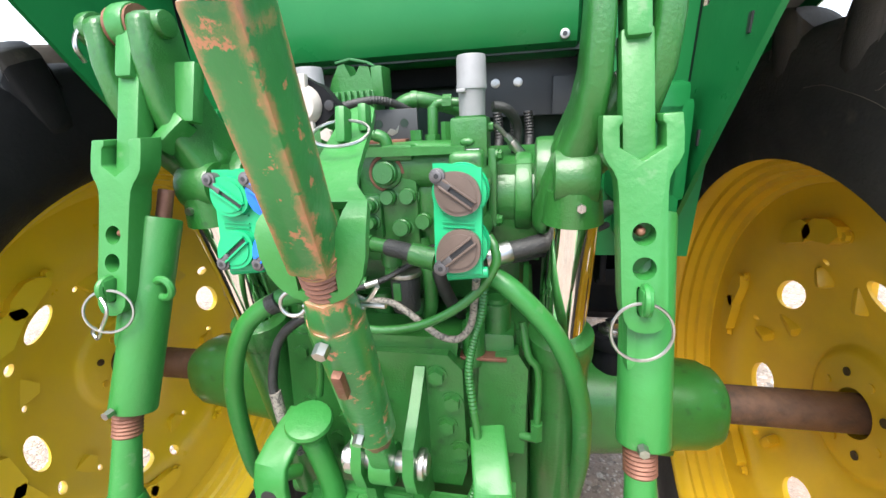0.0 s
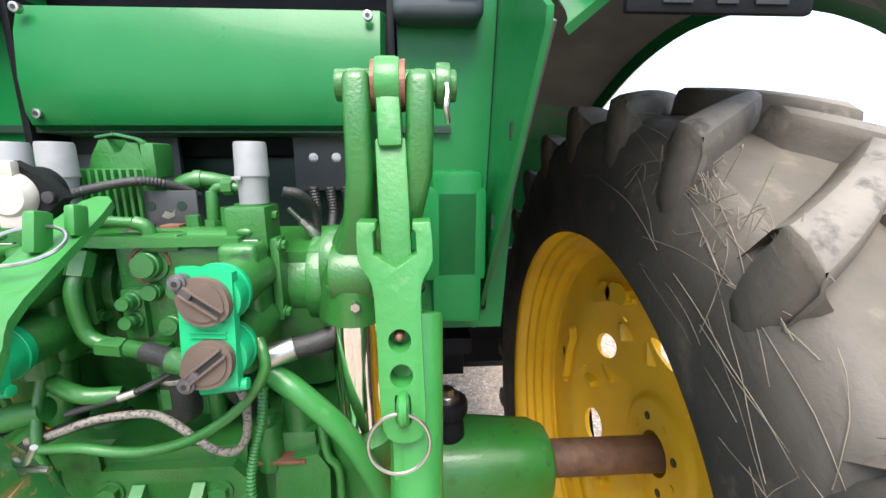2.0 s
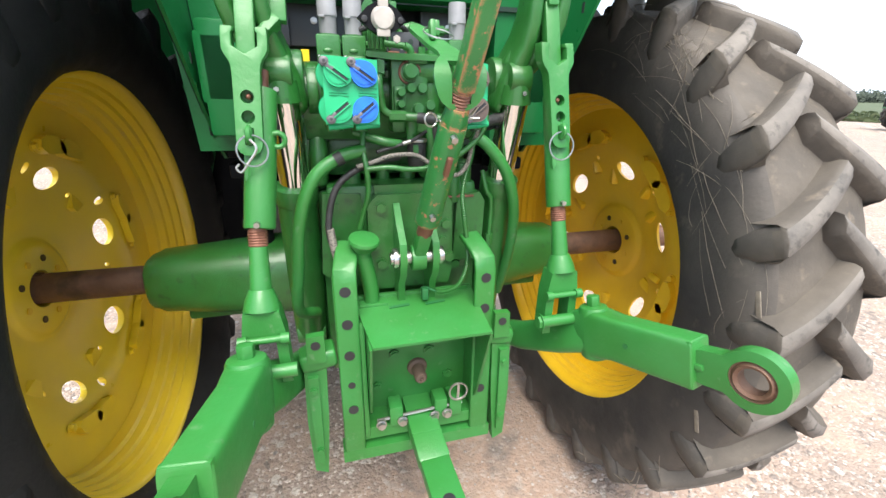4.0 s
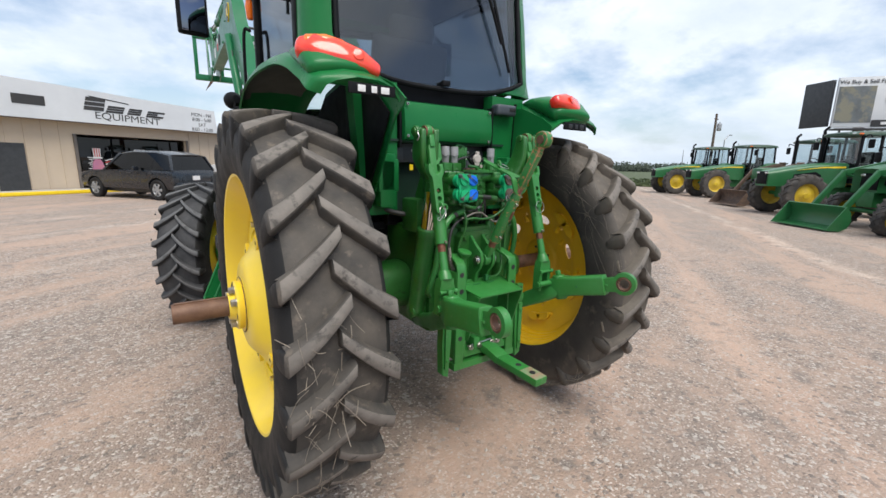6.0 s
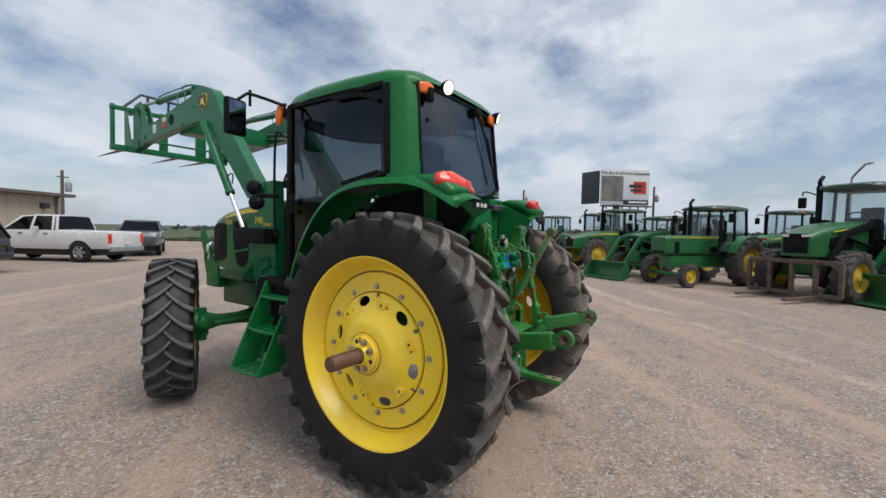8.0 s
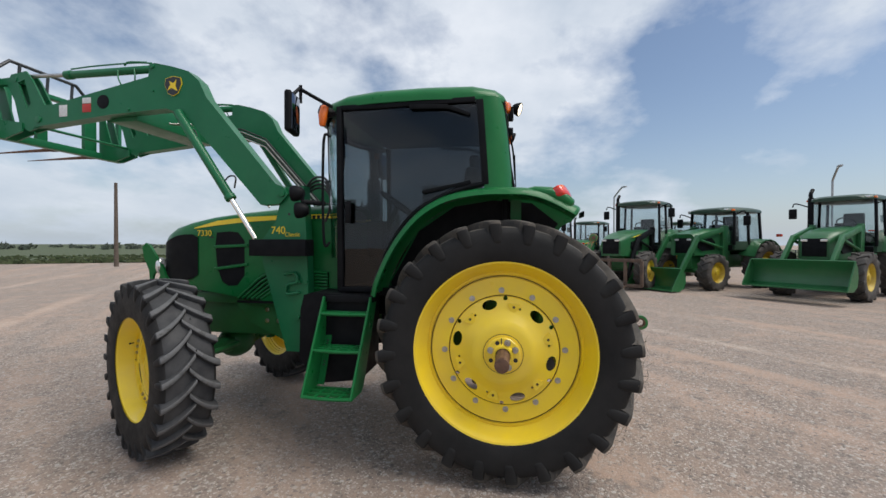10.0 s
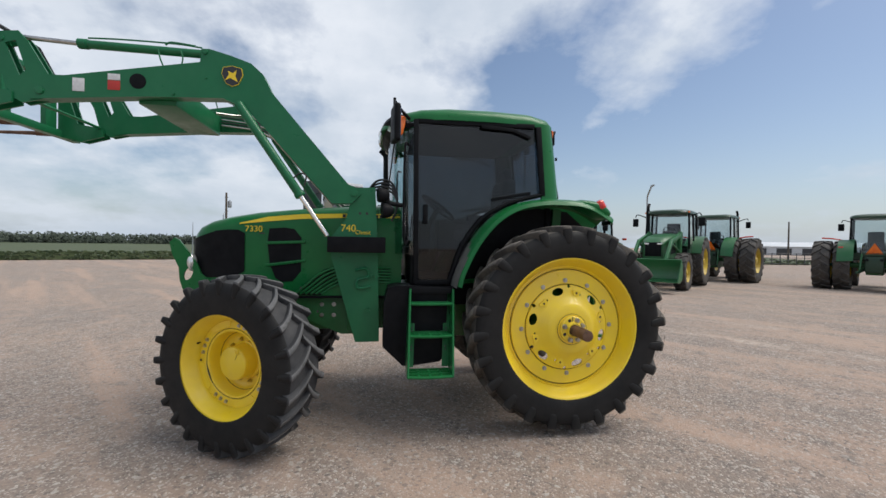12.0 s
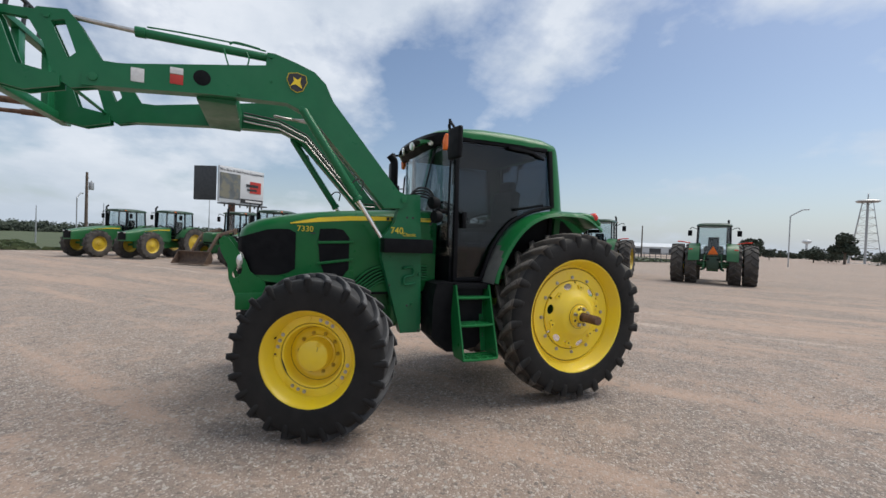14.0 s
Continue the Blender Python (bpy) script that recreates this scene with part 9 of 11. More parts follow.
for k, (az, dist, h, sp) in enumerate(((157.5, 120, 6.4, 2.6), (155.2, 125, 3.6, 2.6), (150.0, 130, 5.6, 3.0), (151.6, 140, 2.6, 2.4), (156.3, 128, 2.6, 2.8), (160.5, 122, 2.4, 3.5))):
    tree(*far_at(az, dist), h, sp, 40 + k)
rnd = random.Random(21)
b = B()
for k in range(560):
    az = rnd.uniform(52, 100)
    dist = rnd.uniform(200, 240)
    x, y = far_at(az, dist)
    r = rnd.uniform(1.8, 3.2)
    leaves_into(b, rnd, (x, y, r * 0.6), r, 46, 0.55, 0.85)
for k in range(120):
    az = rnd.uniform(128, 172)
    x, y = far_at(az, rnd.uniform(220, 300))
    r = rnd.uniform(1.5, 3)
    leaves_into(b, rnd, (x, y, r * 0.6), r, 22, 0.9, 0.8)
for k in range(90):
    az = rnd.uniform(25, 48)
    x, y = far_at(az, rnd.uniform(150, 330))
    r = rnd.uniform(0.8, 1.8)
    leaves_into(b, rnd, (x, y, r * 0.5), r, 22, 0.7, 0.7)
tagged(part("treeline", b, LEAF), "distant dark line of trees on the horizon", "treeline", kind="stuff")

WOODPOLE = material("pole_wood", (0.085, 0.065, 0.050), 0.85, second=(0.13, 0.10, 0.08), scale=6.0, bump=0.4)
GALV = material("galvanised", (0.42, 0.43, 0.44), 0.45, 0.7, second=(0.34, 0.35, 0.36), scale=5.0)


def utility_pole(x, y, h, drum=True):
    t = thing("utility_pole", "weathered wooden utility pole with transformer" if drum else "weathered wooden utility pole", "pole", "utility poles", at=pose(x, y, 0))
    b = B()
    rod(b, (0, 0, -0.1), (0, 0, h), 0.15, 0.10, n=12)
    part("post", b, WOODPOLE, t)
    if drum:
        b = B()
        rod(b, (0.30, -0.25, h - 1.6), (0.30, -0.25, h - 0.9), 0.20, n=14, bev=0.03)
        rod(b, (0.30, -0.25, h - 0.9), (0.30, -0.25, h - 0.75), 0.04, n=8)
        part("transformer", b, GALV, t)
        b = B()
        bar(b, (-0.3, 0, h - 0.5), (0.4, 0, h - 0.5), 0.08, 0.08, (0, 0, 1))
        part("crossarm", b, WOODPOLE, t)


utility_pole(44.3, 18.1, 6.9)
utility_pole(47.5, 4.4, 7.0)
utility_pole(7.4, 39.5, 5.6)
utility_pole(21.75, 28.1, 6.0, False)
utility_pole(*far_at(139.0, 90), 6.2, False)


def slim_mast(x, y, h):
    t = thing("mast", "slim grey metal mast far off beside the field", "pole", "masts by the field", at=pose(x, y, 0))
    b = B()
    rod(b, (0, 0, -0.1), (0, 0, h * 0.6), 0.075, 0.06, n=8)
    part("post", b, GALV, t)
    b = B()
    rod(b, (0, 0, h * 0.6), (0, 0, h), 0.05, 0.03, n=8)
    part("tip", b, GALV, t)


for x, y, h in ((51.5, 24.4, 3.9), (53.2, 19.3, 4.55), (55.1, 9.2, 5.85)):
    slim_mast(x, y, h)


def street_lamp(x, y, h, turn):
    t = thing("street_lamp", "tall grey street lamp with bent arm", "street lamp", "street lamps", at=pose(x, y, 0, 0, 0, turn))
    b = B()
    tube(b, [(0, 0, 0), (0, 0, h * 0.5), (0, 0, h * 0.84), (0.12, 0, h * 0.90), (1.2, 0, h)], 0.07, 8)
    part("post", b, GALV, t)
    b = B()
    box(b, (1.55, 0, h + 0.01), (0.6, 0.22, 0.12), 0.03)
    part("lamp_head", b, GALV, t)


street_lamp(*far_at(153.2, 70), 7.4, 215)
street_lamp(38.0, -9.4, 6.9, 200)
street_lamp(30.2, -22.4, 7.0, 160)
street_lamp(62, 24.5, 6.2, 0)

# oil derrick
dx, dy = far_at(158.9, 150)
der = thing("derrick", "old lattice steel derrick with round platform", "tower", at=pose(dx, dy, 0, 0, 0, 20))
H, w0, w1 = 15.5, 3.0, 1.0
for sx, sy in ((-1, -1), (1, -1), (1, 1), (-1, 1)):
    b = B()
    rod(b, (sx * w0, sy * w0, 0), (sx * w1, sy * w1, H), 0.10, 0.08, n=6)
    part("leg", b, GALV, der)
b = B()
for k in range(8):
    f0, f1 = k / 8, (k + 1) / 8
    a0, a1 = w0 + (w1 - w0) * f0, w0 + (w1 - w0) * f1
    cs = [(-1, -1), (1, -1), (1, 1), (-1, 1)]
    for i in range(4):
        p, q = cs[i], cs[(i + 1) % 4]
        rod(b, (p[0] * a0, p[1] * a0, H * f0), (q[0] * a0, q[1] * a0, H * f0), 0.05, n=5)
        rod(b, (p[0] * a0, p[1] * a0, H * f0), (q[0] * a1, q[1] * a1, H * f1), 0.04, n=5)
part("bracing", b, GALV, der)
b = B()
lathe(b, [(0.0, H), (2.0, H), (2.4, H + 0.3), (2.0, H + 0.6), (0.0, H + 0.8)], (0, 0, 0), (0, 0, 1), 20)
torus(b, (0, 0, H + 1.6), (1, 0, 0), 0.7, 0.12, 16, 6)
part("platform", b, GALV, der)
b = B()
rod(b, (0, 0, 0), (0, 0, H), 0.25, n=8)
part("core_pipe", b, GALV, der)

# white sheds far right, water tower, fence
WHITEWALL = material("white_metal_wall", (0.62, 0.64, 0.66), 0.5, second=(0.52, 0.54, 0.56), scale=0.3)
sx_, sy_ = far_at(140.5, 170)
shed = thing("shed", "long low white metal shed", "shed", at=pose(sx_, sy_, 0, 0, 0, 39.5))
b = B()
box(b, (0, 0, 1.3), (46, 12, 2.6), 0.02)
part("wall", b, WHITEWALL, shed)
b = B()
prism(b, [(-6.4, 2.6), (6.4, 2.6), (0, 4.0)], "x", -23.4, 23.4, 0.0)
part("roof", b, WHITEWALL, shed)
for k in range(7):
    for y in (-6.05, 6.05):
        b = B()
        box(b, (-18 + 6 * k, y, 1.1), (3.6, 0.1, 1.9), 0.0)
        part("bay_door", b, CHARCOAL, shed)
tx, ty_ = far_at(154.6, 260)
wt = thing("water_tower", "small distant water tower", "water tower", at=pose(tx, ty_, 0))
b = B()
rod(b, (0, 0, 0), (0, 0, 7), 0.5, n=10)
part("stem", b, WHITEWALL, wt)
b = B()
ball(b, (0, 0, 8), 1.8, (1, 1, 0.55))
part("tank", b, WHITEWALL, wt)
fence = thing("fence", "dark wire fence along the yard edge", "fence")
for k in range(51):
    b = B()
    rod(b, (33.4, -60 + 1.0 * k, 0), (33.4, -60 + 1.0 * k, 1.25), 0.04, n=6)
    part("post", b, CHARCOAL, fence)
for z in (0.15, 0.45, 0.75, 1.05, 1.22):
    b = B()
    rod(b, (33.4, -60, z), (33.4, -10, z), 0.028, n=5)
    part("rail", b, CHARCOAL, fence)

# billboard
bill = thing("billboard", "roadside billboard on a steel post facing the yard", "billboard")
TL, TR = V(31.4, 6.15, 6.85), V(33.7, 3.05, 6.85)
du = (TR - TL).normalized()
nrm = V(-du.y, du.x, 0)
nrm = -nrm if nrm.x > 0 else nrm
wid, hgt = (TR - TL).length, 2.75
mid_c = (TL + TR) / 2 - V(0, 0, hgt / 2)
BM = Matrix((du, V(0, 0, 1), du.cross(V(0, 0, 1)))).transposed().to_4x4()
BM.translation = mid_c
if BM.col[2].to_3d().dot(EYE - mid_c) < 0:
    BM = Matrix((-du, V(0, 0, 1), (-du).cross(V(0, 0, 1)))).transposed().to_4x4()
    BM.translation = mid_c


def bboard(name, x, y, w, h, z, mat, label=""):
    bb = B()
    box(bb, (x, y, z), (w, h, 0.02))
    bmesh.ops.transform(bb, matrix=BM, verts=bb.verts[:])
    return part(name, bb, mat, bill, label)


b = B()
box(b, (0, 0, -0.12), (wid, hgt, 0.2), 0.02)
bmesh.ops.transform(b, matrix=BM, verts=b.verts[:])
part("panel", b, WHITEWALL, bill, "white advertising panel")
bboard("picture", -wid * 0.27, -0.12, wid * 0.44, hgt * 0.72, -0.01, material("billboard_picture", (0.15, 0.17, 0.18), 0.6, second=(0.075, 0.085, 0.09), scale=0.7, amount=(0.35, 0.65), third=(0.19, 0.185, 0.14), tscale=1.3), "faded field photograph")
bboard("logo_block", wid * 0.30, 0.0, wid * 0.26, hgt * 0.34, 0.0, LABELR, "red logo block")
bboard("logo_bar", wid * 0.22, 0.12, wid * 0.28, hgt * 0.08, 0.012, LABELK)
bboard("logo_bar", wid * 0.22, -0.22, wid * 0.22, hgt * 0.06, 0.012, LABELK)
bboard("number_strip", wid * 0.22, -hgt * 0.42, wid * 0.52, hgt * 0.13, 0.0, LABELK, "dark strip")
bboard("number_bar", wid * 0.26, -hgt * 0.42, wid * 0.38, hgt * 0.055, 0.012, LABELW)
lettering("headline", "We Buy & Sell Farm Equipment", 0.30, BM @ Matrix.Translation((0, hgt * 0.40, 0.0)), LABELK, bill, 0.005)
b = B()
P0 = TL + V(0.15, 0.25, -hgt / 2)
P1 = P0 + V(0.8, 1.5, 0)
bar(b, P0, P1, hgt * 0.94, 0.2, (0, 0, 1), 0.02)
part("rear_panel", b, CHARCOAL, bill, "dark panel facing the road")
b = B()
c = mid_c + V(0.8, 0.8, 0)
rod(b, (c.x, c.y, 0), (c.x, c.y, 5.0), 0.26, n=16)
part("post", b, material("rust_post", (0.12, 0.055, 0.04), 0.7, second=(0.18, 0.09, 0.06), scale=2.0), bill, "rusty steel post")
b = B()
bmk = B()
box(b, (0.0, -hgt / 2 - 0.12, 0.15), (wid * 1.02, 0.10, 0.6), 0.02)
for k in range(6):
    box(b, (-wid / 2 + wid * (k + 0.5) / 6, -hgt / 2 - 0.25, 0.2), (0.08, 0.2, 0.08))
bmesh.ops.transform(b, matrix=BM, verts=b.verts[:])
part("catwalk", b, CHARCOAL, bill)
bmk.free()

# ---------------------------------------------------------------- shop building
TAN = material("tan_metal_siding", (0.55, 0.45, 0.34), 0.55, second=(0.48, 0.39, 0.30), scale=0.5, bump=0.1)
BROWNROOF = material("brown_roof_trim", (0.11, 0.095, 0.085), 0.55, second=(0.15, 0.13, 0.115), scale=1.0)
CONCRETE = material("concrete", (0.42, 0.40, 0.37), 0.85, second=(0.36, 0.34, 0.31), scale=1.5, bump=0.3)
bx0, fdir = V(-4.38, 24.6, 0), V(0.853, 0.522, 0).normalized()
ang = math.degrees(math.atan2(fdir.y, fdir.x))
shop = thing("shop_building", "tan metal shop building with rooftop sign and open bay", "building", at=pose(bx0.x, bx0.y, 0, 0, 0, ang))
# local: x along the front, y into the building
WH, LX0, LX1, DEP = 3.15, -14.0, 11.0, 14.0
DX0, DX1, DH = 0.05, 5.45, 2.62
def shop_box(name, c, s, mat, label="", bev=0.0, parent=None):
    bb = B()
    box(bb, c, s, bev)
    return part(name, bb, mat, parent or shop, label)
shop_box("front_wall", ((LX0 + DX0) / 2, 0.1, WH / 2), (DX0 - LX0, 0.2, WH), TAN, "tan ribbed metal wall")
shop_box("front_wall", ((DX1 + LX1) / 2, 0.1, WH / 2), (LX1 - DX1, 0.2, WH), TAN)
shop_box("front_wall", ((DX0 + DX1) / 2, 0.1, (DH + WH) / 2), (DX1 - DX0, 0.2, WH - DH), TAN)
shop_box("end_wall", (LX1 - 0.1, DEP / 2, WH / 2), (0.2, DEP - 0.5, WH), TAN)
shop_box("end_wall", (LX0 + 0.1, DEP / 2, WH / 2), (0.2, DEP - 0.5, WH), TAN)
shop_box("back_wall", ((LX0 + LX1) / 2, DEP, WH / 2), (LX1 - LX0, 0.2, WH), TAN)
for k in range(40):
    x = LX0 + 0.3 + (LX1 - LX0 - 0.6) * k / 39
    if DX0 - 0.1 < x < DX1 + 0.1:
        continue
    shop_box("wall_rib", (x, -0.015, WH / 2), (0.06, 0.03, WH), TAN)
b = B()
prism(b, [(-0.5, WH), (DEP + 0.5, WH), (DEP + 0.5, WH + 0.12), (DEP / 2, WH + 0.34), (-0.5, WH + 0.14)], "x", LX0 - 0.4, LX1 + 0.4, 0.0)
part("roof", b, BROWNROOF, shop, "brown metal roof")
shop_box("gutter", ((LX0 + LX1) / 2, -0.52, WH + 0.10), (LX1 - LX0 + 0.8, 0.12, 0.16), BROWNROOF)
shop_box("downpipe", (LX1 - 0.3, -0.1, WH / 2), (0.1, 0.1, WH), BROWNROOF)
shop_box("wall_lamp", (LX1 - 1.0, -0.1, 2.6), (0.4, 0.25, 0.3), CHARCOAL, "", 0.04)
for x in (DX0 - 0.06, DX1 + 0.06):
    shop_box("door_trim", (x, -0.03, DH / 2), (0.12, 0.08, DH), BROWNROOF)
shop_box("bay_floor", ((DX0 + DX1) / 2, 3, 0.02), (DX1 - DX0, 6, 0.04), CONCRETE)
shop_box("bay_back", ((DX0 + DX1) / 2, 4.0, DH / 2), (DX1 - DX0 + 1, 0.1, DH), CHARCOAL, "dark inside of the bay")
shop_box("bay_window", (DX0 + 0.9, 0.35, 1.35), (1.4, 0.04, 2.3), DARKGLASS)
shop_box("bay_window", (DX0 + 3.4, 0.35, 1.35), (3.4, 0.04, 2.3), DARKGLASS)
b = B()
for k in range(8):
    box(b, (DX0 + 0.75, 0.30, 1.55 - 0.09 * k), (0.5 - 0.12 * ((k * 7) % 3), 0.01, 0.04))
part("window_writing", b, LABELW, shop, "white writing bars on the glass")
b = B()
box(b, (DX0 + 2.95, 0.30, 1.95), (0.55, 0.01, 0.10))
box(b, (DX0 + 4.7, 0.30, 1.95), (0.5, 0.01, 0.06))
part("window_writing", b, LABELW, shop)
side_door = shop_box("side_door", (LX0 + 11.6, -0.02, 1.05), (1.0, 0.06, 2.1), CHARCOAL, "dark side door")
# sign on the roof edge
sg0, sg1, sz0, sz1 = -9.0, 7.1, WH + 0.0, WH + 1.28
b = B()
prism(b, [(sg0, sz0), (sg1, sz0), (sg1 - 0.12, sz1), (3.2, sz1 + 0.10), (-0.5, sz1 + 0.24), (sg0, sz1 + 0.45)], "y", -0.68, -0.62, 0.0)
sign = part("roof_sign", b, WHITEWALL, shop, "white roof sign with dark logo bars and opening hours")
def sign_poly(name, pts, mat, lift=0.0):
    bb = B()
    prism(bb, pts, "y", -0.692 - lift, -0.675)
    part(name, bb, mat, sign)
# business name as plain slanted bars
INK = material("sign_ink", (0.035, 0.034, 0.034), 0.5)
for x0, w, lo, hi in ((0.20, 0.92, 0.58, 1.18), (1.10, 0.85, 0.55, 0.88), (2.05, 0.72, 0.55, 0.86), (2.95, 0.98, 0.52, 0.84)):
    z = sz0
    for q, (f0, f1) in enumerate(((0, 0.30), (0.36, 0.64), (0.70, 1.0))):
        l0, l1 = z + lo + (hi - lo) * f0, z + lo + (hi - lo) * f1
        ind = 0.35 * w if (q == 1 and x0 > 2.5) else 0.0
        sign_poly("name_bar", [(x0 + 0.15 * f0, l0), (x0 + w - ind - 0.1 + 0.15 * f0, l0), (x0 + w - ind - 0.1 + 0.15 * f1, l1), (x0 + 0.15 * f1, l1)], INK)
sign_poly("name_swoosh", [(0.45, sz0 + 1.24), (2.15, sz0 + 1.08), (2.2, sz0 + 1.04), (0.55, sz0 + 1.17)], INK)
q = Matrix.Translation((2.14, -0.685, sz0 + 0.335)) @ Matrix.Rotation(radians(90), 4, "X") @ Matrix.Rotation(radians(-1.0), 4, "Z") @ Matrix.Diagonal((1.22, 1, 1, 1))
lettering("sign_word", "EQUIPMENT", 0.46, q, INK, sign, 0.004)
sign_poly("number_bar", [(-2.3, sz0 + 0.55), (-1.2, sz0 + 0.55), (-1.2, sz0 + 0.95), (-2.3, sz0 + 0.95)], INK)
for k, tx_ in enumerate(("MON - FRI", "8:00 - 5:00", "SAT", "8:00 - 12:00")):
    q = Matrix.Translation((6.12, -0.685, sz0 + 0.95 - 0.275 * k)) @ Matrix.Rotation(radians(90), 4, "X")
    lettering("opening_hours", tx_, 0.28, q, INK, sign, 0.004)
shop_box("curb", (-3.0, -2.2, 0.07), (9.0, 0.3, 0.14), GOLD, "yellow painted curb", 0.03)
shop_box("walk", (-3.0, -1.1, 0.04), (9.0, 2.0, 0.08), CONCRETE)
# festive board figure in the window
fig = thing("window_decoration", "striped red and white top hat cutout in the window", "decoration", at=shop.matrix_basis @ pose(0.95, 0.26, 0.95))
b = B()
prism(b, [(-0.22, 0.55), (0.22, 0.55), (0.20, 0.62), (0.15, 0.62), (0.17, 1.05), (-0.17, 1.05), (-0.15, 0.62), (-0.20, 0.62)], "y", -0.02, 0.02, 0.0)
hat = part("hat", b, LABELW, fig)
for x in (-0.10, 0.0, 0.10):
    b = B()
    box(b, (x, -0.024, 0.84), (0.045, 0.004, 0.40))
    part("hat_stripe", b, LABELR, hat)
b = B()
prism(b, [(-0.25, 0.0), (0.30, 0.0), (0.22, 0.35), (0.12, 0.52), (-0.12, 0.52), (-0.22, 0.35)], "y", -0.015, 0.015, 0.0)
part("board", b, material("pink_board", (0.55, 0.20, 0.25), 0.6, second=(0.40, 0.16, 0.30), scale=3.0), fig)
for k in range(4):
    b = B()
    bar(b, (0.32, -0.02, 0.18 + 0.09 * k), (0.75, -0.02, 0.30 + 0.09 * k), 0.02, 0.045, (0, 1, 0))
    part("flag_stripe", b, LABELR if k % 2 == 0 else LABELW, fig)

# ---------------------------------------------------------------- parked cars
CARBLACK = material("car_black", (0.007, 0.009, 0.013), 0.28, coat=0.5, second=(0.010, 0.014, 0.020), scale=2.0, dust=(0.030, 0.036, 0.042), dust_amount=0.10)
CARWHITE = material("car_white", (0.66, 0.67, 0.68), 0.25, coat=0.7, second=(0.60, 0.61, 0.62), scale=2.0, dust=(0.42, 0.38, 0.33), dust_amount=0.3)
CARGREY = material("car_grey", (0.09, 0.11, 0.12), 0.25, 0.3, coat=0.7, second=(0.11, 0.13, 0.14), scale=2.0)


def car_wheel(parent, x, y, r, s):
    b = B()
    lathe(b, [(r * 0.62, -0.10), (r * 0.9, -0.115), (r, -0.09), (r, 0.09), (r * 0.9, 0.115), (r * 0.62, 0.10)], (x, y, r), (1, 0, 0), 32)
    t = part("wheel", b, RUBBER, parent, "black tyre on alloy rim")
    b = B()
    lathe(b, [(r * 0.66, 0.095), (r * 0.60, 0.085), (r * 0.55, 0.05)], (x, y, r), (s, 0, 0), 32)
    for k in range(6):
        a = 2 * math.pi * k / 6
        bar(b, (x + s * 0.09, y + 0.05 * math.cos(a), r + 0.05 * math.sin(a)), (x + s * 0.09, y + r * 0.63 * math.cos(a), r + r * 0.63 * math.sin(a)), 0.03, 0.09, (1, 0, 0), 0.005)
    rod(b, (x, y, r), (x + s * 0.10, y, r), 0.07, n=16)
    part("rim", b, GALV, t)
    b = B()
    rod(b, (x + s * 0.01, y, r), (x + s * 0.05, y, r), r * 0.62, n=28)
    part("brake", b, LABELK, t)


def shell(b, prof, hw, tuck):
    """Closed body skin from a side outline; the half width shrinks with height by tuck."""
    lo, hi = prof
    rings = []
    n = len(hi)
    for i in range(n):
        y, zt, zb = hi[i][0], hi[i][1], lo[i]
        e = hw * (1 - 0.13 * (abs(2 * i / (n - 1) - 1)) ** 5)
        half = [(e * 0.93, zb), (e * 0.985, zb + (zt - zb) * 0.22), (e, zb + (zt - zb) * 0.55), (e * 0.99, zb + (zt - zb) * 0.80), (e * tuck, zt - 0.03), (e * tuck - 0.07, zt)]
        rings.append([b.verts.new((-x, y, z)) for x, z in half] + [b.verts.new((0, y, zt + 0.02))] + [b.verts.new((x, y, z)) for x, z in half[::-1]])
    m = len(rings[0])
    for p, q in zip(rings, rings[1:]):
        for k in range(m):
            b.faces.new((p[k], p[(k + 1) % m], q[(k + 1) % m], q[k]))
    b.faces.new(rings[0][::-1])
    b.faces.new(rings[-1])


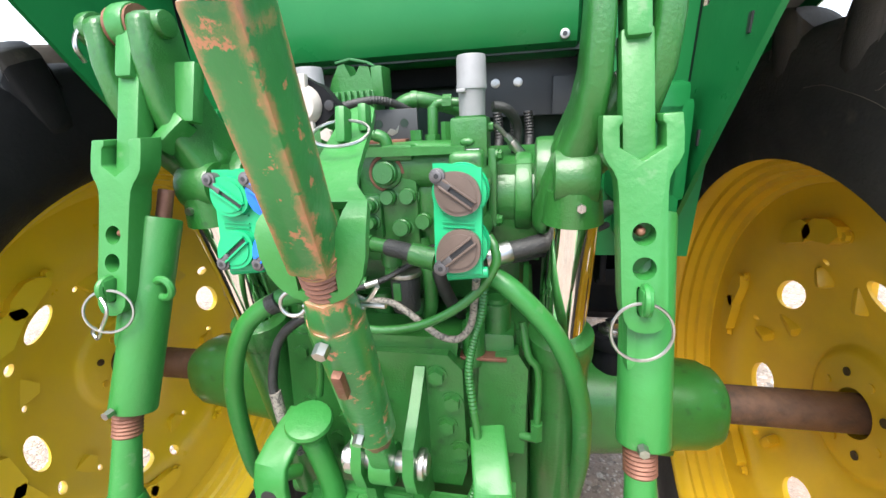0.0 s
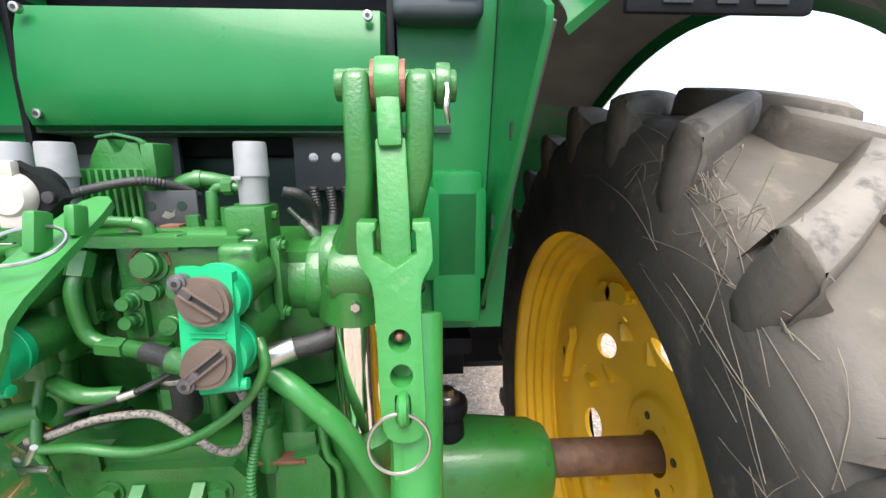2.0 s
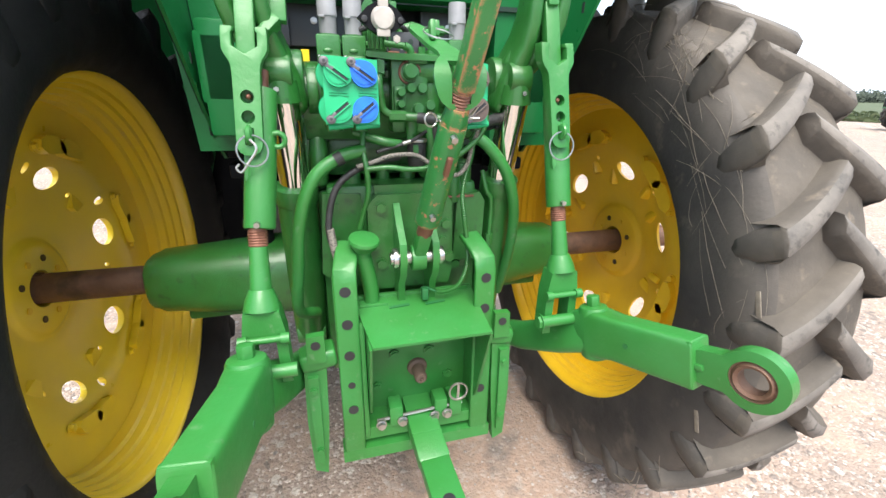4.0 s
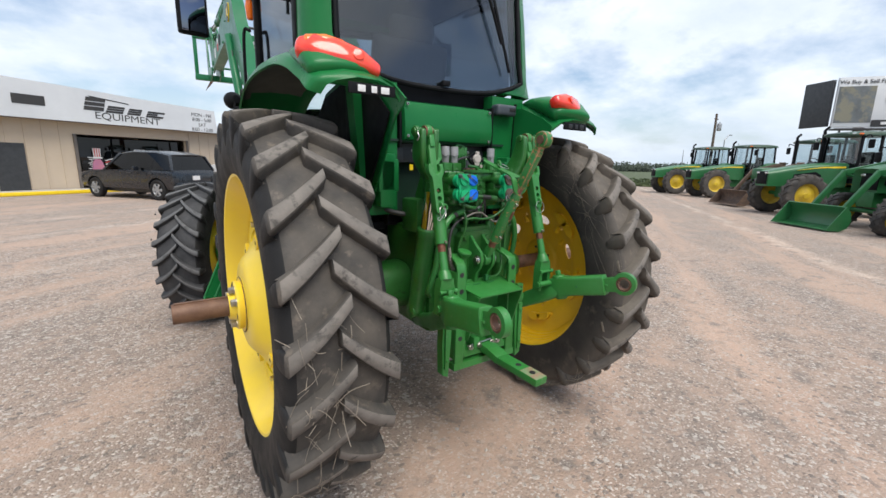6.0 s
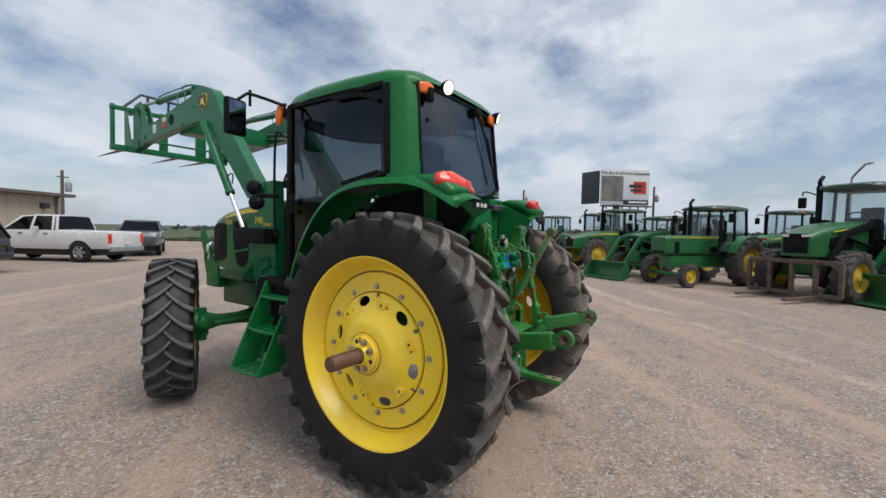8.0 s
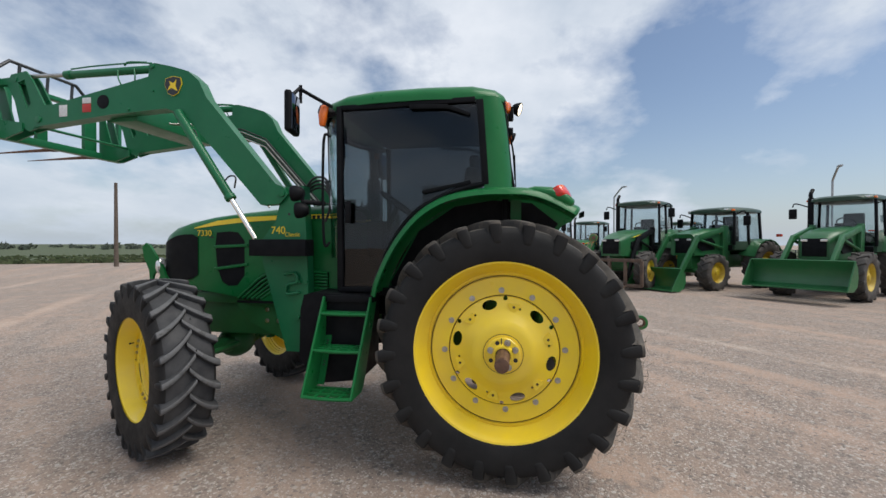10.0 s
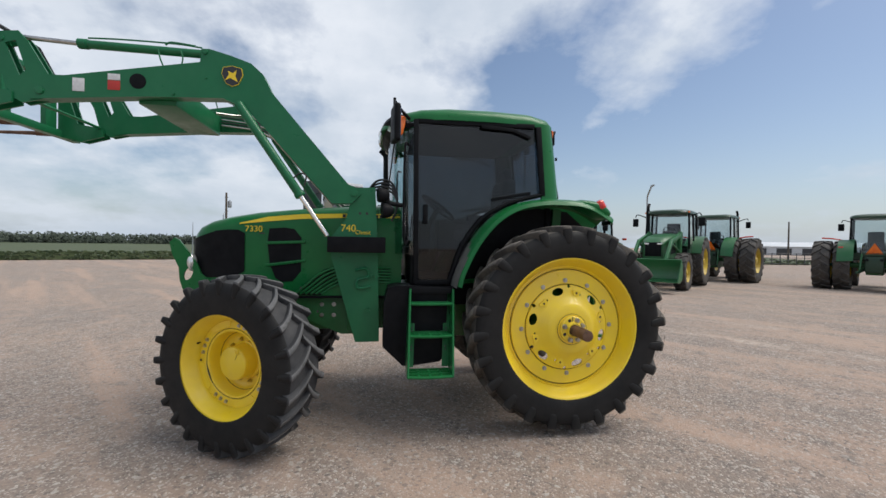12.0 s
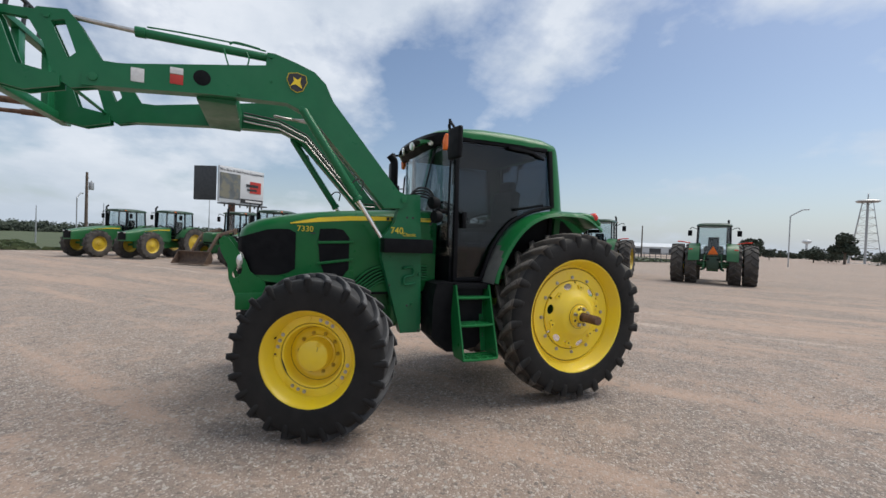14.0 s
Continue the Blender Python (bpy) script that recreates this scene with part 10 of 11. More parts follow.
def vehicle(name, label, cat, m, paint, L, hw, wb, wr, body, house, pillars, pickup=False):
    t = thing(name, label, cat, at=m)
    b = B()
    shell(b, body, hw, 0.96)
    bd = part("body", b, paint, t, "", 30)
    cuts = B()
    for y in (0, wb):
        bmesh.ops.create_cone(cuts, cap_ends=True, segments=32, radius1=wr * 1.17, radius2=wr * 1.17, depth=hw * 3, matrix=Matrix.Translation((0, y, wr)) @ Matrix.Rotation(radians(90), 4, "Y"))
    box(b := B(), (0, wb / 2, wr * 1.0), (hw * 1.5, L * 0.8, wr * 0.7), 0.0)
    part("underbody", b, LABELK, t)
    carve(bd, [cuts])
    # glasshouse
    b = B()
    n = len(house[2])
    base, top = house[2], house[3]
    vb = [b.verts.new(V(s * (hw - 0.06), y, z)) for s in (-1, 1) for y, z in base]
    vt = [b.verts.new(V(s * (hw - 0.24), y, z)) for s in (-1, 1) for y, z in top]
    k = len(base)
    for s in (0, 1):
        for i in range(k - 1):
            b.faces.new((vb[s * k + i], vb[s * k + i + 1], vt[s * k + i + 1], vt[s * k + i]))
    b.faces.new((vb[0], vb[k], vt[k], vt[0]))
    b.faces.new((vb[k - 1], vb[2 * k - 1], vt[2 * k - 1], vt[k - 1]))
    part("window_band", b, DARKGLASS, t, "dark tinted windows", 10)
    b = B()
    rows = [[V(-(hw - 0.23), y, z), V(-(hw - 0.32), y, z + 0.05), V(0, y, z + 0.07), V(hw - 0.32, y, z + 0.05), V(hw - 0.23, y, z)] for y, z in top]
    sheet(b, rows)
    solid(b, 0.04)
    part("roof", b, paint, t)
    for s in (-1, 1):
        for i in pillars:
            b = B()
            bar(b, (s * (hw - 0.055), base[i][0], base[i][1] - 0.02), (s * (hw - 0.235), top[i][0], top[i][1] + 0.02), 0.09, 0.05, (0, 1, 0), 0.01)
            part("pillar", b, paint, t)
        b = B()
        box(b, (s * (hw + 0.10), base[-2][0] - 0.35, base[-1][1] + 0.08), (0.22, 0.10, 0.16), 0.04)
        part("side_mirror", b, paint, t)
        for y in ((base[0][0] + base[-1][0]) / 2 - 0.75, (base[0][0] + base[-1][0]) / 2 + 0.35):
            b = B()
            box(b, (s * (hw + 0.012), y, base[0][1] - 0.13), (0.03, 0.20, 0.035), 0.008)
            part("door_handle", b, CHARCOAL, t)
        for y in (0, wb):
            car_wheel(t, s * (hw - 0.12), y, wr, s)
    ye = body[1][0][0]
    for s in (-1, 1):
        b = B()
        box(b, (s * (hw - 0.13), ye + 0.03, body[1][0][1] - 0.26), (0.22 if not pickup else 0.16, 0.10, 0.20 if not pickup else 0.42), 0.02)
        part("tail_lamp", b, REDLENS if pickup else LABELK, t)
    b = B()
    box(b, (0, ye - 0.02, 0.58), (hw * 1.8, 0.16, 0.20), 0.03)
    part("bumper", b, GALV if pickup else paint, t)
    b = B()
    box(b, (0, ye - 0.035, 0.85), (0.32, 0.02, 0.16), 0.0)
    part("plate_bar", b, LABELW, t)
    yf = body[1][-1][0]
    b = B()
    box(b, (0, yf - 0.02, 0.72), (hw * 1.5, 0.10, 0.34), 0.03)
    part("grille", b, CHARCOAL, t)
    return t


def heading(x0, y0, x1, y1):
    return math.degrees(math.atan2(-(x1 - x0), y1 - y0))


suv_body = ([0.45, 0.42, 0.40, 0.40, 0.40, 0.40, 0.40, 0.42, 0.46], [(-0.86, 1.00), (-0.80, 1.13), (0.0, 1.14), (1.0, 1.14), (2.0, 1.13), (2.6, 1.12), (3.4, 1.08), (4.05, 1.00), (4.27, 0.82)])
vehicle("suv", "dusty black sport utility car parked by the shop", "car", pose(-0.60, 17.75, 0, 0, 0, heading(-1.33, 17.1, -3.4, 19.75)), CARBLACK, 5.0, 0.99, 3.32, 0.39, suv_body,
        ((0, 1.1), (0, 1.75), [(-0.80, 1.13), (0.1, 1.13), (1.2, 1.13), (2.78, 1.10)], [(-0.55, 1.66), (0.15, 1.78), (1.25, 1.80), (1.98, 1.72)]), (0, 3))
pk_body = ([0.62, 0.60, 0.56, 0.55, 0.55, 0.55, 0.55, 0.58, 0.60], [(-1.28, 1.30), (-1.24, 1.33), (0.0, 1.33), (0.92, 1.33), (0.96, 1.36), (2.9, 1.36), (3.3, 1.34), (4.75, 1.26), (4.95, 1.05)])
vehicle("pickup_truck", "white crew cab pickup truck parked by the shop", "pickup", pose(4.05, 21.25, 0, 0, 0, heading(3.75, 21.2, 1.75, 24.4)), CARWHITE, 6.2, 1.01, 3.9, 0.43, pk_body,
        ((0, 1.3), (0, 1.95), [(0.98, 1.34), (1.15, 1.34), (2.1, 1.36), (3.35, 1.34)], [(1.10, 1.93), (1.25, 1.95), (2.05, 1.95), (2.60, 1.90)]), (0, 1, 2, 3), True)
vehicle("pickup_truck", "dark grey truck parked beyond the white pickup", "pickup", pose(8.3, 27.6, 0, 0, 0, heading(8.3, 27.6, 6.8, 24.4)), CARGREY, 5.6, 0.98, 3.6, 0.41, pk_body,
        ((0, 1.3), (0, 1.90), [(0.98, 1.34), (1.15, 1.34), (2.1, 1.36), (3.35, 1.34)], [(1.10, 1.86), (1.25, 1.88), (2.05, 1.88), (2.60, 1.84)]), (0, 1, 2, 3), True)

# ---------------------------------------------------------------- the rows of tractors for sale
BGREEN = material("yard_green_paint", (0.012, 0.105, 0.032), 0.36, second=(0.018, 0.130, 0.042), scale=1.0, dust=(0.08, 0.10, 0.065), dust_amount=0.25, per_object=0.15)
BRUBBER = material("yard_rubber", (0.030, 0.029, 0.029), 0.75, second=(0.062, 0.056, 0.050), scale=3.0, bump=0.3, dust=(0.12, 0.10, 0.085), dust_amount=0.4)
ROOFDARK = material("dark_cab_roof", (0.010, 0.042, 0.020), 0.4, second=(0.016, 0.055, 0.028), scale=1.5, dust=(0.08, 0.08, 0.07), dust_amount=0.2)
YARDGLASS = glass("yard_cab_glass", (0.86, 0.90, 0.91))
wheel_cache = {}


def yard_wheel(parent, x, y, R, w, s):
    key = (R, w)
    if key not in wheel_cache:
        lugs, made = (16 if R > 0.7 else 14), []
        for nm in ("tyre", "tread"):
            b = B()
            if nm == "tyre":
                carcass(b, R, w, R * 0.55, lugs, 0.05 * R)
            else:
                tread_bars(b, R, w, lugs, 0.05 * R)
            me = bpy.data.meshes.new(nm)
            bmesh.ops.recalc_face_normals(b, faces=b.faces[:])
            b.to_mesh(me)
            b.free()
            me.materials.append(BRUBBER)
            made.append(me)
        me, mt = made
        c = B()
        q = R * 0.55
        lathe(c, [(q, -w * 0.42), (q * 0.93, -w * 0.34), (q * 0.84, -w * 0.16), (q * 0.55, -w * 0.20), (q * 0.25, -w * 0.30), (q * 0.22, -w * 0.36), (0, -w * 0.36), (0, w * 0.05), (q * 0.8, w * 0.05), (q * 0.95, w * 0.34), (q, w * 0.42)], n=32)
        mr = bpy.data.meshes.new("rim")
        bmesh.ops.recalc_face_normals(c, faces=c.faces[:])
        c.to_mesh(mr)
        c.free()
        mr.materials.append(DULLYELLOW)
        wheel_cache[key] = (me, mt, mr)
    me, mt, mr = wheel_cache[key]
    t = new("wheel", me)
    t.parent = parent
    t.location = (x, y, R - 0.02)
    tread = new("tread", mt)
    tread.parent = t
    tread["kind"] = "stuff"
    r = new("rim", mr)
    r.parent = t
    if s > 0:
        r.rotation_euler = (0, 0, math.pi)


def yard_tractor(m, label, wb=2.7, Rr=0.88, Rf=0.62, duals=False, old=False, seed=0, stack=True, cabz=2.75, triangle=False, scale=1.0):
    t = thing("tractor", label, "tractor", "tractors for sale", at=m)
    rnd = random.Random(seed)
    zh0 = 1.02
    b = B()
    if old:
        # long flat-sided hood with a rounded top and an upright nose
        y0, y1 = wb * 0.145 + 0.25, wb * 1.095 + 0.25
        loft(b, [((0, y0, 1.40), 0.34, 0.345), ((0, y0 + 0.5, 1.40), 0.34, 0.340), ((0, (y0 + y1) / 2, 1.39), 0.335, 0.330), ((0, y1 - 0.25, 1.375), 0.325, 0.315), ((0, y1, 1.36), 0.31, 0.30)], (1, 0, 0), 40, 7.0, 0.12)
    else:
        rows = []
        for y, w, zt in ((1.15, 0.44, 1.90), (1.7, 0.44, 1.88), (2.4, 0.42, 1.80), (3.0, 0.38, 1.68), (wb + 0.55, 0.30, 1.55)):
            rows.append(hood_row(y * wb / 2.7, w, zt, zh0))
        sheet(b, rows)
        b.faces.new([b.verts.new(p) for p in rows[-1]])
    hd = part("hood", b, BGREEN, t, "", 50)
    b = B()
    yn = (wb * 0.62 + 0.25 + wb * 0.475 + 0.01) if old else (wb + 0.56) * wb / 2.7
    box(b, (0, yn, 1.32), (0.5, 0.03, 0.46), 0.02)
    part("grille", b, BLACK, hd)
    for s in (-1, 1):
        b = B()
        if old:
            prism(b, [(wb * 0.98, 1.12), (wb * 1.06, 1.12), (wb * 1.06, 1.50), (wb * 0.98, 1.50)], "x", s * 0.318, s * 0.332)
        else:
            prism(b, [(wb * 0.74, 1.20), (wb * 0.98, 1.16), (wb * 1.05, 1.26), (wb * 1.04, 1.46), (wb * 0.80, 1.56), (wb * 0.73, 1.44)], "x", s * 0.33, s * 0.434)
        part("side_grille", b, BLACK, hd)
        b = B()
        if old:
            prism(b, [(wb * 0.30, 1.655), (wb * 0.30, 1.685), (wb * 1.10, 1.640), (wb * 1.10, 1.625)], "x", s * 0.326, s * 0.342)
        else:
            prism(b, [(wb * 0.46, 1.70), (wb * 0.46, 1.77), (wb * 0.72, 1.735), (wb * 1.02, 1.60), (wb * 0.72, 1.70)], "x", s * 0.40, s * 0.443)
        part("stripe", b, GOLD, hd)
        if not old:
            b = B()
            box(b, (s * 0.2, yn + 0.01, 1.50), (0.14, 0.03, 0.06), 0.01)
            part("head_lamp", b, LAMPGLASS, hd)
    b = B()
    box(b, (0, wb * 0.5, 0.82), (0.48, wb * 1.15, 0.42), 0.03)
    rod(b, (-0.85, 0, Rr), (0.85, 0, Rr), 0.10, n=12)
    rod(b, (-0.75, wb, Rf), (0.75, wb, Rf), 0.07, n=12)
    box(b, (0, -0.15, 1.0), (0.5, 0.5, 0.6), 0.04)
    if duals:
        rod(b, (-1.6, 0, Rr), (1.6, 0, Rr), 0.06, n=10)
    part("chassis", b, DARKGREEN, t)
    # cab
    b = B()
    rows = []
    for y, w, hgt_ in ((-0.26, 0.52, 0.07), (-0.22, 0.66, 0.11), (-0.10, 0.73, 0.15), (0.3, 0.76, 0.18), (0.8, 0.76, 0.18), (1.25, 0.73, 0.16), (1.46, 0.66, 0.13), (1.56, 0.52, 0.09)):
        row = []
        for k in range(17):
            a = math.pi * k / 16
            c0, s0 = math.cos(a), math.sin(a)
            row.append(V(w * math.copysign(abs(c0) ** 0.5, c0), y, cabz - 0.12 + hgt_ * abs(s0) ** 0.7))
        rows.append(row + [V(0, y, cabz - 0.135), row[0]])
    sheet(b, rows)
    for r in (rows[0], rows[-1]):
        b.faces.new([b.verts.new(p) for p in r[:-1]])
    rf = part("cab_roof", b, ROOFDARK, t)
    for x in (-0.58, -0.42, 0.42, 0.58):
        b = B()
        box(b, (x, 1.50 - 0.25 * max(0, abs(x) - 0.42), cabz - 0.06), (0.10, 0.10, 0.06), 0.015)
        part("roof_lamp", b, LAMPGLASS, rf)
    for x in (-0.70, 0.70):
        b = B()
        box(b, (x, 1.32, cabz - 0.07), (0.06, 0.12, 0.06), 0.015)
        part("marker_lamp", b, AMBER, rf)
    for s in (-1, 1):
        for y, ty in ((-0.10, -0.05), (0.55, 0.55), (1.28, 1.22)):
            b = B()
            bar(b, (s * 0.72, y, 1.35), (s * 0.68, ty, cabz - 0.12), 0.06, 0.08, (1, 0, 0), 0.01)
            part("cab_post", b, BLACK, t)
    b = B()
    box(b, (0, 0.58, 1.26), (1.30, 1.30, 0.18), 0.03)
    box(b, (0, 0.45, 1.65), (0.5, 0.5, 0.5), 0.08)
    box(b, (0, 0.28, 2.0), (0.46, 0.12, 0.6), 0.05)
    box(b, (0, 1.0, 1.75), (0.4, 0.2, 0.5), 0.05)
    torus(b, (0, 0.88, 2.02), (0, -0.8, 1), 0.2, 0.018, 20, 6)
    part("cab_floor", b, BLACK, t)
    b = B()
    prism(b, [(-0.15, 1.20), (1.28, 1.20), (1.26, 1.46), (-0.12, 1.46)], "x", -0.725, -0.66, 0.02)
    prism(b, [(-0.15, 1.20), (1.28, 1.20), (1.26, 1.46), (-0.12, 1.46)], "x", 0.66, 0.725, 0.02)
    prism(b, [(-0.68, 1.20), (0.68, 1.20), (0.68, 1.46), (-0.68, 1.46)], "y", -0.14, -0.06, 0.02)
    part("cab_side", b, ROOFDARK, t)
    for pts in ([(-0.70, 1.24, 1.45), (0.70, 1.24, 1.45), (0.66, 1.20, cabz - 0.14), (-0.66, 1.20, cabz - 0.14)], [(-0.70, -0.08, 1.45), (0.70, -0.08, 1.45), (0.66, -0.04, cabz - 0.14), (-0.66, -0.04, cabz - 0.14)],
                [(-0.72, -0.06, 1.45), (-0.72, 1.22, 1.45), (-0.675, 1.18, cabz - 0.14), (-0.675, -0.02, cabz - 0.14)], [(0.72, -0.06, 1.45), (0.72, 1.22, 1.45), (0.675, 1.18, cabz - 0.14), (0.675, -0.02, cabz - 0.14)]):
        b = B()
        plate(b, pts, 0.008)
        part("window", b, YARDGLASS, t, "", 10)
    for s in (-1, 1):
        b = B()
        rows = []
        for k in range(9):
            a = radians(20 + 150 * k / 8)
            rr = Rr + 0.13
            rows.append([V(s * 0.55, rr * math.cos(a) * 0.95, Rr + rr * math.sin(a) * 0.92), V(s * 1.02, rr * math.cos(a) * 0.95, Rr + rr * math.sin(a) * 0.92 - 0.03)])
        sheet(b, rows)
        solid(b, 0.03)
        part("fender", b, BGREEN, t)
        b = B()
        box(b, (s * 0.92, -0.72, 1.66), (0.16, 0.08, 0.09), 0.02)
        part("tail_lamp", b, REDLENS, t)
        yard_wheel(t, s * (0.90 if duals else 0.82), 0, Rr, 0.50 if duals else 0.46, s)
        if duals:
            yard_wheel(t, s * 1.50, 0, Rr, 0.56, s)
        yard_wheel(t, s * (0.80 if not old else 0.74), wb, Rf, 0.36 if not old else 0.26, s)
        b = B()
        tube(b, [(s * 0.68, 1.25, cabz - 0.25), (s * 1.0, 1.32, cabz - 0.12), (s * 1.08, 1.30, cabz - 0.22)], 0.018, 6)
        box(b, (s * 1.08, 1.28, cabz - 0.42), (0.20, 0.06, 0.30), 0.03)
        part("mirror", b, BLACK, t)
    if stack:
        b = B()
        xs_ = 0.60 if not old else 0.10
        ys_ = 1.45 if not old else wb * 0.62
        rod(b, (xs_, ys_, 1.5), (xs_, ys_, cabz + 0.0), 0.07, n=12)
        tube(b, [(xs_, ys_, cabz), (xs_, ys_ + 0.01, cabz + 0.12), (xs_, ys_ - 0.12, cabz + 0.25)], 0.05, 10)
        part("exhaust", b, BLACK, t)
    if triangle:
        b = B()
        prism(b, [(-0.24, 1.42), (0.24, 1.42), (0.0, 1.84)], "y", -0.50, -0.48, 0.0)
        part("slow_sign", b, AMBER, t, "orange warning triangle")
        for s in (-1, 1):
            b = B()
            tube(b, [(s * 0.75, 0.1, 1.9), (s * 1.2, 0.0, 2.02), (s * 1.55, 0.0, 2.05)], 0.03, 6)
            part("marker_arm", b, REDLENS, t)
        b = B()
        box(b, (0, -0.36, 1.02), (0.52, 0.34, 0.62), 0.05)
        box(b, (0, -0.40, 1.42), (0.66, 0.20, 0.16), 0.03)
        hitch = part("rear_hitch", b, ROOFDARK, t)
        for s in (-1, 1):
            b = B()
            loft(b, [((s * 0.30, -0.35, 0.80), 0.035, 0.06), ((s * 0.38, -0.70, 0.74), 0.035, 0.06), ((s * 0.44, -1.05, 0.72), 0.04, 0.05)], (1, 0, 0), 12, 4.0, 0.3)
            part("draft_arm", b, ROOFDARK, hitch)
            b = B()
            bar(b, (s * 0.34, -0.48, 1.42), (s * 0.38, -0.72, 0.78), 0.05, 0.06, (1, 0, 0), 0.01)
            part("lift_rod", b, BGREEN, hitch)
            b = B()
            rod(b, (s * 0.20, -0.50, 1.20), (s * 0.20, -0.62, 1.20), 0.05, n=12)
            part("coupler", b, BLACK, hitch)
    return t


def yard_loader(m, label, height, forks=False, mat=None, width=1.9):
    t = thing("front_loader", label, "loader", "loaders in the yard", at=m)
    paint = mat or BGREEN
    for s in (-1, 1):
        b = B()
        bar(b, (s * 0.50, 1.9, 1.85), (s * 0.50, 3.2, 1.55), 0.09, 0.16, (1, 0, 0), 0.02)
        bar(b, (s * 0.50, 3.15, 1.60), (s * 0.50, 4.05, height + 0.35), 0.09, 0.15, (1, 0, 0), 0.02)
        part("arm", b, paint, t)
        b = B()
        bar(b, (s * 0.50, 1.9, 1.95), (s * 0.48, 1.9, 0.85), 0.10, 0.26, (1, 0, 0), 0.02)
        part("post", b, paint, t)
        b = B()
        rod(b, (s * 0.50, 2.0, 1.25), (s * 0.50, 3.1, 1.50), 0.04, n=10)
        part("ram", b, paint, t)
    if forks:
        b = B()
        for z in (height + 0.1, height + 0.85):
            box(b, (0, 4.15, z), (width, 0.10, 0.10), 0.01)
        for k in range(5):
            box(b, (-width / 2 + width * k / 4, 4.15, height + 0.47), (0.08, 0.10, 0.75), 0.01)
        part("fork_frame", b, PRIMER, t)
        for x in (-0.5, 0.5):
            b = B()
            bar(b, (x, 4.15, height + 0.08), (x, 5.3, height + 0.05), 0.10, 0.05, (1, 0, 0), 0.01)
            part("tine", b, PRIMER, t)
    else:
        b = B()
        rows = []
        for y, z in ((4.70, 0.02), (4.35, 0.0), (4.15, 0.08), (4.08, 0.28), (4.12, 0.50), (4.25, 0.66)):
            rows.append([V(-width / 2, y, height + z), V(width / 2, y, height + z)])
        sheet(b, rows)
        solid(b, 0.03)
        for s in (-1, 1):
            prism(b, [(y, height + z) for y, z in ((4.70, 0.02), (4.35, 0.0), (4.15, 0.08), (4.08, 0.28), (4.12, 0.50), (4.25, 0.66))], "x", s * width / 2 - 0.012, s * width / 2 + 0.012)
        part("bucket", b, paint if mat is None else mat, t)
    return t


ROW = 55
def yard(fx, fy, wb, rz=ROW):
    """Pose by the middle of the front axle."""
    h = V(-math.sin(radians(rz)), math.cos(radians(rz)), 0)
    return pose(fx - h.x * wb, fy - h.y * wb, 0, 0, 0, rz)


yard_tractor(yard(13.4, -0.35, 2.75), "older green tractor with narrow front wheels in the row", 2.75, 0.86, 0.40, old=True, seed=1)
m = yard(15.3, 0.95, 2.3)
yard_tractor(m, "small green utility tractor with loader in the row", 2.3, 0.72, 0.50, seed=2, stack=False, cabz=2.45)
yard_loader(m @ Matrix.Translation((0, -0.45, 0)), "green loader with bucket lowered to the gravel", 0.02)
yard_tractor(yard(17.9, 3.7, 3.0), "large modern green tractor in the row", 3.0, 0.98, 0.75, seed=3, cabz=2.95)
m = yard(21.2, 5.4, 2.8)
yard_tractor(m, "green tractor with tall exhaust in the row", 2.8, 0.92, 0.62, old=True, seed=4, cabz=2.9)
yard_loader(m, "loader with rusty brown bucket", 0.05, mat=PRIMER)
yard_tractor(yard(25.2, 9.7, 3.1), "large green tractor at the far end", 3.1, 0.98, 0.80, seed=5, cabz=2.95)
yard_tractor(yard(26.6, 12.6, 3.1), "large green tractor at the end of the row", 3.1, 0.98, 0.80, seed=6, cabz=2.95)
m = yard(12.9, -4.0, 2.8 * 1.18) @ Matrix.Scale(1.18, 4)
yard_tractor(m, "green tractor with bale forks in the row", 2.8, 0.95, 0.60, seed=7, cabz=2.85)
yard_loader(m @ Matrix.Translation((0, -0.6, 0)), "loader with brown bale fork frame", 0.05, forks=True, mat=BLACK)
m = yard(13.2, -6.5, 2.4 * 1.2, 34) @ Matrix.Scale(1.2, 4)
yard_tractor(m, "green utility tractor with bucket on the gravel", 2.4, 0.75, 0.55, seed=8, stack=False, cabz=2.5)
yard_loader(m @ Matrix.Translation((0, -0.5, 0)), "green loader with worn bucket", 0.02, width=1.55)
m = yard(10.7, -9.3, 2.6 * 1.17, 40) @ Matrix.Scale(1.17, 4)
yard_tractor(m, "green tractor with wide raised bucket", 2.6, 0.90, 0.62, seed=9, cabz=2.72)
yard_loader(m @ Matrix.Translation((0, -0.3, 0)), "green loader with wide bucket held above the gravel", 0.35, width=2.05)
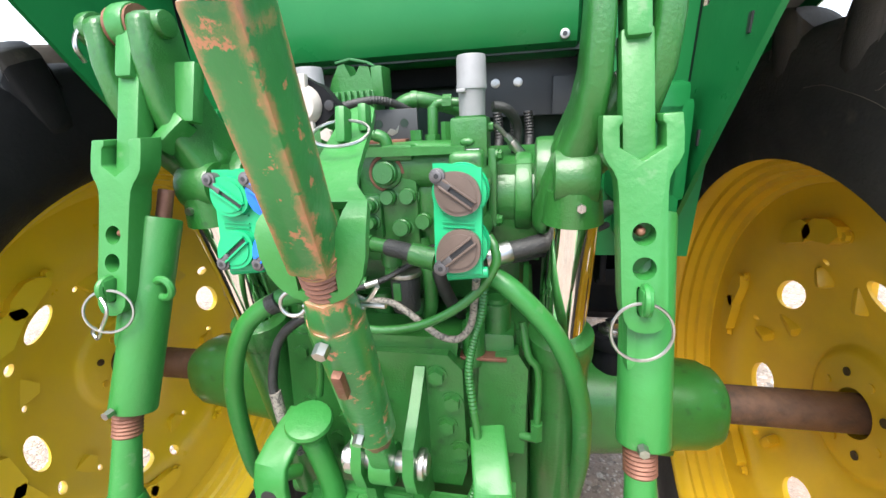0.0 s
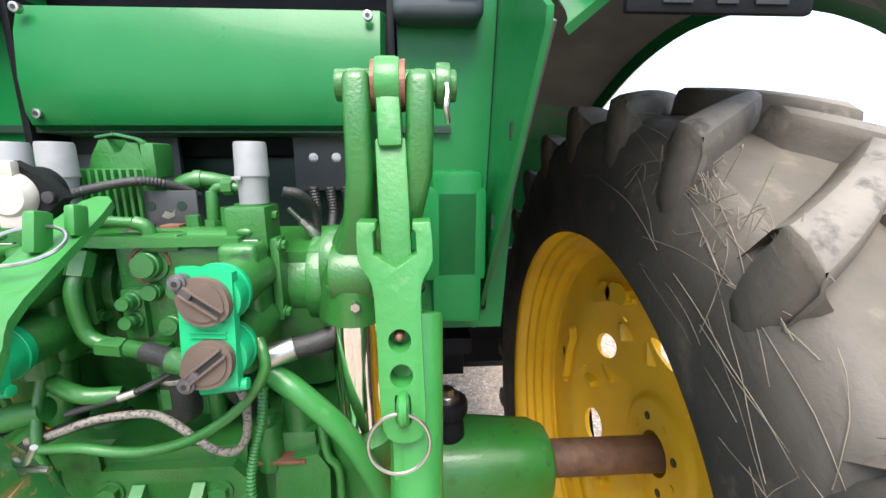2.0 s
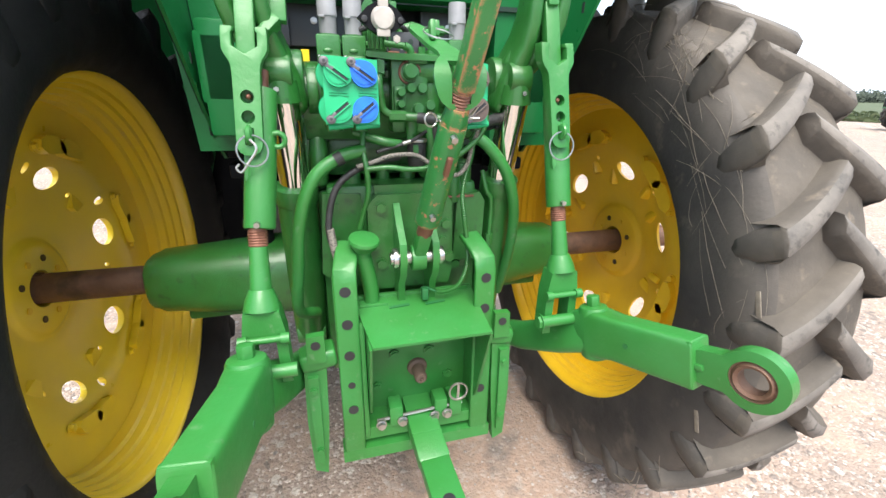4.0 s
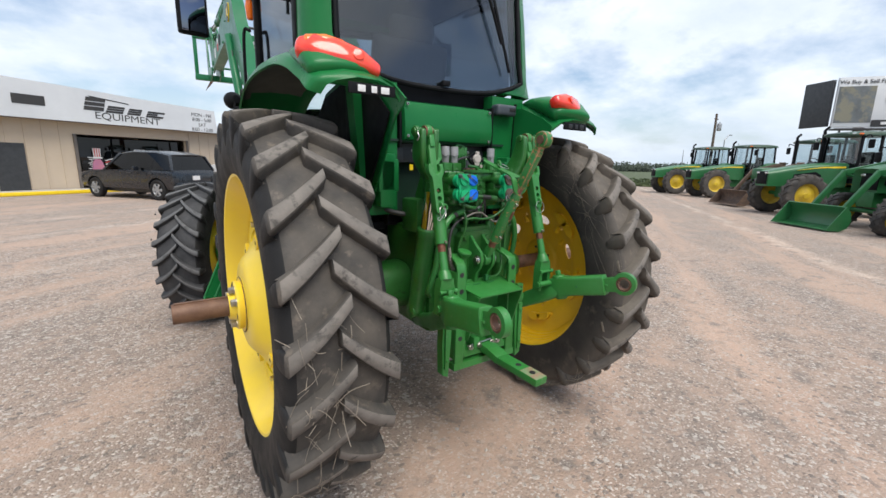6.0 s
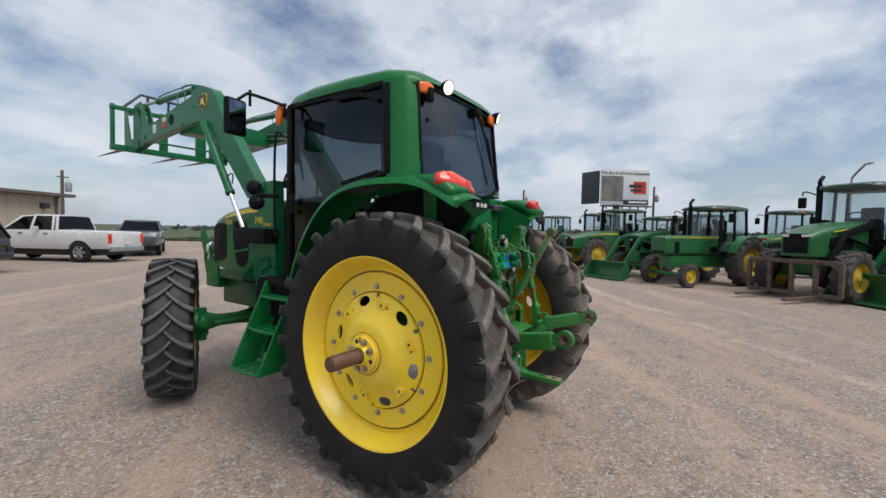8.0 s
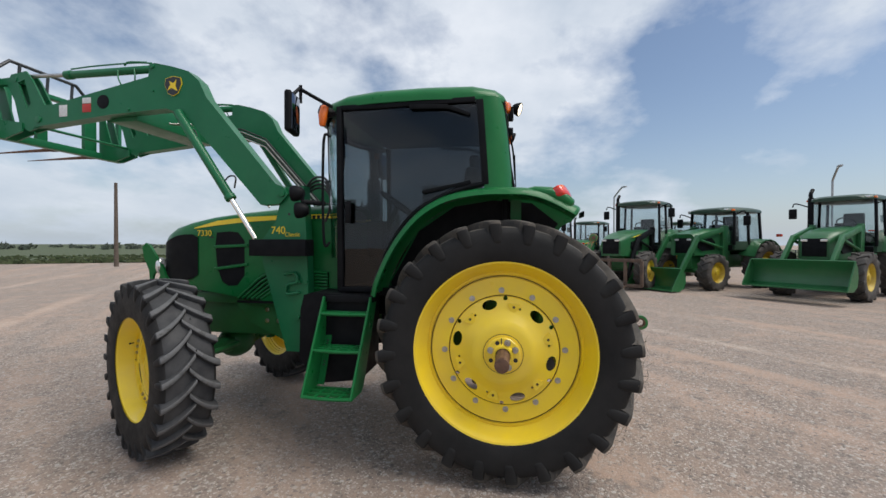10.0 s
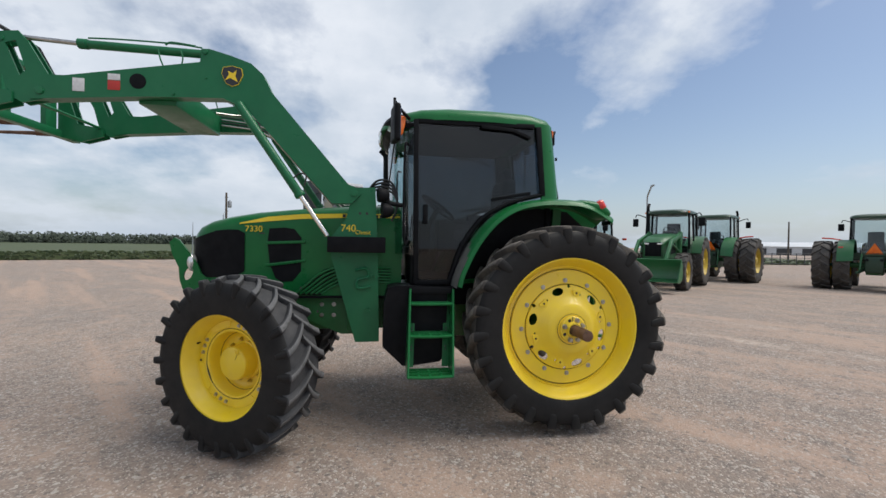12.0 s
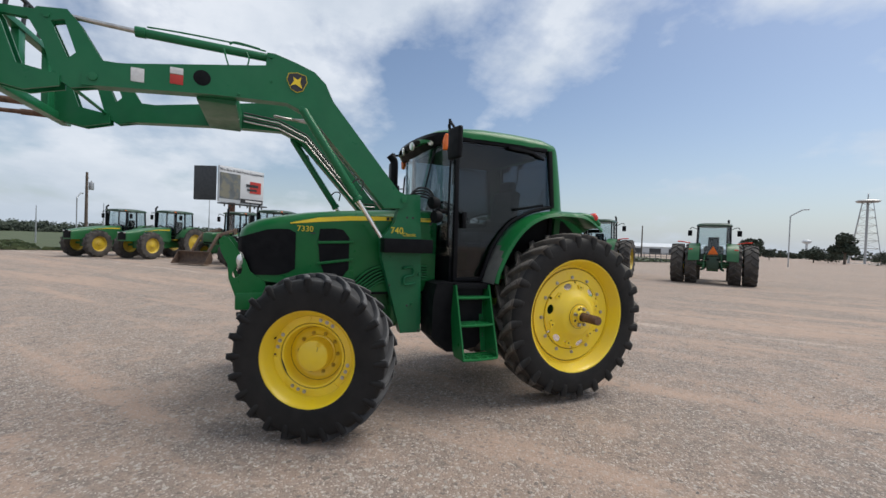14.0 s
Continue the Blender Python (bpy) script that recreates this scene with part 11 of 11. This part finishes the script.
yard_tractor(pose(14.6, -15.3, 0, 0, 0, 213) @ Matrix.Scale(1.08, 4), "green tractor with dual rear wheels seen from behind", 3.0, 1.0, 0.75, True, seed=10, cabz=3.05, triangle=True)
yard_tractor(pose(9.6, -18.2, 0, 0, 0, 213) @ Matrix.Scale(1.04, 4), "green tractor with dual rear wheels and orange triangle", 3.0, 0.98, 0.75, True, seed=12, cabz=2.95, triangle=True)
yard_tractor(yard(19.5, -3.2, 2.8), "green cab tractor in the second row", 2.8, 0.9, 0.62, seed=13, cabz=2.9)
yard_tractor(yard(23.5, 0.3, 2.8), "green tractor in the second row", 2.8, 0.9, 0.62, seed=14, cabz=2.95)
yard_tractor(yard(20.5, -8.5, 2.8), "green tractor behind the loaders", 2.8, 0.9, 0.62, seed=15, cabz=2.9)

# loose stones on the yard
rnd = random.Random(77)
b = B()
STONE = material("loose_stone", (0.36, 0.32, 0.285), 0.9, second=(0.42, 0.38, 0.34), scale=25.0, amount=(0.3, 0.7), third=(0.14, 0.12, 0.11), tscale=18.0, tamount=(0.55, 0.65))
verts, faces = [], []
for k in range(42000):
    x = rnd.uniform(-6.5, 7.0)
    y = rnd.uniform(-4.5, 7.0)
    if noise.noise(Vector((x * 0.6, y * 0.6, 5.0))) < rnd.uniform(-0.75, 0.35):
        continue
    r = rnd.uniform(0.003, 0.009) * (1.8 if rnd.random() < 0.05 else 1)
    z = ground_z(x, y) + r * 0.25
    a = rnd.uniform(0, 6.28)
    n0 = len(verts)
    for q in range(4):
        t = a + q * math.pi / 2
        rr = r * rnd.uniform(0.7, 1.3)
        verts.append((x + rr * math.cos(t), y + rr * math.sin(t), z + rnd.uniform(-0.2, 0.2) * r))
    verts.append((x + rnd.uniform(-.3, .3) * r, y + rnd.uniform(-.3, .3) * r, z + r * rnd.uniform(0.5, 0.9)))
    for q in range(4):
        faces.append((n0 + q, n0 + (q + 1) % 4, n0 + 4))
b.free()
me = bpy.data.meshes.new("loose_stones")
me.from_pydata(verts, [], faces)
me.materials.append(STONE)
tagged(new("loose_stones", me), "loose grey and tan stones on the gravel", "gravel", kind="stuff")
